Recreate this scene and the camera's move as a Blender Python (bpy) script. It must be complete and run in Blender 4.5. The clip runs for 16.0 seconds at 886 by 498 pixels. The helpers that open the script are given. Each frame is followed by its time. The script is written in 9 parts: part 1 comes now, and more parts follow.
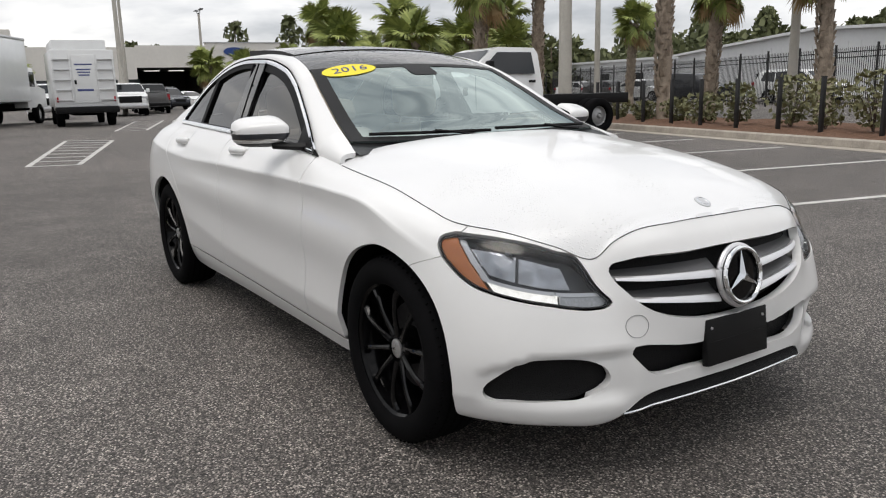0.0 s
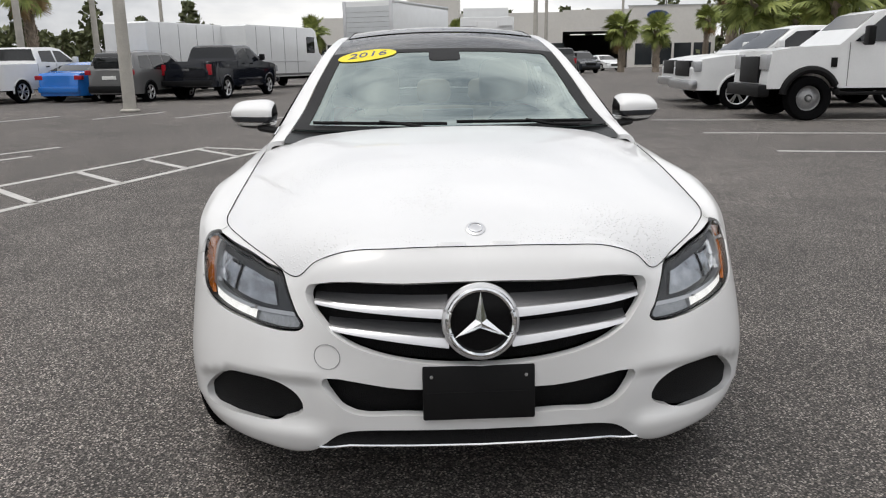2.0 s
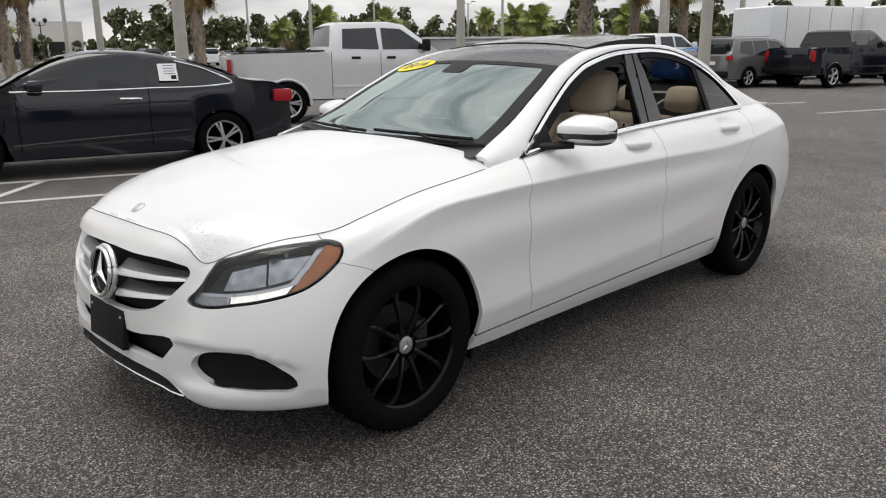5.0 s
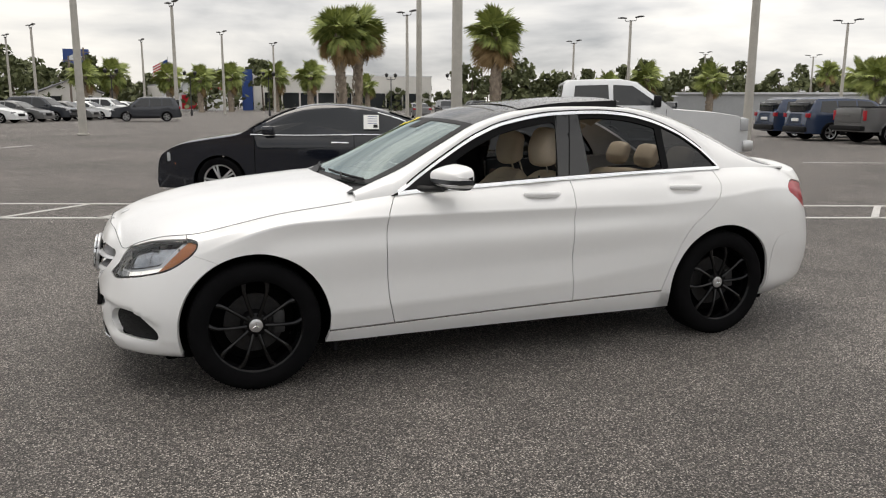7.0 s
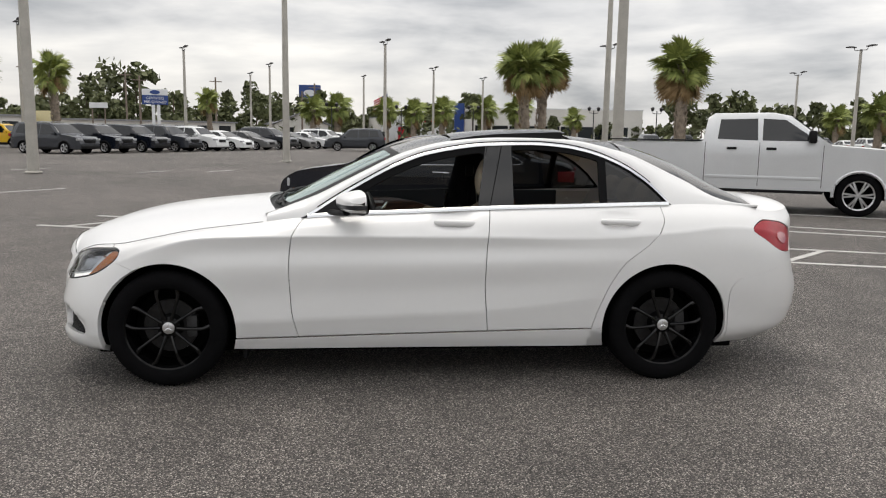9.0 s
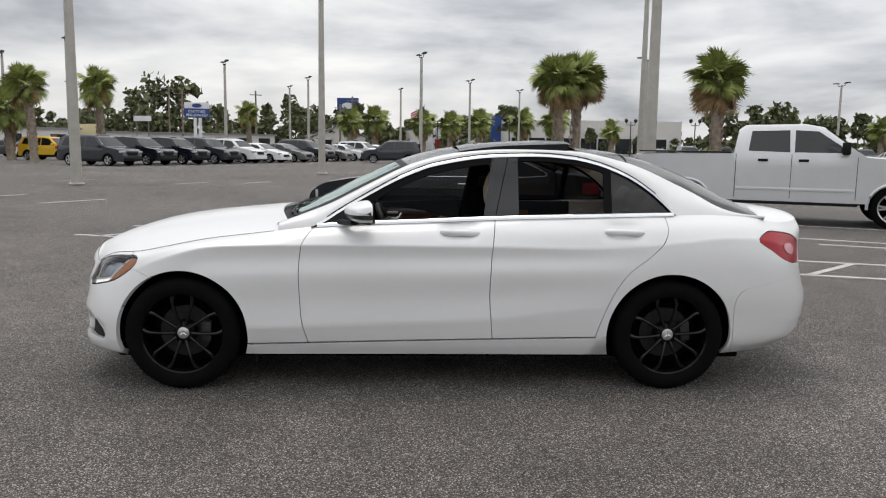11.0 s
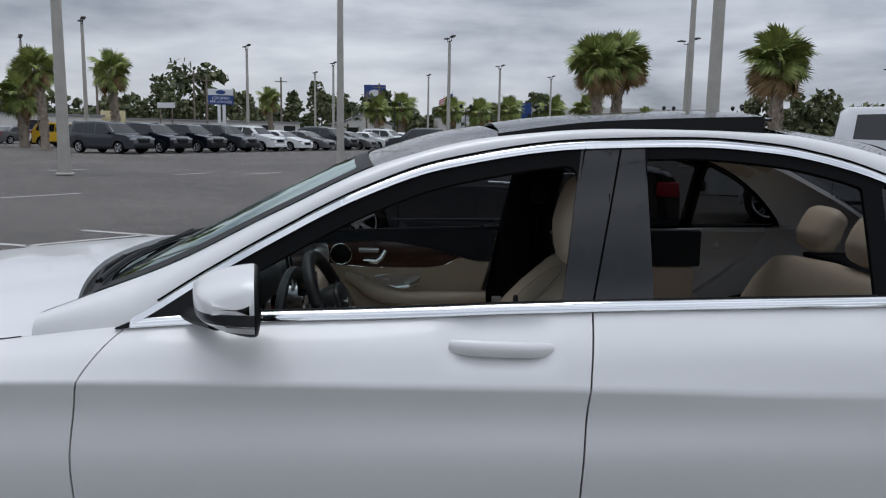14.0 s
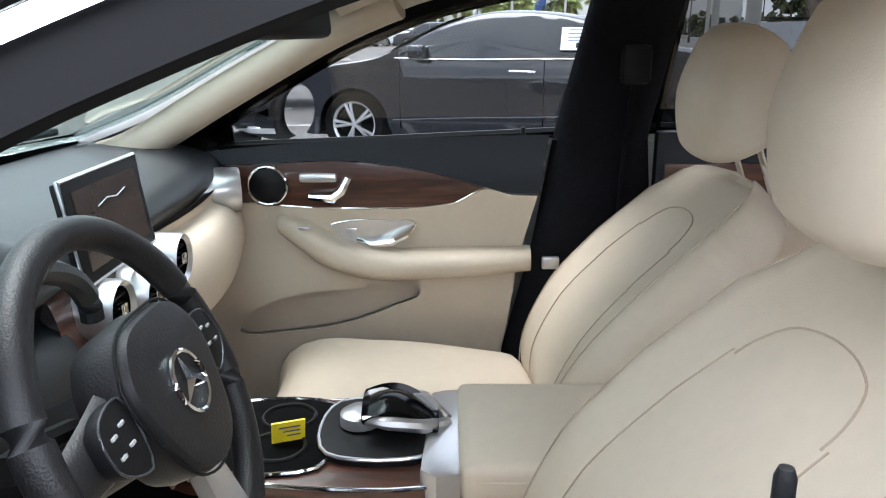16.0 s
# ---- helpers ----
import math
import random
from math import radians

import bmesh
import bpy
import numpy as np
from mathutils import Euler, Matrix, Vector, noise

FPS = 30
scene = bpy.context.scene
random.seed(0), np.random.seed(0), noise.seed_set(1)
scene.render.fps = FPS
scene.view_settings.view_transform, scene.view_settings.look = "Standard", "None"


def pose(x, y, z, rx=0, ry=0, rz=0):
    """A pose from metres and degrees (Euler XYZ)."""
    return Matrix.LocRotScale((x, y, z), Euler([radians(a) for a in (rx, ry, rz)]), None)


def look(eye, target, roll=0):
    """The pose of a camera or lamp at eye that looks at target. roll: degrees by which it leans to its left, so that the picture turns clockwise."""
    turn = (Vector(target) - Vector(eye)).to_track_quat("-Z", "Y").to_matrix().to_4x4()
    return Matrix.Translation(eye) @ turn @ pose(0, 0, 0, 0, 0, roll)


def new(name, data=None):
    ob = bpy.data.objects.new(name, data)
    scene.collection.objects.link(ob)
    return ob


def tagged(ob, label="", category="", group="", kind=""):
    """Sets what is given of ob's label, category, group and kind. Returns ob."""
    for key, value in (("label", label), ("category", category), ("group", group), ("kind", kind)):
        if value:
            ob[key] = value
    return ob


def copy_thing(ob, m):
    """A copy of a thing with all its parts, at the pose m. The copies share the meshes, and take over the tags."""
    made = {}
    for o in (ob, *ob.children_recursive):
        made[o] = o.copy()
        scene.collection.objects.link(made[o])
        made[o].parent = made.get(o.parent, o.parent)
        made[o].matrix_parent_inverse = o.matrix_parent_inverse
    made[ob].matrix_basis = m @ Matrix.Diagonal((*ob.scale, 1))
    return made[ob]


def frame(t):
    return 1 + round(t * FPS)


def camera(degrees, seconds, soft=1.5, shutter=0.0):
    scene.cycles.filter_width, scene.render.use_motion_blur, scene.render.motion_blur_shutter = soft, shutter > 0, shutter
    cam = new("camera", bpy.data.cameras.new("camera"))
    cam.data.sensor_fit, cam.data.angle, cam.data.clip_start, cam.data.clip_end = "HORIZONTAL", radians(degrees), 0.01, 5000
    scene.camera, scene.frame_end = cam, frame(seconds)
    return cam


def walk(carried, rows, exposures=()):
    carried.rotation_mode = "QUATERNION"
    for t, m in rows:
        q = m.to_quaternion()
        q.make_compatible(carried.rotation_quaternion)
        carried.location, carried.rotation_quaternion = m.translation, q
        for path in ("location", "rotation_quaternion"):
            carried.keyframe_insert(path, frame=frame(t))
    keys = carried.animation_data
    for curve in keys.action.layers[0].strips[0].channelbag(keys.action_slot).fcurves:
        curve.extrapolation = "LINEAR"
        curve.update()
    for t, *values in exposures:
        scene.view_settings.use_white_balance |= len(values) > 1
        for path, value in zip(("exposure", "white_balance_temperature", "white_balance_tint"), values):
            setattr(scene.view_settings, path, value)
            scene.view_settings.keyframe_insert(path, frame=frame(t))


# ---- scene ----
cam = camera(59.6, 16.0, soft=1.15)
PATH = [
    (0, (3.656, -2.092, 1.208), (2.013, -1.028, 0.8), -1.4),
    (0.5, (3.84, -1.7, 1.219), (2.104, -0.8, 0.797), -1.5),
    (1, (3.965, -1.188, 1.243), (2.131, -0.526, 0.8), -1.4),
    (1.5, (4.104, -0.688, 1.263), (2.196, -0.305, 0.801), -1.0),
    (2, (4.099, -0.175, 1.278), (2.158, -0.097, 0.802), -0.9),
    (2.5, (4.101, 0.361, 1.277), (2.174, 0.124, 0.796), -0.9),
    (3, (3.962, 0.873, 1.277), (2.096, 0.338, 0.793), -0.9),
    (3.5, (3.844, 1.433, 1.286), (2.08, 0.629, 0.797), -1.0),
    (4, (3.668, 1.9, 1.326), (2.023, 0.884, 0.815), -0.6),
    (6.5, (2.29, 4.269, 1.419), (1.415, 2.514, 1.024), -0.2),
    (7, (1.885, 4.645, 1.421), (1.18, 2.81, 1.051), 0.3),
    (7.5, (1.426, 4.845, 1.403), (0.882, 2.952, 1.055), 0.6),
    (8, (0.959, 4.992, 1.405), (0.561, 3.06, 1.078), 1.0),
    (8.5, (0.555, 5.124, 1.416), (0.281, 3.168, 1.107), 1.0),
    (9, (0.296, 5.165, 1.42), (0.111, 3.195, 1.127), 0.9),
    (11.5, (0.122, 5.287, 1.421), (0.044, 3.306, 1.159), 1.1),
    (12, (0.126, 4.84, 1.412), (0.069, 2.857, 1.152), 1.5),
    (12.5, (0.094, 4.302, 1.409), (0.06, 2.319, 1.156), 1.6),
    (13, (0.042, 3.704, 1.411), (0.023, 1.72, 1.164), 1.8),
    (13.5, (0.033, 3.059, 1.408), (0.019, 1.076, 1.151), 1.5),
    (14, (-0.028, 2.471, 1.387), (-0.046, 0.493, 1.093), 1.0),
    (14.5, (-0.007, 1.898, 1.346), (-0.028, -0.069, 0.985), 0.5),
    (15, (-0.049, 1.428, 1.284), (-0.069, -0.523, 0.846), 0.2),
    (15.5, (-0.057, 1.148, 1.25), (-0.058, -0.788, 0.747), -0.2),
    (16, (-0.047, 1.047, 1.229), (-0.032, -0.878, 0.685), -0.2),
]
walk(cam, [(t, look(eye, target, roll)) for t, eye, target, roll in PATH],
     exposures=[(0, .32, 6700, 10), (4, .32, 6650, 10), (6.5, .44, 7000, 10), (9, .42, 6850, 10), (12, .32, 6500, 10), (13, .25, 6300, 10), (14, -.12, 6000, 10), (14.5, -.3, 6100, 10),
                (15, .2, 6150, 10), (15.5, 2.0, 6650, 10), (16, 3.0, 6000, 10)])
# ---- world and light ----
world = bpy.data.worlds.new("overcast_sky")
scene.world = world
world.use_nodes = True


def build_sky():
    nt = world.node_tree
    nt.nodes.clear()
    N, L = nt.nodes.new, nt.links.new
    out, bg = N("ShaderNodeOutputWorld"), N("ShaderNodeBackground")
    sky = N("ShaderNodeTexSky")
    sky.sky_type, sky.sun_disc = "NISHITA", False
    sky.sun_elevation, sky.sun_rotation = radians(48), radians(150)
    tc, mp = N("ShaderNodeTexCoord"), N("ShaderNodeMapping")
    mp.inputs["Scale"].default_value = (1.0, 1.0, 3.6)
    n1, n2 = N("ShaderNodeTexNoise"), N("ShaderNodeTexNoise")
    n1.inputs["Scale"].default_value, n1.inputs["Detail"].default_value = 2.6, 7
    n1.inputs["Roughness"].default_value, n1.inputs["Distortion"].default_value = 0.52, 0.5
    n2.inputs["Scale"].default_value, n2.inputs["Detail"].default_value = 9.0, 5
    mixn = N("ShaderNodeMix")
    mixn.inputs[0].default_value = 0.25
    ramp = N("ShaderNodeValToRGB")
    ramp.color_ramp.elements[0].position, ramp.color_ramp.elements[0].color = 0.36, (0.38, 0.405, 0.45, 1)
    ramp.color_ramp.elements[1].position, ramp.color_ramp.elements[1].color = 0.64, (1.06, 1.06, 1.06, 1)
    e = ramp.color_ramp.elements.new(0.5)
    e.color = (0.74, 0.755, 0.79, 1)
    mul = N("ShaderNodeMix")
    mul.data_type = "RGBA"
    mul.inputs[0].default_value = 0.93
    sc = N("ShaderNodeVectorMath")
    sc.operation = "SCALE"
    sc.inputs["Scale"].default_value = 0.12
    L(tc.outputs["Generated"], mp.inputs["Vector"])
    L(mp.outputs["Vector"], n1.inputs["Vector"])
    L(mp.outputs["Vector"], n2.inputs["Vector"])
    L(n1.outputs["Fac"], mixn.inputs[2])
    L(n2.outputs["Fac"], mixn.inputs[3])
    L(mixn.outputs[0], ramp.inputs["Fac"])
    L(sky.outputs["Color"], sc.inputs[0])
    L(sc.outputs["Vector"], mul.inputs[6])
    L(ramp.outputs["Color"], mul.inputs[7])
    # an overcast sky is brighter overhead than at its rim
    sep, rng, lift = N("ShaderNodeSeparateXYZ"), N("ShaderNodeMapRange"), N("ShaderNodeVectorMath")
    rng.inputs["From Min"].default_value, rng.inputs["From Max"].default_value = 0.0, 1.0
    rng.inputs["To Min"].default_value, rng.inputs["To Max"].default_value = 0.97, 1.52
    lift.operation = "SCALE"
    L(tc.outputs["Generated"], sep.inputs[0])
    L(sep.outputs["Z"], rng.inputs["Value"])
    L(mul.outputs[2], lift.inputs[0])
    # and brighter on the side where the sun stands behind the cloud
    dot, side, both = N("ShaderNodeVectorMath"), N("ShaderNodeMapRange"), N("ShaderNodeMath")
    dot.operation, dot.inputs[1].default_value = "DOT_PRODUCT", (-0.55, 0.83, 0)
    side.inputs["From Min"].default_value, side.inputs["From Max"].default_value = -1, 1
    side.inputs["To Min"].default_value, side.inputs["To Max"].default_value = 0.84, 1.16
    both.operation = "MULTIPLY"
    L(tc.outputs["Generated"], dot.inputs[0])
    L(dot.outputs["Value"], side.inputs["Value"])
    L(rng.outputs["Result"], both.inputs[0])
    L(side.outputs["Result"], both.inputs[1])
    L(both.outputs["Value"], lift.inputs["Scale"])
    L(lift.outputs["Vector"], bg.inputs["Color"])
    bg.inputs["Strength"].default_value = 0.82
    L(bg.outputs["Background"], out.inputs["Surface"])


build_sky()
sun = new("sun", bpy.data.lights.new("sun", "SUN"))
sun.data.energy, sun.data.angle, sun.data.color = 1.0, radians(35), (1.0, 0.97, 0.93)
sun.matrix_world = look((0, 0, 30), (-4, 8, 0))
# ---- materials ----
def material(name, colour, rough=0.5, metal=0.0, spec=0.5, coat=0.0, var=0.0, scale=8.0, bump=0.0, bscale=60.0, trans=0.0, alpha=1.0,
             emit=None, strength=0.0, fine=0.0):
    """A principled material whose colour wanders by var at two scales, with fine relief."""
    m = bpy.data.materials.new(name)
    m.use_nodes = True
    nt = m.node_tree
    p = nt.nodes["Principled BSDF"]
    L, N = nt.links.new, nt.nodes.new
    p.inputs["Base Color"].default_value = (*colour, 1)
    p.inputs["Roughness"].default_value = rough
    p.inputs["Metallic"].default_value = metal
    p.inputs["Specular IOR Level"].default_value = spec
    p.inputs["Coat Weight"].default_value = coat
    p.inputs["Coat Roughness"].default_value = 0.03
    p.inputs["Transmission Weight"].default_value = trans
    p.inputs["Alpha"].default_value = alpha
    if emit:
        p.inputs["Emission Color"].default_value = (*emit, 1)
        p.inputs["Emission Strength"].default_value = strength
    if var or bump or fine:
        tc = N("ShaderNodeTexCoord")
    if var:
        n, n2, mx = N("ShaderNodeTexNoise"), N("ShaderNodeTexNoise"), N("ShaderNodeMix")
        n.inputs["Scale"].default_value, n.inputs["Detail"].default_value = scale, 5
        n2.inputs["Scale"].default_value, n2.inputs["Detail"].default_value = scale * 9, 3
        mx.inputs[0].default_value = 0.4
        L(tc.outputs["Object"], n.inputs["Vector"])
        L(tc.outputs["Object"], n2.inputs["Vector"])
        L(n.outputs["Fac"], mx.inputs[2])
        L(n2.outputs["Fac"], mx.inputs[3])
        r = N("ShaderNodeMapRange")
        r.inputs["From Min"].default_value, r.inputs["From Max"].default_value = 0.3, 0.7
        r.inputs["To Min"].default_value, r.inputs["To Max"].default_value = 1 - var, 1 + var
        L(mx.outputs[0], r.inputs["Value"])
        v = N("ShaderNodeVectorMath")
        v.operation = "SCALE"
        v.inputs[0].default_value = colour
        L(r.outputs["Result"], v.inputs["Scale"])
        L(v.outputs["Vector"], p.inputs["Base Color"])
    if bump:
        nb, b = N("ShaderNodeTexNoise"), N("ShaderNodeBump")
        nb.inputs["Scale"].default_value, nb.inputs["Detail"].default_value = bscale, 4
        b.inputs["Strength"].default_value, b.inputs["Distance"].default_value = bump, 0.01
        L(tc.outputs["Object"], nb.inputs["Vector"])
        L(nb.outputs["Fac"], b.inputs["Height"])
        L(b.outputs["Normal"], p.inputs["Normal"])
    return m


def glass(name, tint, rough=0.0, clear=0.85, ior=1.5, gloss=(1, 1, 1)):
    """A thin pane: mostly straight through with a tint, and a real gloss."""
    m = bpy.data.materials.new(name)
    m.use_nodes = True
    nt = m.node_tree
    nt.nodes.clear()
    N, L = nt.nodes.new, nt.links.new
    out, mix = N("ShaderNodeOutputMaterial"), N("ShaderNodeMixShader")
    tr, gl, lw = N("ShaderNodeBsdfTransparent"), N("ShaderNodeBsdfGlossy"), N("ShaderNodeLayerWeight")
    po, ra = N("ShaderNodeMath"), N("ShaderNodeMapRange")
    tr.inputs["Color"].default_value = (*[c * clear for c in tint], 1)
    gl.inputs["Roughness"].default_value = rough
    gl.inputs["Color"].default_value = (*gloss, 1)
    # reflectance rises from that of the bare pane to full at a glancing view, alike on both sides
    f0 = ((ior - 1) / (ior + 1)) ** 2
    lw.inputs["Blend"].default_value = 0.5
    po.operation, po.inputs[1].default_value = "POWER", 5.0
    ra.inputs["To Min"].default_value, ra.inputs["To Max"].default_value = f0, 1.0
    L(lw.outputs["Facing"], po.inputs[0])
    L(po.outputs["Value"], ra.inputs["Value"])
    L(ra.outputs["Result"], mix.inputs["Fac"])
    L(tr.outputs["BSDF"], mix.inputs[1])
    L(gl.outputs["BSDF"], mix.inputs[2])
    L(mix.outputs["Shader"], out.inputs["Surface"])
    return m


PAINT_WHITE = material("white_paint", (0.77, 0.77, 0.765), 0.30, coat=0.6, var=0.012, scale=3)
PAINT_BLACK = material("gloss_black", (0.003, 0.003, 0.0034), 0.14, spec=0.17, coat=0.03, var=0.2, scale=20)
SPOKE_BLACK = material("spoke_lacquer", (0.003, 0.003, 0.0034), 0.14, spec=0.30, coat=0.18, var=0.2, scale=20)
BLACK_PLASTIC = material("black_plastic", (0.005, 0.005, 0.0055), 0.5, spec=0.22, var=0.2, scale=12, bump=0.08, bscale=400)
DARK_VOID = material("dark_liner", (0.003, 0.003, 0.003), 0.95, spec=0.05, var=0.2)
MESH_BLACK = material("black_mesh", (0.005, 0.005, 0.0055), 0.6, spec=0.2, var=0.3, scale=60, bump=0.6, bscale=260)
RUBBER = material("tyre_rubber", (0.0055, 0.0055, 0.006), 0.9, spec=0.05, var=0.25, scale=14, bump=0.12, bscale=180)


def wet_black(name="rain_dotted_black", scale=75, size=.42, noise=14, sparse=0.0, spec=.5, coat=.3):
    """Gloss black lacquer with standing rain drops."""
    m = material(name, (0.006, 0.006, 0.0065), 0.10, spec=spec, coat=coat, var=0.2, scale=20)
    nt = m.node_tree
    N, L = nt.nodes.new, nt.links.new
    p = nt.nodes["Principled BSDF"]
    tc, v, n, r, b, mul = N("ShaderNodeTexCoord"), N("ShaderNodeTexVoronoi"), N("ShaderNodeTexNoise"), N("ShaderNodeMapRange"), N("ShaderNodeBump"), N("ShaderNodeMath")
    v.inputs["Scale"].default_value = scale
    n.inputs["Scale"].default_value = noise
    r.inputs["From Min"].default_value, r.inputs["From Max"].default_value = size, 0.05
    mul.operation = "MULTIPLY"
    L(tc.outputs["Object"], v.inputs["Vector"])
    L(tc.outputs["Object"], n.inputs["Vector"])
    L(v.outputs["Distance"], r.inputs["Value"])
    L(r.outputs["Result"], mul.inputs[0])
    thin = N("ShaderNodeMapRange")
    thin.inputs["From Min"].default_value, thin.inputs["From Max"].default_value = sparse, 1.0
    L(n.outputs["Fac"], thin.inputs["Value"])
    L(thin.outputs["Result"], mul.inputs[1])
    b.inputs["Strength"].default_value, b.inputs["Distance"].default_value = 1.0, 0.006
    L(mul.outputs["Value"], b.inputs["Height"])
    L(b.outputs["Normal"], p.inputs["Normal"])
    L(b.outputs["Normal"], p.inputs["Coat Normal"])
    return m


WET_BLACK = wet_black()
PILLAR_BLACK = wet_black("lightly_rained_black", 210, .36, 30, .56, .50, .22)
WHEEL_LEATHER = material("black_grained_leather", (.010, .010, .011), .42, spec=.35, var=.15, scale=30, bump=.15, bscale=400)
FRAME_BLACK = material("satin_black_frame", (.004, .004, .0045), .5, spec=.07, var=.15, scale=20)
PAINT_RAINED = material("rain_beaded_white_paint", (0.74, 0.745, 0.75), 0.30, coat=0.5, var=0.012, scale=3)


def bead(m, scale, sparse):
    """Small standing water drops as fine relief in the clear coat."""
    nt = m.node_tree
    N, L = nt.nodes.new, nt.links.new
    p = nt.nodes["Principled BSDF"]
    tc, v, n, r, t, mul, b = (N("ShaderNodeTexCoord"), N("ShaderNodeTexVoronoi"), N("ShaderNodeTexNoise"), N("ShaderNodeMapRange"), N("ShaderNodeMapRange"), N("ShaderNodeMath"), N("ShaderNodeBump"))
    v.inputs["Scale"].default_value, n.inputs["Scale"].default_value = scale, 2.2
    r.inputs["From Min"].default_value, r.inputs["From Max"].default_value = .34, .10
    t.inputs["From Min"].default_value, t.inputs["From Max"].default_value = sparse, sparse + .12
    mul.operation = "MULTIPLY"
    for q in (v, n):
        L(tc.outputs["Object"], q.inputs["Vector"])
    L(v.outputs["Distance"], r.inputs["Value"])
    L(n.outputs["Fac"], t.inputs["Value"])
    L(r.outputs["Result"], mul.inputs[0])
    L(t.outputs["Result"], mul.inputs[1])
    b.inputs["Strength"].default_value, b.inputs["Distance"].default_value = .8, .003
    L(mul.outputs["Value"], b.inputs["Height"])
    L(b.outputs["Normal"], p.inputs["Normal"])
    L(b.outputs["Normal"], p.inputs["Coat Normal"])


bead(PAINT_RAINED, 110, .50)
CHROME = material("chrome", (0.86, 0.87, 0.88), 0.09, metal=1.0, var=0.03)
SATIN_SILVER = material("satin_silver", (0.62, 0.62, 0.63), 0.30, metal=0.9, var=0.04)
GRILLE_SILVER = material("grille_silver", (0.72, 0.72, 0.73), 0.32, metal=0.75, var=0.03)
LAMP_AMBER = material("amber_lens", (0.46, 0.125, 0.012), 0.15, coat=0.6, var=0.15, scale=60)
LAMP_RED = material("red_lens", (0.36, 0.010, 0.02), 0.3, spec=0.3, coat=0.15, var=0.15, scale=40)
REFLECTOR = material("faceted_reflector", (0.42, 0.43, 0.45), 0.12, metal=1.0, var=0.5, scale=30, bump=.55, bscale=26)
SHELF_GREY = material("matt_grey_silver", (0.17, 0.17, 0.175), 0.42, metal=0.6, var=0.05)
LAMP_DARK = material("lamp_housing", (0.045, 0.048, 0.054), 0.3, metal=0.3, var=0.35, scale=25)
LAMP_GLOW = material("day_running_light", (0.55, 0.55, 0.55), 0.3, emit=(1, 0.98, 0.93), strength=0.72, var=0.45, scale=60)
LENS_STRIPE = material("ribbed_lens", (0.45, 0.46, 0.47), 0.22, metal=0.3, var=0.3, scale=120)
LENS = glass("clear_lens", (0.94, 0.96, 0.98))
GLASS_CLEAR = glass("windscreen_glass", (0.78, 0.90, 0.86), clear=0.86)
# gloss overstated and tinted teal, to stand in for the bright sky's sheen
GLASS_SCREEN = glass("sky_sheen_windscreen_glass", (0.78, 0.92, 0.88), clear=0.6, ior=3.5, gloss=(0.84, 0.97, 0.95))
GLASS_TINT = glass("tinted_glass", (0.42, 0.44, 0.45), clear=0.85)
GLASS_DARK = glass("dark_tinted_glass", (0.10, 0.105, 0.11), clear=0.9)
YELLOW = material("yellow_sticker", (0.85, 0.70, 0.02), 0.5, var=0.05)
INK = material("navy_ink", (0.05, 0.07, 0.22), 0.6)
SEAM = material("seam_shadow", (0.43, 0.355, 0.27), 0.8, spec=0.1)
LEATHER = material("beige_leather", (0.56, 0.475, 0.37), 0.48, spec=0.35, var=0.05, scale=5, bump=0.10, bscale=420)
LEATHER_PERF = material("perforated_leather", (0.53, 0.45, 0.35), 0.55, spec=0.3, var=0.06, scale=5, bump=0.3, bscale=520)
BEIGE_PLASTIC = material("beige_moulding", (0.54, 0.46, 0.36), 0.55, spec=0.3, var=0.04, scale=6, bump=0.05, bscale=500)
DASH_BLACK = material("dash_vinyl", (0.012, 0.0145, 0.016), 0.45, spec=0.5, var=0.15, scale=9, bump=0.12, bscale=350)
NAVY_VINYL = material("door_top_vinyl", (0.008, 0.011, 0.017), 0.5, spec=0.35, var=0.15, scale=9, bump=0.12, bscale=350)
BLACK_CLOTH = material("black_cloth", (0.008, 0.008, 0.010), 0.95, spec=0.1, var=0.2, scale=60, bump=0.3, bscale=300)
HEADLINER = material("headliner_cloth", (0.60, 0.55, 0.47), 0.95, spec=0.1, var=0.03, scale=60, bump=0.2, bscale=300)
SCREEN = material("screen_glass", (0.05, 0.04, 0.035), 0.12, var=0.2, scale=12)


def wood_veneer():
    m = bpy.data.materials.new("brown_wood_veneer")
    m.use_nodes = True
    nt = m.node_tree
    p = nt.nodes["Principled BSDF"]
    L, N = nt.links.new, nt.nodes.new
    tc, mp, w, r = N("ShaderNodeTexCoord"), N("ShaderNodeMapping"), N("ShaderNodeTexNoise"), N("ShaderNodeValToRGB")
    mp.inputs["Scale"].default_value = (3, 20, 40)
    w.inputs["Scale"].default_value, w.inputs["Detail"].default_value, w.inputs["Distortion"].default_value = 2.2, 6, 1.0
    r.color_ramp.elements[0].position, r.color_ramp.elements[0].color = .3, (.022, .009, .006, 1)
    r.color_ramp.elements[1].position, r.color_ramp.elements[1].color = .7, (.095, .036, .022, 1)
    L(tc.outputs["Object"], mp.inputs["Vector"])
    L(mp.outputs["Vector"], w.inputs["Vector"])
    L(w.outputs["Fac"], r.inputs["Fac"])
    L(r.outputs["Color"], p.inputs["Base Color"])
    p.inputs["Roughness"].default_value, p.inputs["Coat Weight"].default_value = .28, .4
    return m


WOOD = wood_veneer()
# ---- mesh helpers ----
def part(name, bm, mat, parent=None, label="", smooth=True, angle=40):
    """Links a bmesh as one mesh object under a thing or a part."""
    me = bpy.data.meshes.new(name)
    bm.to_mesh(me)
    bm.free()
    return part_mesh(name, me, mat, parent, label, smooth, angle)


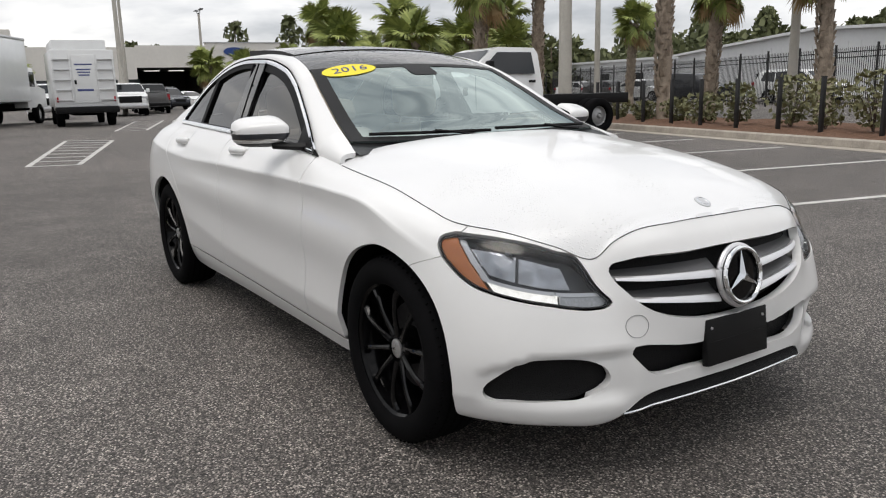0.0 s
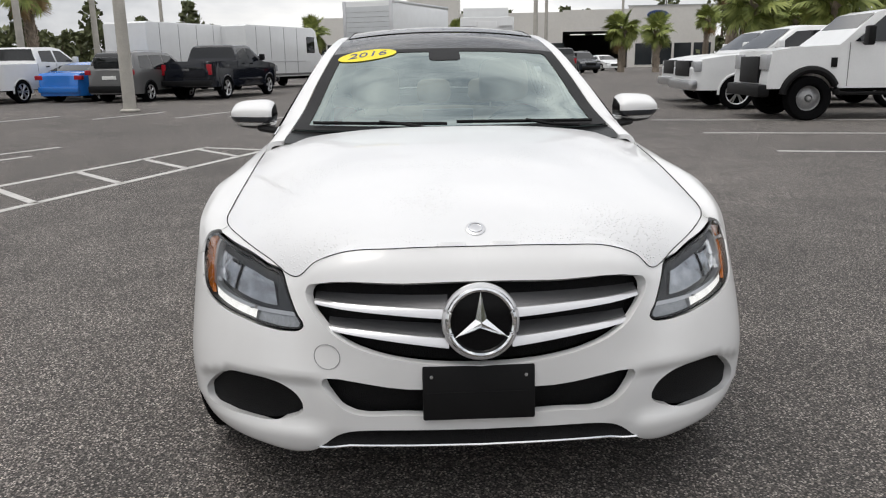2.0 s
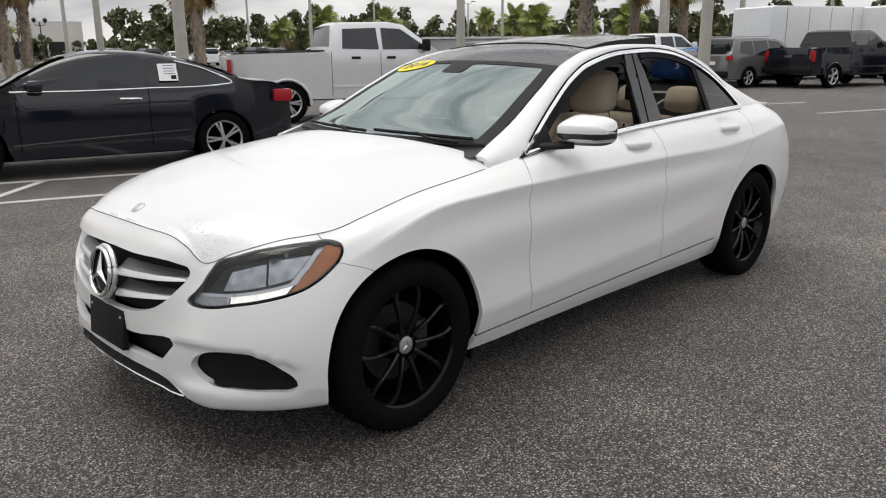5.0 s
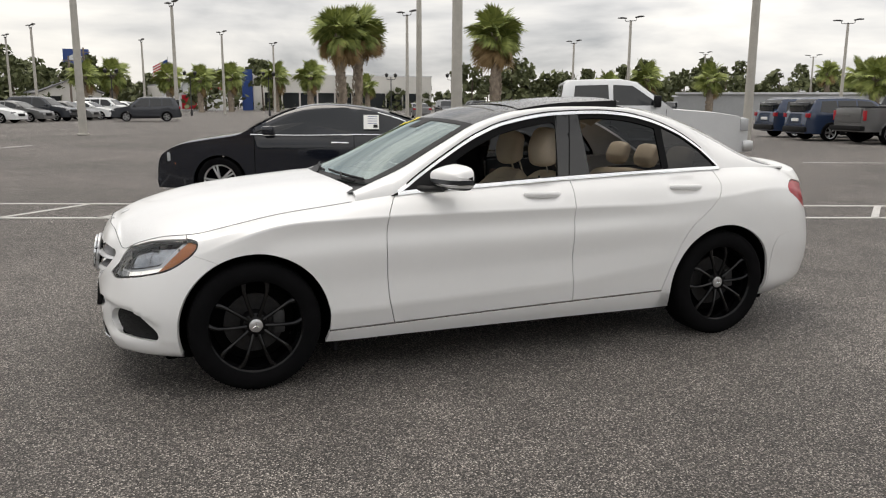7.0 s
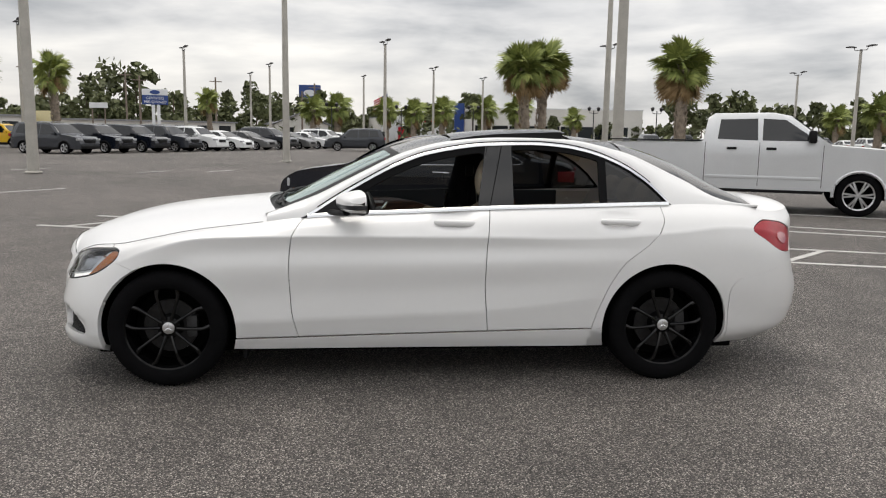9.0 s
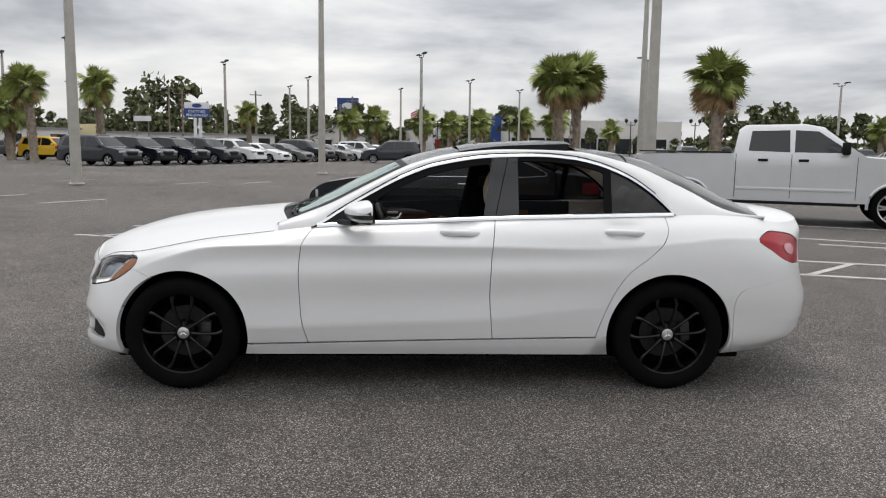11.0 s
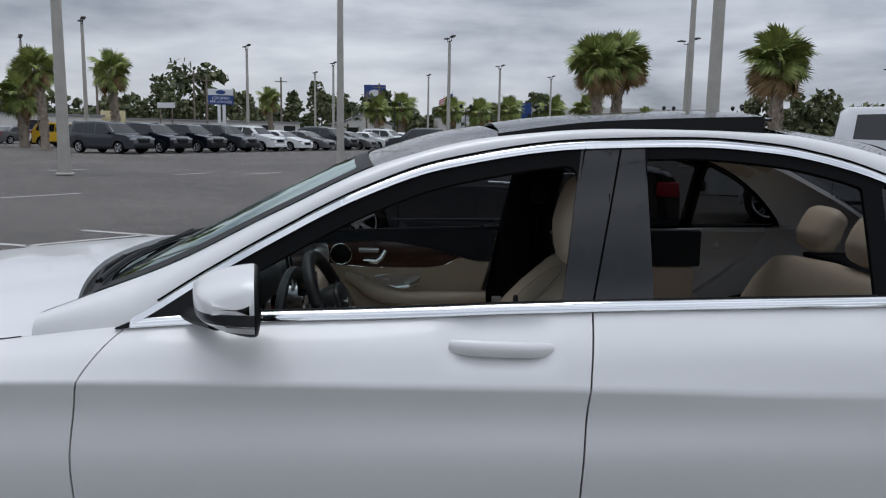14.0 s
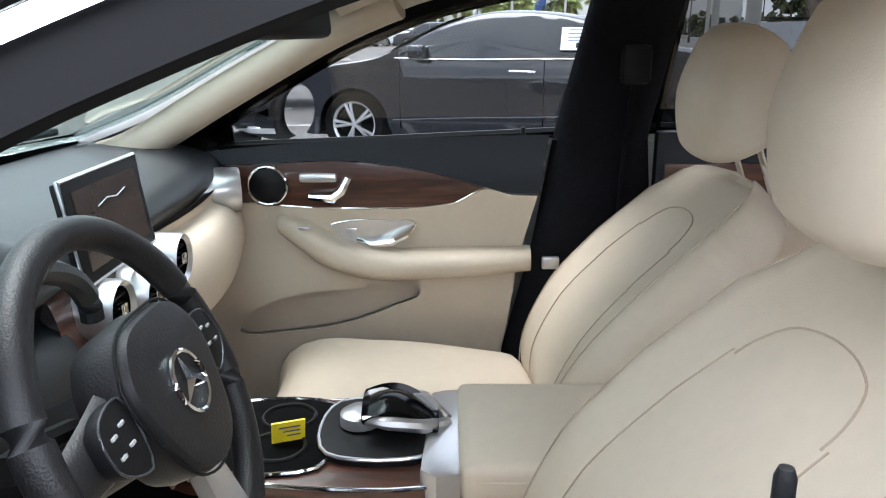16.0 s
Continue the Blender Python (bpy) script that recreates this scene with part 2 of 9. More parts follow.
def part_mesh(name, me, mat, parent=None, label="", smooth=True, angle=40):
    for m in (mat if isinstance(mat, (list, tuple)) else [mat]):
        me.materials.append(m)
    if smooth:
        me.polygons.foreach_set("use_smooth", [True] * len(me.polygons))
        me.set_sharp_from_angle(angle=radians(angle))
    ob = new(name, me)
    if parent:
        ob.parent = parent
    if label:
        tagged(ob, label)
    return ob


def grid_part(name, P, mat, parent=None, label="", flip=False, angle=180, thick=0.0):
    """A sheet from an array of rows of points; thick gives it a back and closed rims."""
    P = np.asarray(P, float)
    n, m = P.shape[:2]
    V = P.reshape(-1, 3)
    idx = np.arange(n * m).reshape(n, m)
    F = np.stack([idx[:-1, :-1], idx[1:, :-1], idx[1:, 1:], idx[:-1, 1:]], -1).reshape(-1, 4)
    return poly_part(name, V, F.tolist(), mat, parent, label, flip, angle, thick)


def poly_part(name, V, F, mat, parent=None, label="", flip=False, angle=180, thick=0.0):
    if flip:
        F = [f[::-1] for f in F]
    V = np.asarray(V, float)
    if thick:
        V, F = rimmed(V, F, thick)
    me = bpy.data.meshes.new(name)
    me.from_pydata([tuple(v) for v in V], [], F)
    me.validate()
    return part_mesh(name, me, mat, parent, label, True, angle)


def rimmed(V, F, thick):
    """Adds a turned-in rim, thick deep, along the open edges of a sheet."""
    nor = np.zeros_like(V)
    edges = {}
    for f in F:
        p = V[f]
        c = np.cross(p[1] - p[0], p[2] - p[0]) + (np.cross(p[2] - p[0], p[3] - p[0]) if len(f) > 3 else 0)
        for i, a in enumerate(f):
            nor[a] += c
            b = f[(i + 1) % len(f)]
            if (b, a) in edges:
                edges.pop((b, a))
            else:
                edges[(a, b)] = 1
    nor /= np.linalg.norm(nor, axis=1, keepdims=True) + 1e-12
    out, newv, made = list(F), [], {}
    base = len(V)
    for a, b in edges:
        for q in (a, b):
            if q not in made:
                made[q] = base + len(newv)
                newv += [V[q], V[q] - nor[q] * thick]
        out.append([made[b], made[a], made[a] + 1, made[b] + 1])
    return np.vstack([V, np.array(newv).reshape(-1, 3)]), out


def hermite(P, u, creases=()):
    """Smooth curve through the rows of P (parameters count the rows); u: how many samples or an array of row parameters."""
    P = np.asarray(P, float)
    n = len(P)
    h = np.linalg.norm(np.diff(P, axis=0), axis=1)[:, None] + 1e-9
    d = np.diff(P, axis=0) / h
    T = np.zeros_like(P)
    T[1:-1] = (d[:-1] * h[1:] + d[1:] * h[:-1]) / (h[:-1] + h[1:])
    T[0], T[-1] = d[0], d[-1]
    u = np.linspace(0, n - 1, u) if np.isscalar(u) else np.asarray(u, float)
    i = np.clip(u.astype(int), 0, n - 2)
    t = (u - i)[:, None]
    a, b = P[i], P[i + 1]
    ta, tb = T[i] * h[i], T[i + 1] * h[i]
    for c in creases:
        ta[i == c] = (P[c + 1] - P[c])
        tb[i + 1 == c] = (P[c] - P[c - 1])
    return (2 * t**3 - 3 * t**2 + 1) * a + (t**3 - 2 * t**2 + t) * ta + (-2 * t**3 + 3 * t**2) * b + (t**3 - t**2) * tb


def curve_of(*pts):
    """A smooth function through (x, value) pairs, flat-limited so that it never overshoots."""
    pts = sorted(pts)
    x, y = np.array([p[0] for p in pts], float), np.array([p[1] for p in pts], float)
    h, d = np.diff(x), np.diff(y) / np.diff(x)
    m = np.zeros_like(y)
    m[0], m[-1] = d[0], d[-1]
    for i in range(1, len(x) - 1):
        if d[i - 1] * d[i] > 0:
            w1, w2 = 2 * h[i] + h[i - 1], h[i] + 2 * h[i - 1]
            m[i] = (w1 + w2) / (w1 / d[i - 1] + w2 / d[i])

    def value(q):
        q = np.asarray(q, float)
        i = np.clip(np.searchsorted(x, q) - 1, 0, len(x) - 2)
        t = np.clip((q - x[i]) / h[i], 0, 1)
        return ((2 * t**3 - 3 * t**2 + 1) * y[i] + (t**3 - 2 * t**2 + t) * h[i] * m[i]
                + (-2 * t**3 + 3 * t**2) * y[i + 1] + (t**3 - t**2) * h[i] * m[i + 1])

    return value


def outline(pts, n=8, closed=True):
    """A smooth closed outline through the given corners, n samples a side."""
    P = np.asarray(pts, float)
    if closed:
        Q = np.vstack([P[-1], P, P[:2]])
        return hermite(Q, np.linspace(1, len(P) + 1, n * len(P), endpoint=False))
    return hermite(P, n * (len(P) - 1) + 1)


def inside(poly, q):
    """Signed distance from the points q to a closed outline, negative within."""
    a, b = poly, np.roll(poly, -1, 0)
    d = np.full(len(q), 1e9)
    s = np.ones(len(q))
    for p0, p1 in zip(a, b):
        e, w = p1 - p0, q - p0
        t = np.clip((w @ e) / (e @ e + 1e-15), 0, 1)
        d = np.minimum(d, np.sum((w - t[:, None] * e) ** 2, 1))
        c1, c2, c3 = q[:, 1] >= p0[1], q[:, 1] < p1[1], e[0] * w[:, 1] > e[1] * w[:, 0]
        s = np.where((c1 & c2 & c3) | (~c1 & ~c2 & ~c3), -s, s)
    return s * np.sqrt(d)


def clip(V, F, *fields):
    """Keeps the side of a sheet where every field (a value for each column of V, or a function of V) is negative."""
    for fun in fields:
        f = fun(V)
        if np.all(f < 0):
            continue
        out, cut, extra = [], {}, []
        base = len(V)
        neg = (f < 0).tolist()
        for face in F:
            k = sum([neg[i] for i in face])
            if k == len(face):
                out.append(face)
                continue
            if k == 0:
                continue
            ring = []
            for i, a in enumerate(face):
                b = face[(i + 1) % len(face)]
                if f[a] < 0:
                    ring.append(a)
                if (f[a] < 0) != (f[b] < 0):
                    k = (min(a, b), max(a, b))
                    if k not in cut:
                        t = f[k[0]] / (f[k[0]] - f[k[1]])
                        cut[k] = base + len(extra)
                        extra.append(V[k[0]] + t * (V[k[1]] - V[k[0]]))
                    ring.append(cut[k])
            if len(ring) > 2:
                out.append(ring)
        if extra:
            V = np.vstack([V, np.array(extra)])
        F = out
    used = sorted({i for face in F for i in face})
    m = {o: n for n, o in enumerate(used)}
    return V[used], [[m[i] for i in face] for face in F]


def box_bm(lo, hi, bevel=0.0, seg=2, bm=None, mat=None):
    own = bmesh.new()
    bmesh.ops.create_cube(own, size=1)
    for v in own.verts:
        v.co = [l + (h - l) * (q + 0.5) for l, h, q in zip(lo, hi, v.co)]
    if bevel:
        bmesh.ops.bevel(own, geom=own.edges[:], offset=bevel, segments=seg, profile=0.6, affect="EDGES", clamp_overlap=True)
    if mat is not None:
        bmesh.ops.transform(own, matrix=mat, verts=own.verts)
    if bm is None:
        return own
    me = bpy.data.meshes.new("tmp")
    own.to_mesh(me)
    own.free()
    bm.from_mesh(me)
    bpy.data.meshes.remove(me)
    return bm


def lathe_bm(profile, n=32, axis="Y", bm=None, sweep=1.0):
    """Turns (radius, along) pairs round an axis through the origin."""
    bm = bm or bmesh.new()
    rows = []
    for i in range(n if sweep == 1.0 else n + 1):
        a = 2 * math.pi * sweep * i / n
        c, s = math.cos(a), math.sin(a)
        place = {"Y": lambda r, h: (r * c, h, r * s), "Z": lambda r, h: (r * c, r * s, h), "X": lambda r, h: (h, r * c, r * s)}[axis]
        rows.append([bm.verts.new(place(r, h)) for r, h in profile])
    for i in range(len(rows) if sweep == 1.0 else len(rows) - 1):
        a, b = rows[i], rows[(i + 1) % len(rows)]
        for j in range(len(profile) - 1):
            try:
                bm.faces.new((a[j], a[j + 1], b[j + 1], b[j]))
            except ValueError:
                pass
    bmesh.ops.remove_doubles(bm, verts=bm.verts, dist=1e-6)
    bmesh.ops.recalc_face_normals(bm, faces=bm.faces)
    return bm


def tube_bm(pts, radius, n=8, closed=False, bm=None, squash=1.0, up=(0, 0, 1)):
    """A round (or squashed) bar swept along points; radius may be a list."""
    bm = bm or bmesh.new()
    P = [Vector([float(q) for q in p]) for p in pts]
    k = len(P)
    rad = radius if isinstance(radius, (list, tuple, np.ndarray)) else [radius] * k
    rings = []
    for i, p in enumerate(P):
        t = (P[(i + 1) % k] - P[i - 1]) if closed else (P[min(i + 1, k - 1)] - P[max(i - 1, 0)])
        t.normalize()
        u = Vector(up)
        if abs(t.dot(u)) > 0.95:
            u = Vector((1, 0, 0))
        s = t.cross(u).normalized()
        w = s.cross(t)
        rings.append([bm.verts.new(p + float(rad[i]) * (s * math.cos(2 * math.pi * j / n) + w * squash * math.sin(2 * math.pi * j / n))) for j in range(n)])
    for i in range(k if closed else k - 1):
        a, b = rings[i], rings[(i + 1) % k]
        for j in range(n):
            bm.faces.new((a[j], a[(j + 1) % n], b[(j + 1) % n], b[j]))
    if not closed:
        bm.faces.new(rings[0][::-1])
        bm.faces.new(rings[-1])
    bmesh.ops.recalc_face_normals(bm, faces=bm.faces)
    return bm


def prism_bm(poly, lo, hi, axis="Y", bevel=0.0, bm=None):
    """A flat outline given thickness along an axis."""
    own = bmesh.new()
    put = {"Y": lambda a, b, d: (a, d, b), "X": lambda a, b, d: (d, a, b), "Z": lambda a, b, d: (a, b, d)}[axis]
    one = [own.verts.new(put(a, b, lo)) for a, b in poly]
    two = [own.verts.new(put(a, b, hi)) for a, b in poly]
    k = len(one)
    caps = [own.faces.new(one), own.faces.new(two[::-1])]
    for i in range(k):
        own.faces.new((one[i], two[i], two[(i + 1) % k], one[(i + 1) % k]))
    bmesh.ops.recalc_face_normals(own, faces=own.faces)
    if bevel:
        es = list({e for f in caps for e in f.edges})
        bmesh.ops.bevel(own, geom=es, offset=bevel, segments=2, profile=0.6, affect="EDGES", clamp_overlap=True)
    if bm is None:
        return own
    me = bpy.data.meshes.new("tmp")
    own.to_mesh(me)
    own.free()
    bm.from_mesh(me)
    bpy.data.meshes.remove(me)
    return bm


def thing(name, label, category, at=None, group="", kind=""):
    """An empty at a thing's base, which parents its parts."""
    ob = new(name)
    ob.empty_display_size = 0.2
    if at is not None:
        ob.matrix_basis = at
    return tagged(ob, label, category, group, kind)
# ---- ground ----
PATCH = (-2.75, 1.25, 0)


def asphalt():
    m = bpy.data.materials.new("asphalt")
    m.use_nodes = True
    nt = m.node_tree
    p = nt.nodes["Principled BSDF"]
    L, N = nt.links.new, nt.nodes.new
    tc = N("ShaderNodeTexCoord")
    big, mid, vor = N("ShaderNodeTexNoise"), N("ShaderNodeTexNoise"), N("ShaderNodeTexVoronoi")
    for n, s, d in ((big, 0.22, 4), (mid, 2.2, 5)):
        n.inputs["Scale"].default_value, n.inputs["Detail"].default_value = s, d
        L(tc.outputs["Object"], n.inputs["Vector"])
    vor.inputs["Scale"].default_value = 140
    L(tc.outputs["Object"], vor.inputs["Vector"])
    ramp = N("ShaderNodeValToRGB")
    e = ramp.color_ramp.elements
    e[0].position, e[0].color = 0.0, (0.056, 0.051, 0.0463, 1)
    e[1].position, e[1].color = 1.0, (0.62, 0.57, 0.52, 1)
    for p_, c_ in ((.45, (.134, .120, .109)), (.72, (.24, .215, .195)), (.88, (.41, .368, .333))):
        e.new(p_).color = (*c_, 1)
    one = N("ShaderNodeSeparateXYZ")
    L(vor.outputs["Color"], one.inputs[0])
    L(one.outputs["X"], ramp.inputs["Fac"])
    mx, rim = N("ShaderNodeMix"), N("ShaderNodeMapRange")
    mx.data_type = "RGBA"
    mx.inputs[7].default_value = (0.024, 0.0215, 0.0195, 1)
    rim.inputs["From Min"].default_value, rim.inputs["From Max"].default_value = 0.38, 0.72
    L(vor.outputs["Distance"], rim.inputs["Value"])
    L(rim.outputs["Result"], mx.inputs[0])
    L(ramp.outputs["Color"], mx.inputs[6])
    chip = N("ShaderNodeMath")
    chip.operation = "SUBTRACT"
    L(one.outputs["X"], chip.inputs[0])
    L(rim.outputs["Result"], chip.inputs[1])
    r1, r2 = N("ShaderNodeMapRange"), N("ShaderNodeMapRange")
    for r, lo, hi, src in ((r1, 0.8, 1.2, big), (r2, 0.85, 1.15, mid)):
        r.inputs["From Min"].default_value, r.inputs["From Max"].default_value = 0.35, 0.65
        r.inputs["To Min"].default_value, r.inputs["To Max"].default_value = lo, hi
        L(src.outputs["Fac"], r.inputs["Value"])
    # a pale oval patch, about a third brighter than the asphalt round it
    off, size, far, pale = N("ShaderNodeVectorMath"), N("ShaderNodeVectorMath"), N("ShaderNodeVectorMath"), N("ShaderNodeMapRange")
    off.operation, off.inputs[1].default_value = "SUBTRACT", PATCH
    size.operation, size.inputs[1].default_value = "DIVIDE", (0.55, 0.5, 1)
    far.operation = "LENGTH"
    pale.interpolation_type = "SMOOTHSTEP"
    pale.inputs["From Min"].default_value, pale.inputs["From Max"].default_value = 0.45, 1.0
    pale.inputs["To Min"].default_value, pale.inputs["To Max"].default_value = 1.32, 1.0
    L(tc.outputs["Object"], off.inputs[0])
    L(off.outputs["Vector"], size.inputs[0])
    L(size.outputs["Vector"], far.inputs[0])
    L(far.outputs["Value"], pale.inputs["Value"])
    spot = N("ShaderNodeMath")
    spot.operation = "MULTIPLY"
    L(pale.outputs["Result"], spot.inputs[0])
    L(r1.outputs["Result"], spot.inputs[1])
    mul = N("ShaderNodeMath")
    mul.operation = "MULTIPLY"
    L(spot.outputs["Value"], mul.inputs[0])
    L(r2.outputs["Result"], mul.inputs[1])
    v = N("ShaderNodeVectorMath")
    v.operation = "SCALE"
    L(mx.outputs[2], v.inputs[0])
    L(mul.outputs["Value"], v.inputs["Scale"])
    L(v.outputs["Vector"], p.inputs["Base Color"])
    p.inputs["Roughness"].default_value = 0.72
    b = N("ShaderNodeBump")
    b.inputs["Strength"].default_value, b.inputs["Distance"].default_value = 0.9, 0.004
    L(chip.outputs["Value"], b.inputs["Height"])
    L(b.outputs["Normal"], p.inputs["Normal"])
    return m


ASPHALT = asphalt()


def build_ground():
    edges = [-1500, -300, -80, -20, 20, 80, 300, 1500]
    P = [[(x, y, 0.0) for y in edges] for x in edges]
    ob = grid_part("ground", P, ASPHALT)
    tagged(ob, "worn dark grey asphalt of a wide car park", "ground", kind="structure")


build_ground()
# ---- the white sedan: x ahead, y to its left, origin between the axles ----
AXLE_X, ARCH_R = 1.42, 0.374


def nose(y=None, x=None):
    """Plan outline of the nose: point and outward normal."""
    a, w, n, m = 0.742, 0.905, 2.78, 2.5
    if y is not None:
        x = a * max(0.0, 1 - (y / w) ** m) ** (1 / n)
    else:
        x -= AXLE_X
        y = w * (1 - (x / a) ** n) ** (1 / m)
    g = Vector((n / a * (x / a) ** (n - 1), m / w * (y / w) ** (m - 1), 0)).normalized()
    return (AXLE_X + x, y), g


def tail(y=None, x=None):
    a, w, n, m = 1.07, 0.905, 3.4, 2.4
    if y is not None:
        x = a * max(0.0, 1 - (y / w) ** m) ** (1 / n)
    else:
        x = -x - AXLE_X
        y = w * (1 - (x / a) ** n) ** (1 / m)
    g = Vector((-n / a * (x / a) ** (n - 1), m / w * (y / w) ** (m - 1), 0)).normalized()
    return (-AXLE_X - x, y), g


SECTIONS = []


def section(base, inset, height):
    (bx, by), g = base
    SECTIONS.append([(bx - g.x * d, by - g.y * d, z) for d, z in zip(inset, height)])


def flank(x, y):
    return (x, y), Vector((0, 1, 0))


section(nose(y=0.0), (.09, .03, .005, 0, -.002, .002, .030, .052, .084), (.210, .232, .285, .40, .50, .60, .70, .747, .787))
section(nose(y=0.22), (.09, .03, .005, 0, -.002, .003, .031, .052, .080), (.210, .232, .285, .40, .50, .60, .70, .746, .785))
section(nose(y=0.40), (.09, .02, -.005, -.010, .002, .010, .034, .052, .080), (.195, .22, .285, .40, .50, .59, .69, .735, .768))
section(nose(y=0.465), (.09, .018, -.01, -.014, .006, .021, .044, .057, .073), (.185, .208, .285, .40, .50, .58, .675, .715, .744))
section(nose(y=0.52), (.085, .015, -.014, -.016, .008, .027, .053, .063, .075), (.175, .200, .28, .40, .50, .57, .640, .672, .700))
section(nose(y=0.64), (.08, .01, -.018, -.020, .000, .020, .050, .070, .103), (.183, .208, .29, .40, .51, .585, .655, .695, .735))
section(nose(y=0.77), (.08, .02, -.018, -.024, -.004, .021, .047, .073, .120), (.183, .208, .29, .40, .52, .61, .685, .730, .772))
section(nose(x=1.68), (.08, .02, -.010, -.014, -.002, .016, .037, .065, .125), (.185, .215, .29, .40, .52, .62, .705, .757, .796))
section(nose(x=1.55), (.09, .03, 0, -.006, -.003, .008, .022, .054, .137), (.19, .225, .31, .43, .54, .65, .757, .795, .819))
section(flank(1.30, .905), (0.100, 0.052, 0.014, 0.002, 0.000, 0.016, 0.016, 0.060, 0.142), (.20, .25, .38, .53, .65, .760, .829, .852, .867))
section(flank(1.00, .903), (0.078, 0.052, 0.012, 0.016, 0.006, 0.023, 0.017, 0.066, 0.134), (.20, .25, .370, .52, .67, .785, .846, .880, .906))
section(flank(0.60, .899), (0.078, 0.052, 0.012, 0.018, 0.007, 0.024, 0.017, 0.064, 0.135), (.20, .25, .384, .53, .68, .795, .852, .905, .953))
section(flank(0.10, .897), (0.078, 0.052, 0.012, 0.018, 0.007, 0.024, 0.017, 0.064, 0.140), (.20, .25, .402, .54, .69, .793, .850, .915, .977))
section(flank(-0.40, .897), (0.078, 0.052, 0.012, 0.018, 0.006, 0.023, 0.018, 0.066, 0.145), (.20, .25, .426, .56, .70, .792, .848, .928, 1.0))
section(flank(-1.00, .902), (0.080, 0.054, 0.010, 0.008, 0.003, 0.016, 0.019, 0.066, 0.152), (.20, .25, .49, .60, .71, .795, .845, .940, 1.02))
section(flank(-1.42, .905), (0.100, 0.052, 0.014, 0.000, 0.000, 0.009, 0.020, 0.074, 0.170), (.20, .25, .50, .60, .70, .80, .875, .955, 1.03))
section(tail(x=-1.80), (.12, .06, .02, 0, 0, .012, .036, .09, .19), (.20, .26, .44, .56, .69, .81, .91, .97, 1.03))
section(tail(x=-2.08), (.13, .06, .015, 0, .002, .016, .045, .10, .19), (.21, .27, .42, .54, .66, .77, .88, .95, 1.01))
section(tail(y=0.74), (.13, .05, .01, 0, .006, .022, .05, .09, .16), (.22, .28, .40, .52, .62, .72, .84, .92, .985))
section(tail(y=0.50), (.13, .04, 0, -.005, .02, .04, .05, .05, .085), (.24, .29, .40, .52, .62, .72, .84, .93, .99))
section(tail(y=0.25), (.13, .04, 0, 0, .03, .05, .05, .04, .06), (.26, .30, .40, .52, .62, .72, .84, .94, 1.005))
section(tail(y=0.0), (.13, .04, 0, 0, .03, .05, .05, .04, .06), (.26, .30, .40, .52, .62, .72, .84, .94, 1.01))


def build_shell():
    """The lower body's left half: rows along the car of columns from the sill to the shoulder; columns x, y, z, run along the outline."""
    S = np.array(SECTIONS)
    mid = S[:, 3]
    run = np.concatenate([[0], np.cumsum(np.linalg.norm(np.diff(mid, axis=0), axis=1))])
    want = np.concatenate([np.linspace(0, run[7], 150), np.linspace(run[7], run[14], 200)[1:], np.linspace(run[14], run[-1], 70)[1:]])
    u = np.interp(want, run, np.arange(len(run)))
    cols = np.stack([hermite(S[:, j], u) for j in range(S.shape[1])], 1)
    v = np.linspace(0, S.shape[1] - 1, 57)
    G = np.stack([hermite(row, v, creases=(2, 6)) for row in cols])
    for xc, zc in ((-.175, .938), (-1.14, .942)):  # finger dishes behind the handles
        side = (G[..., 1] > 0.6)
        G[..., 1] -= side * 0.026 * np.exp(-((G[..., 0] - xc) / .105) ** 4 - ((G[..., 2] - zc) / .046) ** 4)
    # scooped pockets round the side intakes, with a ledge above them
    x, y, z = G[..., 0], G[..., 1], G[..., 2]
    step = lambda q: np.clip(q, 0, 1) ** 2 * (3 - 2 * np.clip(q, 0, 1))
    top = .434 - .05 * np.clip((y - .70) / .12, 0, 1)
    pocket = step((top - z) / .014) * step((z - .255) / .05) * step((y - .39) / .10) * step((.845 - y) / .05) * (x > 1.62)
    G[..., 0] -= .024 * pocket
    return np.concatenate([G, np.broadcast_to(want[:, None, None], G.shape[:2] + (1,))], -1)


SHELL = build_shell()
TOPLINE = SHELL[:, -1, :3]
SHELL_V = SHELL.reshape(-1, 4)


def quads(n, m):
    i = np.arange(n * m).reshape(n, m)
    return np.stack([i[:-1, :-1], i[1:, :-1], i[1:, 1:], i[:-1, 1:]], -1).reshape(-1, 4).tolist()


SHELL_F = quads(*SHELL.shape[:2])


def run_at(x, y):
    """Place along the outline nearest to a plan point."""
    mid = SHELL[:, 21]
    return float(mid[np.argmin((mid[:, 0] - x) ** 2 + (mid[:, 1] - y) ** 2), 3])


def panel(name, parent, mat, fields, label="", thick=0.018, sides=(1, -1), offset=0.0, keep=None):
    """Cuts one panel out of the shell, and its twin on the other side."""
    made = []
    F = SHELL_F
    V, F = clip(SHELL_V, F, *fields)
    V = V[:, :3].copy()
    if offset:
        nor = np.zeros_like(V)
        for f in F:
            c = np.cross(V[f[1]] - V[f[0]], V[f[2]] - V[f[0]])
            nor[f] += c
        nor /= np.linalg.norm(nor, axis=1, keepdims=True) + 1e-12
        V = V + nor * offset * (1 if SHELL_OUT else -1)
    for s in sides:
        W = V * (1, s, 1)
        made.append(poly_part(name, W, F, mat, parent, label, flip=(s > 0) != SHELL_OUT, thick=thick))
    return made


# does the plain winding of the shell's left half face outward?
_p = SHELL_V[SHELL_F[len(SHELL_F) // 2]][:, :3]
SHELL_OUT = bool(np.cross(_p[1] - _p[0], _p[2] - _p[0])[1] < 0) is False

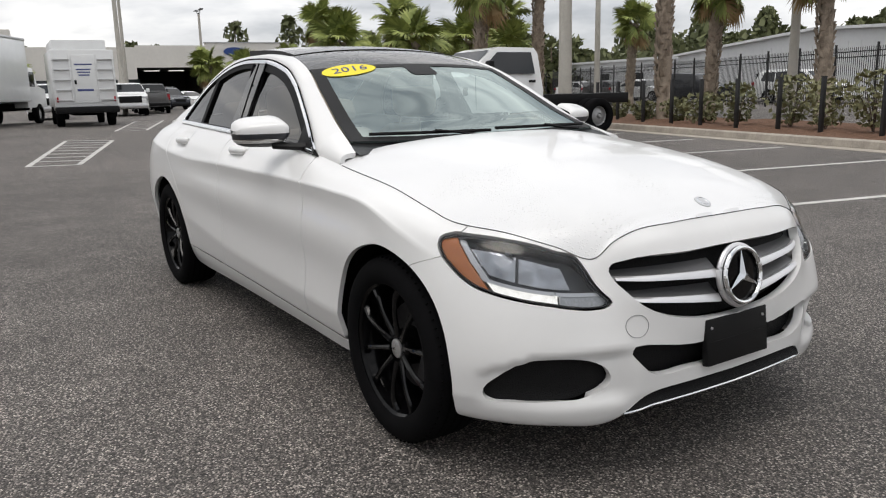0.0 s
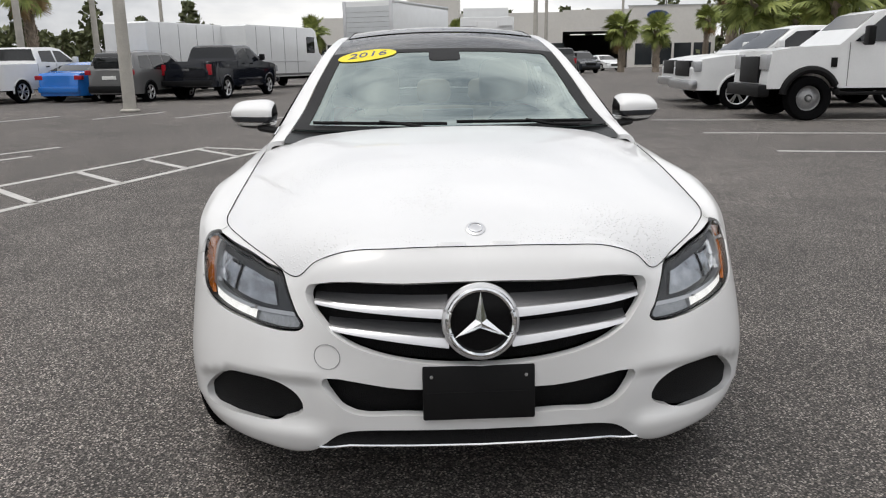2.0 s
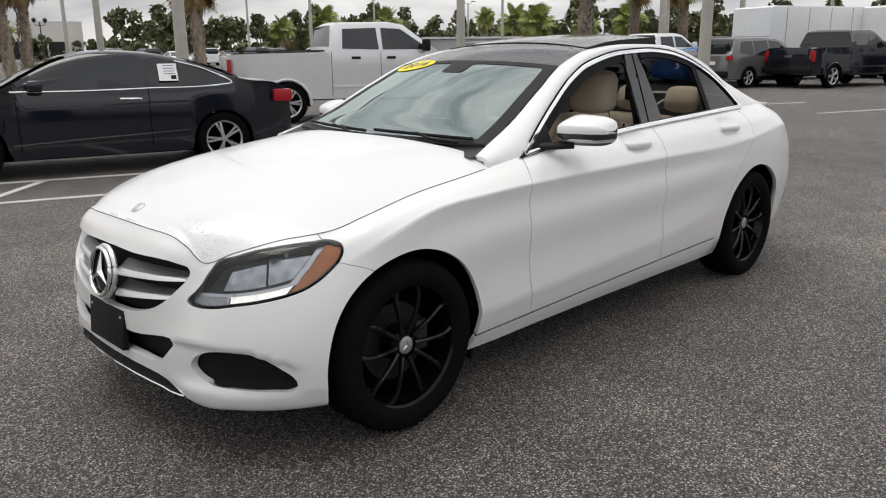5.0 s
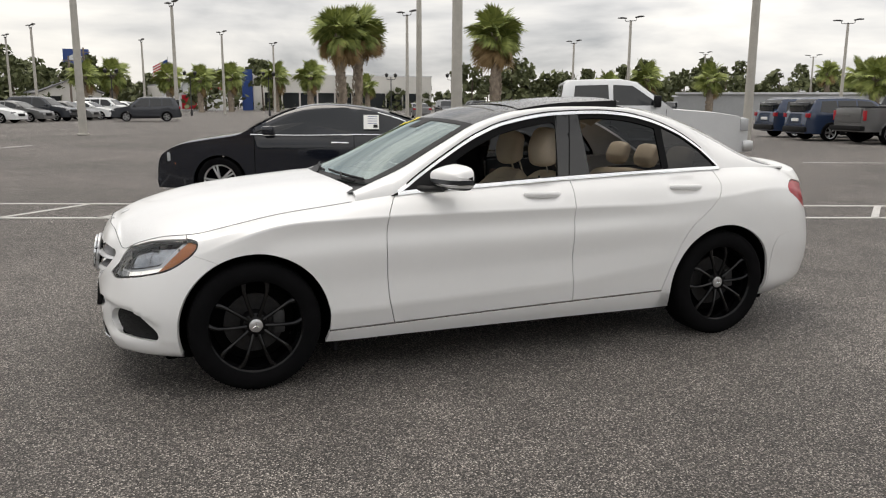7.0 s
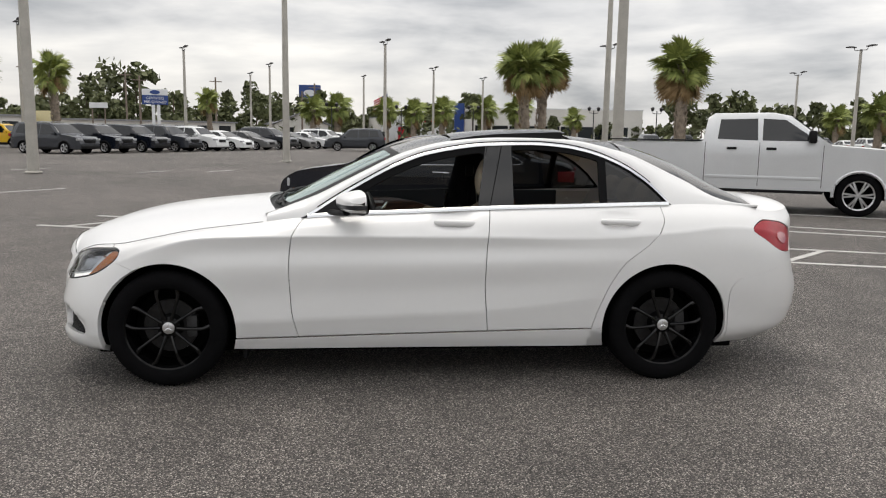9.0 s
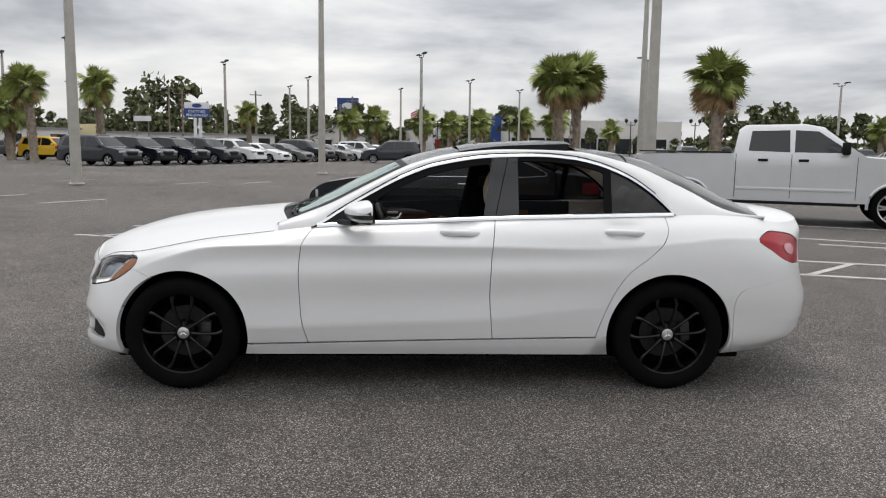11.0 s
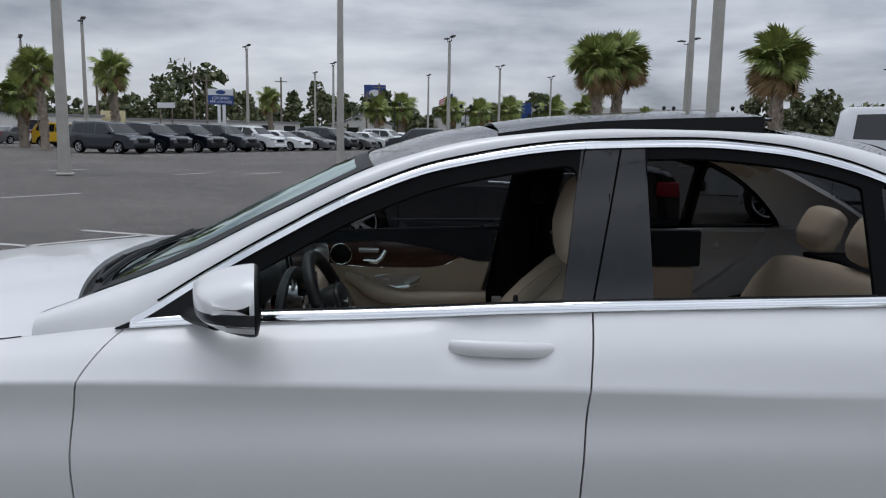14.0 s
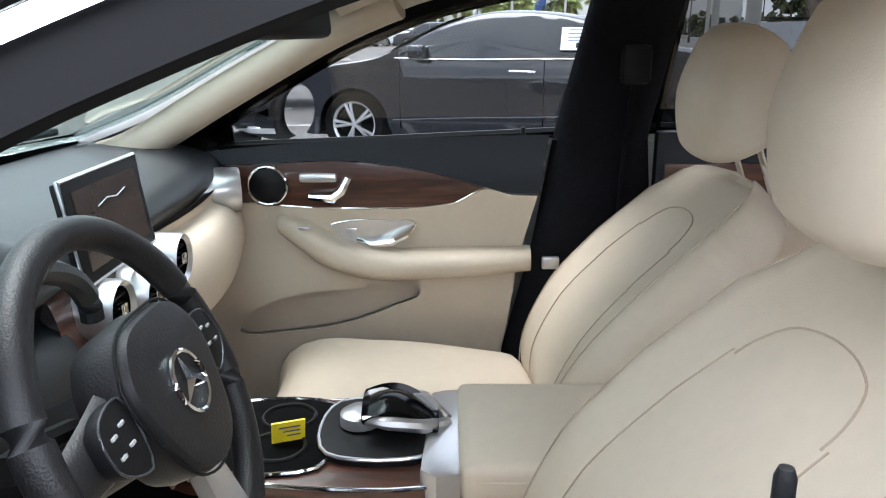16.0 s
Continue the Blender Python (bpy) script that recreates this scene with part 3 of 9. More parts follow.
GAP = 0.0022
door_front = curve_of((.2, .665), (.29, .705), (.46, .741), (.69, .750), (.84, .736), (.91, .70), (.955, .655), (1.0, .60))
door_mid = curve_of((.2, -.38), (.314, -.371), (.59, -.351), (.78, -.359), (.9, -.372), (1.05, -.395))
door_rear = curve_of((.2, -.955), (.33, -.986), (.454, -1.024), (.687, -1.147), (.82, -1.308), (.90, -1.378), (.96, -1.40), (1.05, -1.402))
sill_top = curve_of((-1.2, .322), (-1.0, .318), (0, .297), (1.0, .272), (1.2, .268))
bumper_cut = curve_of((.2, 1.55), (.60, 1.56), (.645, 1.575), (.668, 1.61), (.686, 1.66), (.70, 1.70), (.74, 1.72), (.85, 1.72))
rear_cut = curve_of((.2, -1.82), (.52, -1.80), (.60, -1.84), (.64, -2.0), (.70, -2.4))


def arch(x0, grow=0.0):
    return lambda V: (ARCH_R + grow) - np.hypot(V[:, 0] - x0, (V[:, 2] - 0.326) * 1.0)


HEADLAMP = outline([(.497, .574), (.508, .566), (.555, .559), (.62, .565), (.69, .577), (.76, .587), (.83, .599), (.90, .613), (.95, .627), (1.0, .650), (1.045, .678), (1.085, .708), (1.108, .738), (1.108, .756),
                    (1.085, .766), (1.0, .767), (.88, .760), (.76, .744), (.67, .723), (.60, .703), (.575, .672), (.55, .635), (.522, .602)], 4)
TAILLAMP = outline([(run_at(-1.95, .89), .895), (run_at(-2.05, .86), .938), (run_at(-2.20, .79), .935), (run_at(-2.33, .69), .90), (run_at(-2.40, .60), .845),
                    (run_at(-2.40, .60), .765), (run_at(-2.30, .72), .745), (run_at(-2.17, .81), .772), (run_at(-2.05, .86), .835)], 6)
GRILLE = outline([(-.440, .692), (-.2, .702), (0, .705), (.2, .702), (.440, .692), (.462, .685), (.472, .668), (.464, .638), (.440, .607), (.405, .570), (.36, .541), (.29, .514), (.2, .494), (0, .480),
                  (-.2, .494), (-.29, .514), (-.36, .541), (-.405, .570), (-.440, .607), (-.464, .638), (-.472, .668), (-.462, .685)], 5)
LOWGRILLE = outline([(-.436, .421), (-.2, .413), (0, .411), (.2, .413), (.436, .421), (.405, .380), (.372, .350), (.2, .335), (0, .331), (-.2, .335), (-.372, .350), (-.405, .380)], 5)
FOG = outline([(.490, .340), (.503, .373), (.545, .402), (.60, .415), (.665, .418), (.730, .408), (.780, .368), (.812, .308), (.806, .290), (.75, .286), (.66, .289), (.56, .298)], 5)


def hole(poly, cols, grow=0.0, x_min=None):
    """Field that is negative outside an outline in the given columns."""
    def f(V):
        d = -(inside(poly, V[:, cols]) - grow)
        return np.where(V[:, 0] < x_min, -1.0, d) if x_min is not None else d
    return f


def only(poly, cols, shrink=0.0, x_min=None):
    def f(V):
        d = inside(poly, V[:, cols]) + shrink
        return np.where(V[:, 0] < x_min, 1.0, d) if x_min is not None else d
    return f


car = thing("sedan_car", "white four-door sedan with black wheels and open driver's windows", "car")

panel("front_fender", car, PAINT_WHITE, [
    lambda V: V[:, 0] - bumper_cut(V[:, 2]) + GAP, lambda V: door_front(V[:, 2]) + GAP - V[:, 0], lambda V: np.where(V[:, 0] < 1.2, sill_top(V[:, 0]) + GAP - V[:, 2], -1),
    arch(AXLE_X), hole(HEADLAMP, (3, 2), 0.003, 1.0)])
panel("front_door", car, PAINT_WHITE, [
    lambda V: V[:, 0] - door_front(V[:, 2]) + GAP, lambda V: door_mid(V[:, 2]) + GAP - V[:, 0], lambda V: sill_top(V[:, 0]) + GAP - V[:, 2]], thick=0.03)
panel("rear_door", car, PAINT_WHITE, [
    lambda V: V[:, 0] - door_mid(V[:, 2]) + GAP, lambda V: door_rear(V[:, 2]) + GAP - V[:, 0], lambda V: sill_top(V[:, 0]) + GAP - V[:, 2], arch(-AXLE_X)], thick=0.03)
panel("sill", car, PAINT_WHITE, [lambda V: V[:, 2] - sill_top(V[:, 0]) + 0.008, lambda V: V[:, 0] - 1.2, lambda V: -1.2 - V[:, 0], arch(AXLE_X), arch(-AXLE_X)])
panel("sill_trim", car, CHROME, [lambda V: V[:, 2] - sill_top(V[:, 0]) + 0.002, lambda V: sill_top(V[:, 0]) - 0.007 - V[:, 2], lambda V: V[:, 0] - 1.2, lambda V: -1.2 - V[:, 0],
                                 arch(AXLE_X), arch(-AXLE_X)], label="thin chrome strip along the sill", thick=0.01)
panel("quarter_panel", car, PAINT_WHITE, [
    lambda V: V[:, 0] - door_rear(V[:, 2]) + GAP, lambda V: rear_cut(V[:, 2]) + GAP - V[:, 0], arch(-AXLE_X), hole(TAILLAMP, (3, 2), 0.002),
    lambda V: np.where(V[:, 0] < -2.3, 0.62 - V[:, 1], -1.0)])
panel("boot_lid_face", car, PAINT_WHITE, [lambda V: rear_cut(V[:, 2]) + GAP - V[:, 0], lambda V: np.where(V[:, 0] < -2.3, V[:, 1] - 0.618, 1.0), hole(TAILLAMP, (3, 2), 0.002)])
panel("rear_bumper", car, PAINT_WHITE, [lambda V: V[:, 0] - rear_cut(V[:, 2]) + GAP, lambda V: V[:, 0] + 1.5, arch(-AXLE_X)])
panel("front_bumper", car, PAINT_WHITE, [
    lambda V: bumper_cut(V[:, 2]) + GAP - V[:, 0], lambda V: np.where(V[:, 0] < 1.3, 1.0, -1.0), arch(AXLE_X), hole(HEADLAMP, (3, 2), 0.003),
    hole(GRILLE, (1, 2), 0.0, 1.5), hole(LOWGRILLE, (1, 2), 0.0, 1.5), hole(FOG, (1, 2), 0.0, 1.5),
    lambda V: np.where(V[:, 0] > 1.8, .192 + .098 / (1 + np.exp((np.abs(V[:, 1]) - .43) / .026)) - V[:, 2], -1.0)], thick=0.03)

# bonnet
bonnet_mid = curve_of((2.10, .776), (2.06, .791), (2.0, .822), (1.9, .866), (1.75, .912), (1.56, .951), (1.2, .992), (.9, 1.016), (.7, 1.02))


TOP_BY_X = TOPLINE[np.argsort(TOPLINE[:, 0])]


def rear_edge(y):
    """How far back the bonnet reaches at a given offset."""
    return .94 - .125 * np.minimum(np.abs(y) / .70, 1.08) ** 2.2


def bonnet_z(x, y):
    edge_y, edge_z = np.interp(x, TOP_BY_X[:, 0], TOP_BY_X[:, 1]), np.interp(x, TOP_BY_X[:, 0], TOP_BY_X[:, 2])
    c = np.maximum(bonnet_mid(x), edge_z)
    a = np.minimum(np.abs(y) / np.maximum(edge_y - .002, .001), 1.0)
    power = 2.8 + 2.2 * np.clip((np.asarray(x) - 1.80) / .20, 0, 1) ** 2
    ridge = 0.006 * np.exp(-((a - 0.72) / 0.08) ** 2) * np.clip((2.0 - np.asarray(x)) * 2, 0, 1)
    return c - (c - edge_z) * a ** power + ridge * (1 - a)


def build_bonnet():
    T = TOPLINE[(TOPLINE[:, 0] > 0.79)]
    b = np.linspace(-1, 1, 49)
    rows = []
    for x, y, z in T:
        yy = b * max(y - 0.002, 0.001)
        rows.append(np.stack([np.full_like(b, x), yy, bonnet_z(x, yy)], 1))
    P = np.array(rows)
    V, F = clip(P.reshape(-1, 3), quads(*P.shape[:2]), lambda V: rear_edge(V[:, 1]) - V[:, 0])
    poly_part("bonnet", V, F, PAINT_RAINED, car, flip=True, thick=0.015)


build_bonnet()


def shut_lines():
    """Dark gap between bonnet, wings and nose."""
    T = TOPLINE[TOPLINE[:, 0] > .90]
    for s in (1, -1):
        pts = [(x, s * (y + .0005), z + .0012) for x, y, z in T[::2]]
        part("bonnet_gap", tube_bm(pts, .0013, 5), DARK_VOID, car)


shut_lines()

# cabin above the shoulder
DLO_top = curve_of((.70, .94), (.66, .957), (.50, 1.055), (.35, 1.142), (.155, 1.243), (-.04, 1.313), (-.40, 1.368), (-.67, 1.376), (-.85, 1.364), (-1.0, 1.335), (-1.19, 1.262), (-1.33, 1.17), (-1.42, 1.085), (-1.47, 1.03))
rail_z = curve_of((.90, .955), (.78, 1.0), (.617, 1.062), (.352, 1.196), (.086, 1.320), (-.182, 1.384), (-.487, 1.406), (-.866, 1.402), (-1.219, 1.335), (-1.584, 1.178), (-1.9, 1.03), (-2.2, 1.0))
rail_y = curve_of((.90, .70), (.78, .675), (.35, .595), (.086, .54), (-.2, .505), (-.5, .495), (-.9, .495), (-1.22, .515), (-1.58, .56), (-1.9, .61), (-2.2, .62))
roof_mid = curve_of((.95, .985), (.82, 1.022), (.655, 1.104), (.433, 1.218), (.136, 1.345), (-.088, 1.405), (-.4, 1.436), (-.7, 1.440), (-1.2, 1.402), (-1.4, 1.36), (-1.72, 1.245),
                    (-1.97, 1.115), (-2.075, 1.066), (-2.3, 1.045), (-2.42, 1.02), (-2.47, 1.0))
belt_z = curve_of(*[(float(p[0]), float(p[2])) for p in TOPLINE[::12] if -2.0 < p[0] < 1.0])
belt_y = curve_of(*[(float(p[0]), float(p[1])) for p in TOPLINE[::12] if -2.0 < p[0] < 1.0])


def side_y(z):
    return 0.768 - 0.47 * (np.asarray(z) - 0.955) - 0.08 * (np.asarray(z) - 0.955) ** 2


def upper(x, y):
    """Height of roof and screens over a plan point."""
    return roof_mid(x) - (roof_mid(x) - rail_z(x)) * np.minimum(np.abs(y) / rail_y(x), 1.0) ** 2.3


def roof_sheet(name, x0, x1, mat, label="", nx=40, width=1.0, lift=0.0, thick=0.006, bow=0.0, foot_bow=None):
    foot_bow = bow if foot_bow is None else foot_bow
    xs = np.linspace(x0, x1, nx)
    b = np.linspace(-1, 1, 41)
    rows = []
    for i, x in enumerate(xs):
        xx = x + (bow + (foot_bow - bow) * (1 - i / (nx - 1))) * (1 - b**2)
        y = b * rail_y(xx) * width
        rows.append(np.stack([xx, y, upper(xx, y) + lift], 1))
    return grid_part(name, rows, mat, car, label, flip=True, thick=thick)


roof_sheet("windscreen", .785, .13, GLASS_SCREEN, "raked windscreen, faintly green, dotted with rain, with overstated sky sheen", bow=0.05, width=.985, foot_bow=.125).visible_shadow = False
roof_sheet("roof_front", .128, -.20, WET_BLACK, "gloss black roof panel dotted with rain", bow=0.05)
roof_sheet("roof_rear", -.92, -1.22, WET_BLACK, "gloss black roof panel dotted with rain", bow=0.0)
roof_sheet("rear_window", -1.225, -2.04, GLASS_DARK, "sloping dark rear window", bow=-0.04).visible_shadow = False


def screen_border():
    """Black printed band round the edge of the windscreen, just behind the glass."""
    b = np.linspace(-1, 1, 61)
    V, F, C = [], [], {}
    xs = np.linspace(.785, .13, 61)
    P = []
    for x in xs:
        xx = x + (.05 + .075 * (x - .13) / .655) * (1 - b**2)
        y = b * rail_y(xx) * .99
        P.append(np.stack([xx, y, upper(xx, y) + .0025, b, np.full_like(b, x)], 1))
    P = np.array(P).reshape(-1, 5)
    V, F = clip(P, quads(61, 61), lambda V: -np.maximum.reduce([np.abs(V[:, 3]) - .895 - .02 * (V[:, 4] - .13), V[:, 4] - .745, .165 - V[:, 4],
                                                                np.minimum(.25 - V[:, 4], .13 - np.abs(V[:, 3])) ]))
    poly_part("screen_border", V[:, :3], F, BLACK_PLASTIC, car, "black printed edge of the windscreen", flip=True)


screen_border()


def rail_sheet():
    """White pillar and roof rail from the screen to the tail, with the frame of the side windows under it."""
    xs = np.concatenate([np.linspace(.88, .66, 14), np.linspace(.64, -1.46, 110), np.linspace(-1.48, -2.05, 30)])
    for s in (1, -1):
        rows = []
        for x in xs:
            zl = DLO_top(x) if -1.46 < x < .66 else belt_z(x)
            zl = max(zl, float(belt_z(x)))
            yl = float(side_y(zl)) if zl > belt_z(x) + 0.01 else float(belt_y(x))
            a, c = np.array((x, yl, zl)), np.array((x, float(rail_y(x)), float(rail_z(x))))
            t = np.linspace(0, 1, 9)[:, None]
            bulge = np.array((0, .018, .014)) * np.sin(np.pi * t)
            rows.append((a + (c - a) * t + bulge) * (1, s, 1))
        grid_part("roof_rail", rows, PAINT_WHITE, car, flip=s < 0, thick=0.02)


rail_sheet()


def boot_top():
    T = TOPLINE[(TOPLINE[:, 0] < -2.03)]
    b = np.linspace(-1, 1, 33)
    rows = []
    for x, y, z in T:
        c = max(float(roof_mid(x)), z)
        rows.append(np.stack([np.full_like(b, x), b * max(y, .001), c - (c - z) * np.abs(b) ** 3], 1))
    grid_part("boot_lid", rows, PAINT_WHITE, car, flip=True, thick=0.012)


boot_top()
# ---- details of the sedan's outside ----
def shell_point(x, z, out=0.0):
    """A point of the left flank at a given length and height."""
    row = SHELL[np.argmin(np.abs(SHELL[:, 21, 0] - x) + (SHELL[:, 21, 1] < 0.5) * 9)]
    y = np.interp(z, row[:, 2], row[:, 1])
    return np.array((x, y + out, z))


def front_x(y, z):
    """How far the nose reaches ahead at a given offset and height."""
    half = SHELL[SHELL[:, 21, 0] > 1.5]
    xs = [(np.interp(z, r[:, 2], r[:, 1]), np.interp(z, r[:, 2], r[:, 0])) for r in half]
    xs.sort()
    return float(np.interp(abs(y), [a for a, _ in xs], [b for _, b in xs]))


def build_wheel():
    """A black alloy with five split spokes in a low tyre; the wheel's outer face is +y."""
    rim = part("wheel", lathe_bm([(.226, .085), (.236, .095), (.236, .088), (.222, .06), (.212, .02), (.205, -.09), (.225, -.105), (.235, -.11)], 64), PAINT_BLACK)
    prof = [(.232, .098), (.245, .108), (.268, .114), (.292, .112), (.308, .104), (.318, .094), (.326, .078), (.328, .05), (.3285, 0), (.328, -.05), (.326, -.078), (.315, -.10),
            (.28, -.114), (.235, -.105)]
    tyre = lathe_bm(prof, 96)
    part("tyre", tyre, RUBBER, rim, "black low-profile tyre with grooved tread", angle=60)
    groove = bmesh.new()
    for h in (-.055, -.018, .018, .055):
        lathe_bm([(.3292, h - .005), (.3292, h + .005)], 64, bm=groove)
    part("tread_groove", groove, DARK_VOID, rim)
    bm = bmesh.new()
    for i in range(72):
        a = 2 * math.pi * i / 72
        m = Matrix.Rotation(-a, 4, "Y") @ Matrix.Translation((.3200, .082, 0)) @ Matrix.Rotation(-0.5, 4, "Z")
        box_bm((-.004, -.010, -.0022), (.0025, .010, .0022), bm=bm, mat=m)
    tagged(part("shoulder_sipe", bm, DARK_VOID, rim, smooth=False), kind="stuff")
    back = lathe_bm([(.0, -.03), (.205, -.05)], 40)
    part("dust_shield", back, DARK_VOID, rim)
    part("brake_disc", lathe_bm([(.07, .0), (.15, .0), (.152, -.012), (.07, -.012)], 48), material("brake_disc", (.035, .035, .036), .4, metal=.8, var=.4, scale=30), rim)
    cal = box_bm((-.15, -.03, -.06), (-.09, .03, .06), .012)
    part("brake_caliper", cal, material("caliper", (.05, .05, .052), .5, metal=.5, var=.3, scale=20), rim)
    hub = lathe_bm([(0, .066), (.05, .064), (.062, .056), (.066, .03), (.068, -.02)], 40)
    part("hub", hub, PAINT_BLACK, rim)
    cap = lathe_bm([(0, .074), (.026, .073), (.033, .070), (.034, .064)], 32)
    cap_ob = part("hub_cap", cap, SATIN_SILVER, rim, "silver centre cap with a three-pointed star")
    bolt = lathe_bm([(0, .052), (.011, .052), (.012, .040)], 8)
    first = part("wheel_bolt", bolt, BLACK_PLASTIC, rim)
    for i in range(5):
        a = 2 * math.pi * (i + .5) / 5
        ob = first if i == 0 else new("wheel_bolt", first.data)
        ob.parent = rim
        ob.matrix_basis = Matrix.Translation((.052 * math.cos(a), 0, .052 * math.sin(a)))
    spoke = bmesh.new()
    for sgn in (1, -1):
        ts = np.linspace(0, 1, 14)
        pts, rad = [], []
        for t in ts:
            r = .048 + .180 * t
            ang = sgn * (.285 + .05 * t + .05 * max(0, t - .80) / .20)
            pts.append((r * math.cos(ang), .062 + .024 * math.sin(t * 2.3) - .010 * t, r * math.sin(ang)))
            rad.append(.0125 - .0035 * math.sin(math.pi * t) + .004 * t ** 4)
        tube_bm(pts, rad, 8, bm=spoke, squash=.95, up=(0, 1, 0))
    me = None
    for i in range(5):
        if me is None:
            first = part("spoke", spoke, SPOKE_BLACK, rim, "glossy black split spoke")
            me = first
            ob = first
        else:
            ob = new("spoke", me.data)
            ob.parent = rim
        ob.matrix_basis = Matrix.Rotation(2 * math.pi * i / 5 + .3, 4, "Y")
    star = bmesh.new()
    for i in range(3):
        a = math.pi / 2 + 2 * math.pi * i / 3
        tip = Vector((.027 * math.cos(a), .0752, .027 * math.sin(a)))
        l, r = [Vector((.006 * math.cos(a + s * 1.1), .0752, .006 * math.sin(a + s * 1.1))) for s in (1, -1)]
        star.faces.new([star.verts.new(p) for p in (tip, l, (0, .078, 0), r)])
    part("cap_star", star, CHROME, rim, smooth=False)
    return rim


WHEEL = build_wheel()
WHEEL.parent = car
WHEEL.matrix_basis = Matrix.Translation((AXLE_X, .777, .328))
for x, s, spin in ((AXLE_X, -1, .4), (-AXLE_X, 1, .1), (-AXLE_X, -1, .2)):
    w = copy_thing(WHEEL, Matrix.Translation((x, s * .777, .328)) @ Matrix.Rotation(spin, 4, "Y") @ (Matrix.Rotation(math.pi, 4, "Z") if s < 0 else Matrix()))
    w.parent = car


def wheel_wells():
    for x in (AXLE_X, -AXLE_X):
        for s in (1, -1):
            bm = bmesh.new()
            n = 28
            rows = []
            for i in range(n + 1):
                a = math.pi * (1.12 * i / n - .06)
                px = x + (ARCH_R + .012) * math.cos(a)
                edge = min(.872, float(shell_point(px, max(.30, min(.62, .326 + ARCH_R * math.sin(a))))[1]) - .030)
                rows.append([bm.verts.new((px, s * y, .326 + (ARCH_R + .012) * math.sin(a))) for y in (edge, .78, .52)])
            for a, b in zip(rows, rows[1:]):
                for j in range(2):
                    bm.faces.new((a[j], a[j + 1], b[j + 1], b[j]))
            for a, b in zip(rows, rows[1:]):
                c = bm.verts.new((x, s * .52, .326))
                bm.faces.new((a[2], b[2], c))
            part("wheel_arch_liner", bm, DARK_VOID, car)


wheel_wells()


def underbody():
    bm = box_bm((-1.92, -.70, .150), (1.85, .70, .225), .02)
    part("underbody", bm, DARK_VOID, car)
    for s in (1, -1):
        part("mud_flap", box_bm((1.00, s * .70 - .10, .14), (1.02, s * .70 + .10, .32), .004), BLACK_PLASTIC, car)


underbody()


def head_lamps():
    s_out, s_in = HEADLAMP[:, 0].max(), HEADLAMP[:, 0].min()
    inner = only(HEADLAMP, (3, 2), 0.004, 1.0)
    # amber side part, running-light strip along the foot, dark bowl above
    cut_amber = lambda V: s_out - .128 + (V[:, 2] - .70) * 1.05 - V[:, 3]
    foot = lambda V: V[:, 2] - (.596 + .095 * np.clip((V[:, 3] - s_in) / (s_out - s_in), 0, 1) ** 1.8)
    body = panel("headlamp", car, LAMP_DARK, [inner], "swept-back headlamp with amber corner and lit strip", thick=.03, offset=-.055)
    for i, s in enumerate((1, -1)):
        panel("amber_marker", body[i], LAMP_AMBER, [inner, cut_amber], "amber side marker lens", sides=(s,), offset=-.012, thick=.01)
        panel("running_light", body[i], LAMP_GLOW, [inner, foot, lambda V: -cut_amber(V) + .012, lambda V: s_in + .17 - V[:, 3]], "lit white running light strip", sides=(s,), offset=-.022, thick=.012)
        panel("ribbed_strip", body[i], LENS_STRIPE, [inner, foot, lambda V: V[:, 3] - s_in - .165], sides=(s,), offset=-.022, thick=.012)
        panel("bezel", body[i], SATIN_SILVER, [inner, lambda V: -foot(V), lambda V: foot(V) - .010, lambda V: -cut_amber(V) + .0], sides=(s,), offset=-.018, thick=.02)
        panel("bezel", body[i], SATIN_SILVER, [inner, lambda V: -foot(V) + .01, lambda V: cut_amber(V) - .03, lambda V: -cut_amber(V) + .004], sides=(s,), offset=-.018, thick=.02)
        panel("lamp_rim", body[i], BLACK_PLASTIC, [only(HEADLAMP, (3, 2), 0.0025, 1.0), lambda V: -(inside(HEADLAMP, V[:, (3, 2)]) + .0075)], sides=(s,), offset=-.004, thick=.02)
        panel("lens", body[i], LENS, [inner], "clear lens", sides=(s,), offset=-.003, thick=0)
        # bright faceted reflector in two fields above the strip, dark towards the nose
        mid = s_in + (s_out - s_in) * .50
        away = lambda V: .034 - cut_amber(V)
        panel("reflector", body[i], REFLECTOR, [only(HEADLAMP, (3, 2), 0.026, 1.0), lambda V: -foot(V) + .022, away, lambda V: mid + .006 - V[:, 3]], "bright faceted reflector", sides=(s,), offset=-.034, thick=.03)
        panel("reflector", body[i], REFLECTOR, [only(HEADLAMP, (3, 2), 0.030, 1.0), lambda V: -foot(V) + .022, lambda V: V[:, 3] - mid + .006, lambda V: s_in + .115 + (V[:, 2] - .62) * .5 - V[:, 3]],
              "bright faceted reflector", sides=(s,), offset=-.038, thick=.03)


head_lamps()


def tail_lamps():
    body = panel("tail_lamp", car, LAMP_RED, [only(TAILLAMP, (3, 2), 0.003)], "red tail lamp wrapping the corner", offset=-.004)
    for i, s in enumerate((1, -1)):
        mid = TAILLAMP.mean(0)
        strip = outline([(mid[0] + a, mid[1] + b) for a, b in ((-.05, -.008), (.10, -.012), (.10, -.026), (-.04, -.020))], 4)
        panel("reversing_strip", body[i], material("pink_lens", (.62, .25, .27), .2, coat=.5, var=.1), [only(strip, (3, 2))], sides=(s,), offset=.001, thick=.004)


tail_lamps()


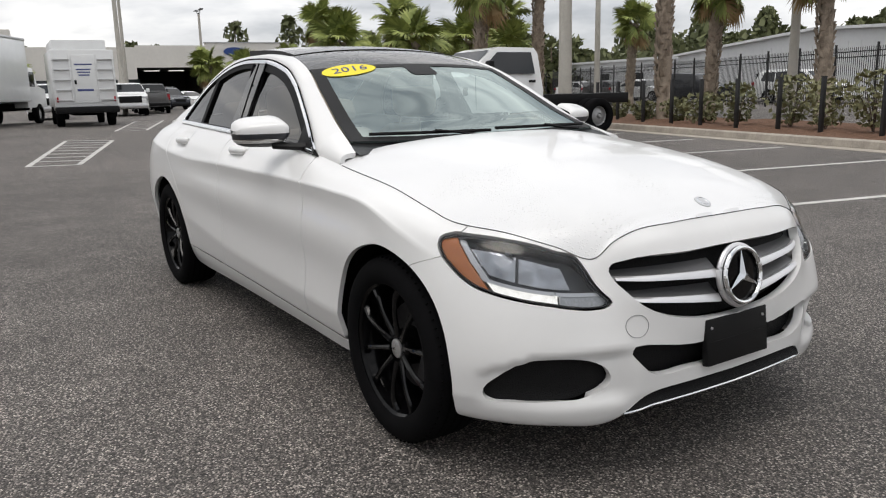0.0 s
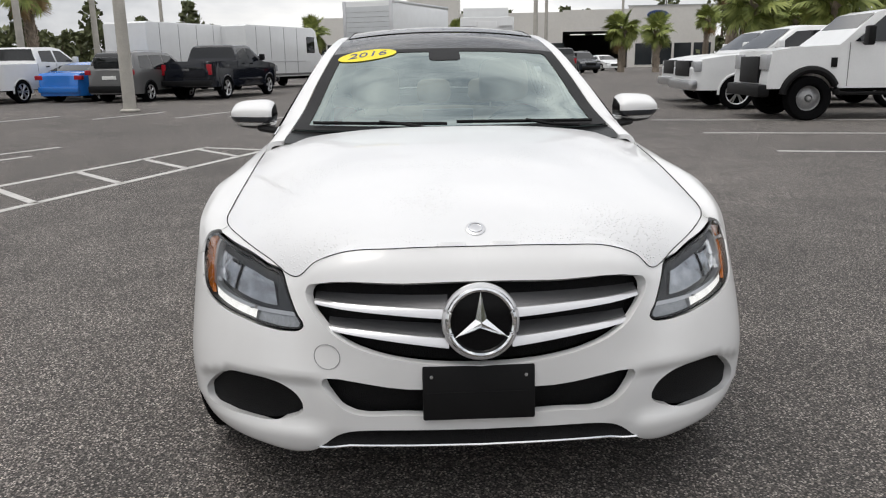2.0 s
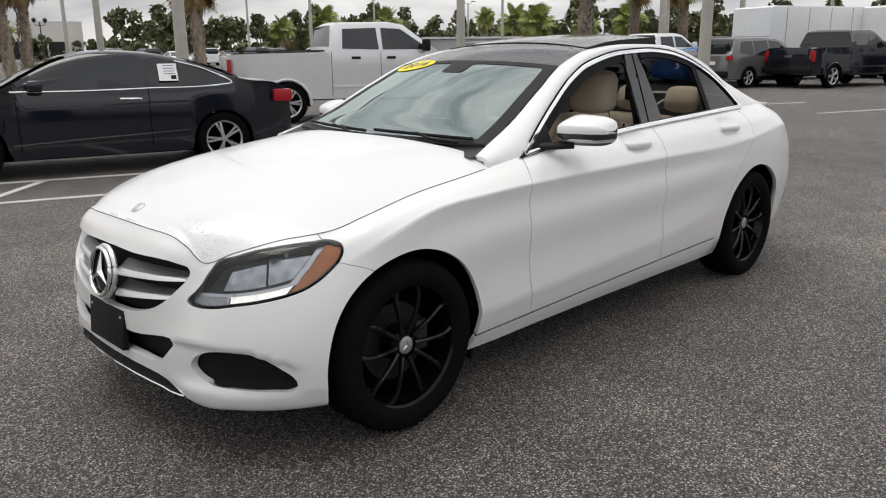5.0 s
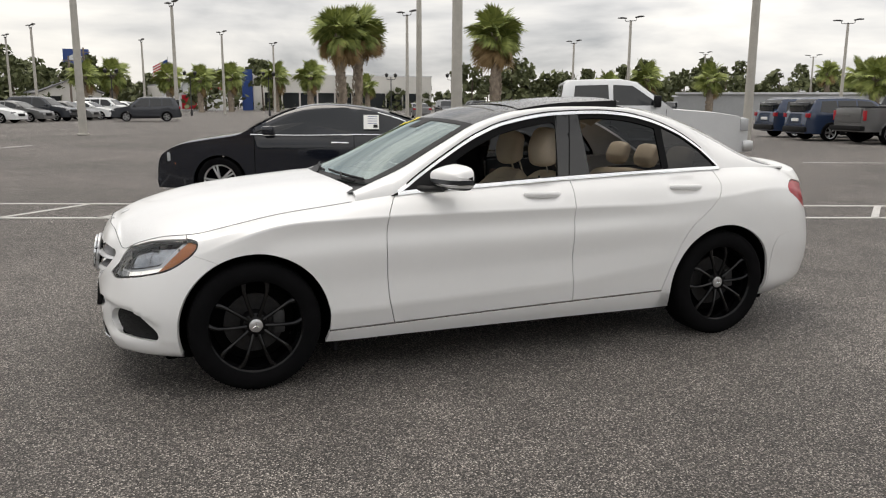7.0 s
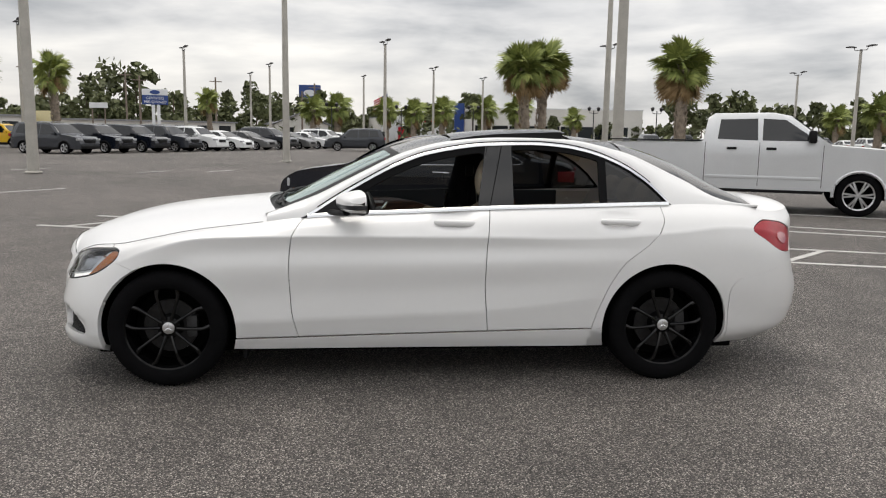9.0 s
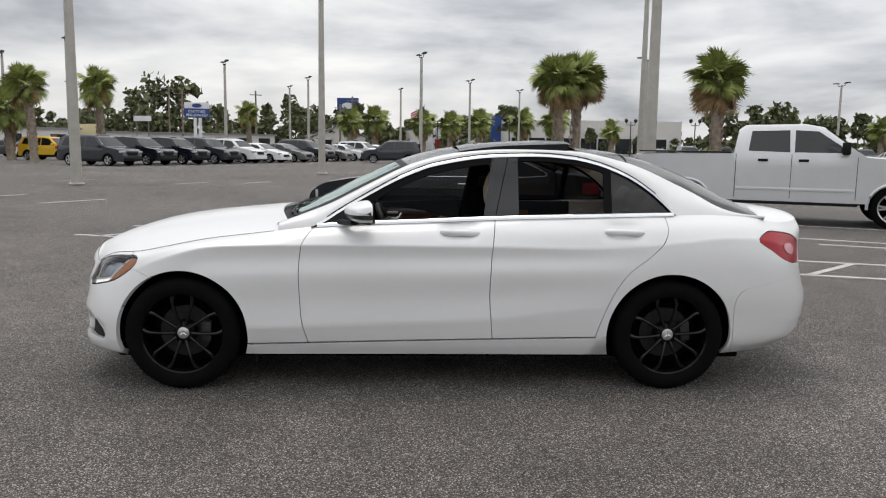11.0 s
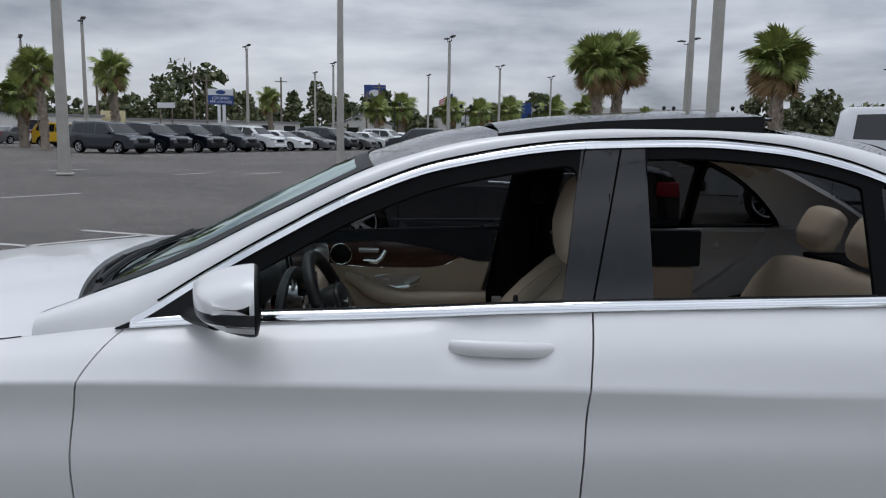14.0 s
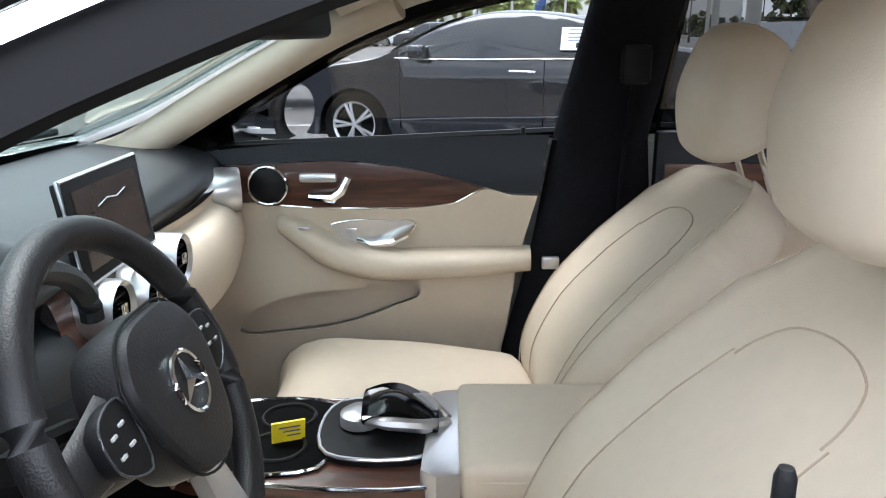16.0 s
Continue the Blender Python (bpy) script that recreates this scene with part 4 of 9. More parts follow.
def front_trim():
    # dark box behind the openings
    part("grille_backing", box_bm((1.84, -.40, .30), (1.98, .40, .72), .01), DARK_VOID, car)
    def insert(name, poly, depth, mat, label, n=30):
        lo, hi = poly.min(0), poly.max(0)
        ys, zs = np.linspace(lo[0] - .01, hi[0] + .01, 60), np.linspace(lo[1] - .01, hi[1] + .01, n)
        P = np.array([[(front_x(y, z) - depth, y, z) for z in zs] for y in ys])
        V, F = clip(P.reshape(-1, 3), quads(*P.shape[:2]), lambda V: inside(poly, V[:, 1:3]) - .006)
        return poly_part(name, V, F, mat, car, label)
    insert("grille", GRILLE, .062, MESH_BLACK, "black grille behind two silver louvres")
    insert("lower_grille", LOWGRILLE, .05, MESH_BLACK, "black lower intake grille")
    insert("side_intake", FOG, .035, MESH_BLACK, "black honeycomb side intake")
    insert("side_intake", (FOG * (-1, 1))[::-1], .035, MESH_BLACK, "black honeycomb side intake")
    for s in (1, -1):
        for zo, zi, yo, tk in ((.652, .630, .448, .011), (.588, .552, .410, .011)):
            pts = []
            for t in np.linspace(0, 1, 20):
                y = .085 + (yo - .085) * t
                z = zi + (zo - zi) * t
                pts.append((front_x(y, z) - .028 + .012 * (1 - t), s * y, z - .004))
            lip = [(.016, -.015), (.013, -.006), (.004, .004), (-.004, .004), (.004, -.015), (.016, -.015)]
            shelf = [(-.002, .003), (-.040, .027), (-.043, .020), (-.004, -.006), (-.002, .003)]
            sweep = lambda prof: [[(x + a, y, z - .006 * i / 19 + b * (1.25 - .65 * i / 19)) for a, b in prof] for i, (x, y, z) in enumerate(pts)]
            bar = grid_part("louvre", sweep(lip), GRILLE_SILVER, car, "satin silver grille louvre", flip=s > 0, angle=40)
            grid_part("louvre_shelf", sweep(shelf), SHELF_GREY, bar, "matt grey shelf behind the bright lip", flip=s > 0, angle=40)
    # emblem: ring, dark dish and a three-pointed star
    em = part("emblem_dish", lathe_bm([(0, .0), (.085, -.004), (.088, -.03)], 48, axis="X"), PAINT_BLACK, car, "round chrome three-pointed star emblem")
    em.matrix_basis = Matrix.Translation((2.170, 0, .604)) @ Matrix.Rotation(-.16, 4, "Y")
    ring = tube_bm([(.004, .087 * math.cos(a), .087 * math.sin(a)) for a in np.linspace(0, 2 * math.pi, 64, endpoint=False)], .0075, 8, closed=True)
    part("emblem_ring", ring, CHROME, em)
    shroud = tube_bm([(-.014, .094 * math.cos(a), .094 * math.sin(a)) for a in np.linspace(0, 2 * math.pi, 64, endpoint=False)], .010, 8, closed=True)
    part("emblem_shroud", shroud, GRILLE_SILVER, em)
    star = bmesh.new()
    for i in range(3):
        a = math.pi / 2 + 2 * math.pi * i / 3
        d = lambda r, q, h: star.verts.new((h, r * math.cos(q), r * math.sin(q)))
        tip, mid = d(.082, a, .004), d(0, 0, .016)
        l, r = d(.0165, a + math.pi / 3, .003), d(.0165, a - math.pi / 3, .003)
        star.faces.new((tip, l, mid))
        star.faces.new((tip, mid, r))
    part("emblem_star", star, CHROME, em, smooth=False)
    badge = part("bonnet_badge", lathe_bm([(0, .003), (.022, .003), (.028, .001), (.029, -.004)], 32, axis="Z"), SATIN_SILVER, car, "small round silver badge")
    badge.matrix_basis = Matrix.Translation((2.006, 0, float(bonnet_mid(2.006)) + .002)) @ Matrix.Rotation(.50, 4, "Y")
    part("badge_ring", tube_bm([(.019 * math.cos(a), .019 * math.sin(a), .003) for a in np.linspace(0, 2 * math.pi, 32, endpoint=False)], .0016, 6, closed=True), CHROME, badge)
    # blank number plate bracket
    pl = part("plate_bracket", box_bm((-.012, -.152, -.076), (.012, .152, .076), .006), BLACK_PLASTIC, car, "blank black number plate bracket")
    pl.matrix_basis = Matrix.Translation((2.160, -.006, .404)) @ Matrix.Rotation(-.10, 4, "Y")
    for y in (-.128, .128):
        part("screw", lathe_bm([(0, .004), (.004, .0035), (.005, 0)], 10, axis="X"), SATIN_SILVER, pl).matrix_basis = Matrix.Translation((.012, y, .046))
    rib = box_bm((.0115, -.14, -.002), (.0135, .14, .002), .0008)
    part("bracket_rib", rib, BLACK_PLASTIC, pl)
    # lower lip with a bright edge
    rows = []
    for y in np.linspace(-.50, .50, 60):
        drop = .030 * min(1, max(0, (abs(y) - .36) / .14)) ** 1.2
        x = front_x(y, .32)
        rows.append([(x - .14, y, .312 - drop), (x - .055, y, .304 - drop * .6), (x - .026, y, .282 - drop * .8), (x - .006, y, .252 - drop), (x - .002, y, .244 - drop), (x - .026, y, .232 - drop), (x - .12, y, .218 - drop)])
    lip = grid_part("front_lip", rows, MESH_BLACK, car, "black lower lip with a bright edge")
    part("lip_edge", tube_bm([r[4] for r in rows[3:-3]], .0042, 6), CHROME, lip)
    # round tow-hook cover, cut into the bumper
    ring = [(front_x(-.415 + .036 * math.cos(a), .500 + .034 * math.sin(a)) + .0008, -.415 + .036 * math.cos(a), .500 + .034 * math.sin(a)) for a in np.linspace(0, 2 * math.pi, 28, endpoint=False)]
    part("tow_cover_seam", tube_bm(ring, .0012, 5, closed=True), material("seam_grey", (.30, .30, .30), .6), car)


front_trim()


def cowl():
    P = []
    for t in np.linspace(0, 1, 6):
        row = []
        for b in np.linspace(-1, 1, 31):
            y = .70 * b
            xf, xr = float(rear_edge(y)) + .012, .77 + .125 * (1 - b * b)
            x = xf + (xr - xf) * t
            z = (1 - t) * (float(bonnet_z(xf, y)) - .010) + t * (float(upper(xr, y * .95)) - .010) - .02 * math.sin(math.pi * t)
            row.append((x, y, z))
        P.append(row)
    grid_part("cowl", P, BLACK_PLASTIC, car, "black plastic cowl below the windscreen", flip=True)
    for y0, y1 in ((.60, .02), (-.02, -.58)):
        pts = []
        for t in np.linspace(0, 1, 14):
            y = y0 + (y1 - y0) * t
            x = .765 + .105 * (1 - (y / .7) ** 2) - .02 * t
            pts.append((x, y, float(upper(x, y)) + .014))
        wip = part("wiper", tube_bm(pts, .0055, 6, squash=1.4), BLACK_PLASTIC, car, "black wiper blade resting at the foot of the windscreen")
        part("wiper_arm", tube_bm([(.90 - .10 * (y0 / .7) ** 2, y0 - .06, float(upper(.90 - .10 * (y0 / .7) ** 2, y0 - .06)) + .004), (.865, (y0 + y1) / 2 + .10, float(upper(.865, (y0 + y1) / 2 + .10)) + .016), (.85, (y0 + y1) / 2, float(upper(.85, (y0 + y1) / 2)) + .024)], .007, 6), BLACK_PLASTIC, wip)


cowl()


def side_windows():
    xs, zs = np.linspace(.70, -1.50, 180), np.linspace(.93, 1.40, 56)
    V0 = np.array([(x, float(side_y(z)), z) for x in xs for z in zs])
    F0 = quads(len(xs), len(zs))
    top = lambda V: V[:, 2] - DLO_top(V[:, 0])
    foot = lambda V: belt_z(V[:, 0]) - V[:, 2]
    # edges of the openings
    bf = lambda V: (-.318 - .174 * (V[:, 2] - 1.007)) - V[:, 0]
    br = lambda V: V[:, 0] - (-.528 - .02 * (V[:, 2] - 1.0))
    dr = lambda V: -1.038 - .05 * (V[:, 2] - 1.0) - V[:, 0]
    ql = lambda V: V[:, 0] + 1.085 + .05 * (V[:, 2] - 1.0)
    qd = lambda V: -1.425 - V[:, 0]
    inset = lambda V, k: np.maximum(V[:, 2] - (DLO_top(V[:, 0] + np.sign(V[:, 0] + .6) * k * .45) - k), -9)
    rounded = lambda a, b, r: np.where((a > -r) & (b > -r), np.hypot(a + r, b + r) - r, np.maximum(a, b))
    front = lambda V: np.maximum.reduce([rounded(inset(V, .046), bf(V), .035), belt_z(V[:, 0]) + .012 - V[:, 2], V[:, 0] - .50])
    rear = lambda V: np.maximum.reduce([inset(V, .038), belt_z(V[:, 0]) + .012 - V[:, 2], dr(V), br(V)])
    quart = lambda V: np.maximum.reduce([inset(V, .016), belt_z(V[:, 0]) + .010 - V[:, 2], ql(V), qd(V)])
    for s in (1, -1):
        def cutout(name, fields, mat, label, out=0.0, thick=.02):
            V, F = clip(V0, F0, *fields)
            V = (V + (0, out, 0)) * (1, s, 1)
            return poly_part(name, V, F, mat, car, label, flip=(s < 0), thick=thick)
        cutout("window_frame", [top, foot, lambda V: -front(V), lambda V: -rear(V), lambda V: -quart(V), lambda V: np.minimum(bf(V), br(V))], FRAME_BLACK, "satin black window frame", 0.004, .012)
        cutout("centre_pillar", [top, foot, lambda V: -bf(V), lambda V: -br(V)], PILLAR_BLACK, "gloss black centre pillar dotted with rain", 0.004, .012)
        cutout("quarter_window", [lambda V: quart(V) - .01], GLASS_DARK, "dark tinted fixed rear quarter window", -.002, 0).visible_shadow = False
        if s < 0:
            cutout("front_window", [lambda V: front(V) - .01], GLASS_TINT, "closed tinted front window", -.012, 0).visible_shadow = False
            cutout("rear_window_pane", [lambda V: rear(V) - .01], GLASS_DARK, "closed dark tinted rear window", -.012, 0).visible_shadow = False
        # rubber run channels round the open windows
        # bright surround
        def edge(x, up, out):
            z = max(float(DLO_top(x)), float(belt_z(x)) + .006) + up
            return (x, s * (float(side_y(z)) + out), z)
        rows = [[edge(x, -.012, .003), edge(x, -.010, .010), edge(x, .006, .011), edge(x, .009, .004)] for x in np.linspace(.650, -1.45, 90)]
        grid_part("window_trim", rows, CHROME, car, "bright chrome strip over the side windows", flip=s < 0, angle=50)
        part("door_gap", tube_bm([edge(x, .012, .008) for x in np.linspace(.60, -1.36, 80)], .0028, 6), DARK_VOID, car)
        rows = []
        for x in np.linspace(.655, -1.455, 70):
            y0, z0 = float(belt_y(x)), float(belt_z(x))
            rows.append([(x, s * (y0 - .004), z0 + .017), (x, s * (y0 + .008), z0 + .015), (x, s * (y0 + .015), z0 + .004), (x, s * (y0 + .016), z0 - .004), (x, s * (y0 + .008), z0 - .007)])
        grid_part("waist_trim", rows, CHROME, car, "bright chrome strip along the waistline", flip=s > 0, angle=50)
        seal = [(x, s * (float(belt_y(x)) - .008), float(belt_z(x)) + .010) for x in np.linspace(.55, -1.04, 40)]
        part("waist_seal", tube_bm(seal, .010, 6), BLACK_PLASTIC, car)
        for x in (float(door_mid(1.0)),):
            pts = [(x - .10 * t * .9, s * (float(side_y(1.005 + .36 * t)) + .0062), 1.005 + .36 * t) for t in np.linspace(0, 1, 12)]
            part("pillar_seam", tube_bm(pts, .0022, 5), DARK_VOID, car)
        # mirror sail
        V, F = clip(V0, F0, top, foot, lambda V: .452 - V[:, 0])
        poly_part("mirror_sail", (V + (0, .008, 0)) * (1, s, 1), F, BLACK_PLASTIC, car, "black plastic mirror sail", flip=(s < 0), thick=.01)


side_windows()


def door_mirrors():
    for s in (1, -1):
        rows = []
        for t in np.linspace(0, 1, 26):
            q = 2 * t - 1
            full = (1 - abs(q) ** 3.4) ** (1 / 2.6)
            py = .905 + .110 * math.copysign(abs(q) ** .9, q)
            top, foot = .070 - .016 * t, .078 - .012 * t
            mid, rear = 1.044, .367 - .05 * t
            ring = []
            for a in np.linspace(0, 2 * math.pi, 36, endpoint=False):
                c, sn = math.cos(a), math.sin(a)
                reach = .135 - .035 * t if c > 0 else .022
                px = rear + .012 + reach * full ** .6 * math.copysign(abs(c) ** (.85 if c > 0 else .4), c)
                pz = mid + (top if sn > 0 else foot) * full * math.copysign(abs(sn) ** .62, sn) - (.020 * c if c > 0 else 0) * sn
                ring.append((px, s * py, pz))
            rows.append(ring)
        n = 36
        V = np.array(rows).reshape(-1, 3)
        F = [[i * n + j, i * n + (j + 1) % n, (i + 1) * n + (j + 1) % n, (i + 1) * n + j] for i in range(25) for j in range(n)]
        F += [list(range(n))[::-1], [25 * n + j for j in range(n)]]
        if s > 0:
            F = [f[::-1] for f in F]
        body = lambda V: .3695 - .05 * (np.abs(V[:, 1]) - .795) / .22 - V[:, 0]
        up, Fu = clip(V, F, lambda V: 1.034 - V[:, 2], body, lambda V: .806 - np.abs(V[:, 1]))
        mir = poly_part("door_mirror", up, Fu, PAINT_WHITE, car, "white door mirror with a chrome strip and black base", thick=.008, angle=50)
        end, Fe = clip(V, F, lambda V: 1.034 - V[:, 2], body, lambda V: np.abs(V[:, 1]) - .806)
        poly_part("mirror_foot", end, Fe, BLACK_PLASTIC, mir, "black inner end of the mirror", thick=.008, angle=50)
        lens, Fn = clip(V, F, lambda V: V[:, 2] - 1.034, lambda V: 1.010 - V[:, 2], body)
        poly_part("indicator_lens", lens, Fn, LAMP_DARK, mir, "smoky indicator lens", thick=.008)
        strip, Fs = clip(V, F, lambda V: V[:, 2] - 1.010, lambda V: 1.0055 - V[:, 2], body)
        poly_part("indicator_strip", strip, Fs, CHROME, mir)
        belt, Fb = clip(V, F, lambda V: V[:, 2] - 1.0055, lambda V: .992 - V[:, 2], body)
        poly_part("lower_cap", belt, Fb, PAINT_WHITE, mir)
        low, Fl = clip(V, F, lambda V: V[:, 2] - .992, body)
        poly_part("mirror_base", low, Fl, BLACK_PLASTIC, mir)
        rear, Fr = clip(V, F, lambda V: -body(V))
        poly_part("mirror_edge", rear, Fr, BLACK_PLASTIC, mir)
        gl = lathe_bm([(0, 0), (.055, 0)], 28, axis="X")
        pane = part("mirror_pane", gl, material("mirror_silver", (.9, .9, .9), .02, metal=1.0), mir)
        pane.matrix_basis = Matrix.Translation((.324, s * .905, 1.038)) @ Matrix.Rotation(s * .224, 4, "Z") @ Matrix.Diagonal((1, 1.7, 1.12, 1))
        part("mirror_stalk", tube_bm([(.53, s * .74, .975), (.49, s * .80, .976), (.43, s * .86, .982)], [.03, .026, .03], 10, squash=.6), BLACK_PLASTIC, mir)


door_mirrors()


def handles():
    for xc, zc in ((-.175, .924), (-1.14, .935)):
        for s in (1, -1):
            pts, rad = [], []
            for t in np.linspace(-1, 1, 17):
                p = shell_point(xc, zc)
                out = .026 - .016 * abs(t) ** 4
                pts.append((xc + .112 * t, s * (p[1] + .014 + out - .01), zc + .003 * t))
                rad.append(.0150 * (1 - .30 * abs(t) ** 6))
            h = part("door_handle", tube_bm(pts, rad, 12, squash=1.25), PAINT_WHITE, car, "white pull handle over a shallow dish")
            part("handle_seam", tube_bm([(xc - .066, s * (shell_point(xc, zc)[1] + .030), zc - .016 + .032 * t) for t in (0, .5, 1)], .0011, 5), DARK_VOID, h)


handles()


def sunroof():
    """The glass panel stands tilted, its rear edge over the roof."""
    xs = np.linspace(-.205, -.90, 26)
    b = np.linspace(-1, 1, 31)
    rows = []
    for i, x in enumerate(xs):
        t = i / (len(xs) - 1)
        y = b * (float(rail_y(x)) - .02)
        rows.append(np.stack([np.full_like(b, x + .02), y, upper(x, y) + .002 + .034 * t], 1))
    panel_ob = grid_part("sunroof_panel", rows, WET_BLACK, car, "tilted gloss black sunroof panel dotted with rain", thick=.007, flip=True)
    roof = np.array([[(x, bb * float(rail_y(x)), float(upper(x, bb * rail_y(x))) - .028) for bb in np.linspace(-1, 1, 15)] for x in np.linspace(-.19, -.93, 12)])
    grid_part("sunroof_well", roof, DARK_VOID, car)
    for s in (1, -1):
        side = [[(x, s * (float(rail_y(x)) - .012), float(upper(x, rail_y(x))) - .03), (x, s * (float(rail_y(x)) - .018), float(upper(x, rail_y(x) - .02)) + .004 + .036 * t)]
                for t, x in zip(np.linspace(0, 1, 16), np.linspace(-.18, -.86, 16))]
        grid_part("sunroof_bellows", side, BLACK_PLASTIC, car, flip=s < 0)


sunroof()


def year_sticker():
    """Yellow oval on the inside of the windscreen, with its year."""
    n, rows = 44, []
    c, a, b = (.205, -.372), .060, .142
    V, F = [], []
    for r in np.linspace(0, 1, 6):
        for i in range(n):
            q = 2 * math.pi * i / n
            x, y = c[0] + a * r * math.sin(q), c[1] + b * r * math.cos(q)
            V.append((x, y, float(upper(x, y)) + .004))
    for k in range(5):
        for i in range(n):
            F.append([k * n + i, k * n + (i + 1) % n, (k + 1) * n + (i + 1) % n, (k + 1) * n + i])
    st = poly_part("year_sticker", V, F, YELLOW, car, "yellow oval sticker with the year 2016 in dark blue")
    cu = bpy.data.curves.new("sticker_text", "FONT")
    cu.body, cu.size, cu.align_x, cu.align_y, cu.extrude, cu.shear, cu.resolution_u = "2016", .095, "CENTER", "CENTER", .0006, .15, 2
    tmp = new("tmp_text", cu)
    dg = bpy.context.evaluated_depsgraph_get()
    me = bpy.data.meshes.new_from_object(tmp.evaluated_get(dg))
    bpy.data.objects.remove(tmp)
    slope = (float(upper(.18, -.372)) - float(upper(.23, -.372))) / .05
    for v in me.vertices:
        u, w, h = v.co
        y = c[1] + u
        x = c[0] - w * .80
        v.co = (x, y, float(upper(x, y)) + .0055 + h)
    t = part_mesh("sticker_text", me, INK, st, smooth=False)


year_sticker()
# ---- the sedan's inside ----
def cushion(name, parent, spine, half_w, depth, mat, label="", bolster=0.0, n=40, up=(0, 0, 1), centre_y=0.0, sq=3.2):
    """A padded body: along a spine of (x, z), with half widths and depths, its front face hollowed between two bolsters."""
    S = outline(spine, 7, closed=False)
    k = len(S)
    hw = np.interp(np.linspace(0, 1, k), np.linspace(0, 1, len(half_w)), half_w)
    dp = np.interp(np.linspace(0, 1, k), np.linspace(0, 1, len(depth)), depth)
    T = np.gradient(S, axis=0)
    T /= np.linalg.norm(T, axis=1, keepdims=True)
    rows = []
    for i in range(k):
        nx, nz = -T[i, 1], T[i, 0]
        end = min(i, k - 1 - i) / (k - 1)
        shrink = math.sqrt(max(.12, 1 - (1 - min(1, end / .13)) ** 2))
        ring = []
        for a in np.linspace(0, 2 * math.pi, n, endpoint=False):
            c, s = math.cos(a), math.sin(a)
            u = math.copysign(abs(c) ** (2 / sq), c)
            v = math.copysign(abs(s) ** (2 / sq), s)
            o = dp[i] * shrink * v
            if v > 0:
                o -= bolster * (1 - min(1, abs(u) / .80) ** 4) * (1 if .04 < end else .4)
            ring.append((S[i, 0] + nx * o, centre_y + hw[i] * shrink * u, S[i, 1] + nz * o))
        rows.append(ring)
    V = np.array(rows).reshape(-1, 3)
    F = []
    for i in range(k - 1):
        for j in range(n):
            F.append([i * n + j, i * n + (j + 1) % n, (i + 1) * n + (j + 1) % n, (i + 1) * n + j])
    F.append(list(range(n))[::-1])
    F.append([(k - 1) * n + j for j in range(n)])
    me = bpy.data.meshes.new(name)
    me.from_pydata([tuple(v) for v in V], [], F)
    bm = bmesh.new()
    bm.from_mesh(me)
    bmesh.ops.recalc_face_normals(bm, faces=bm.faces)
    return part(name, bm, mat, parent, label, angle=70), S, hw, dp


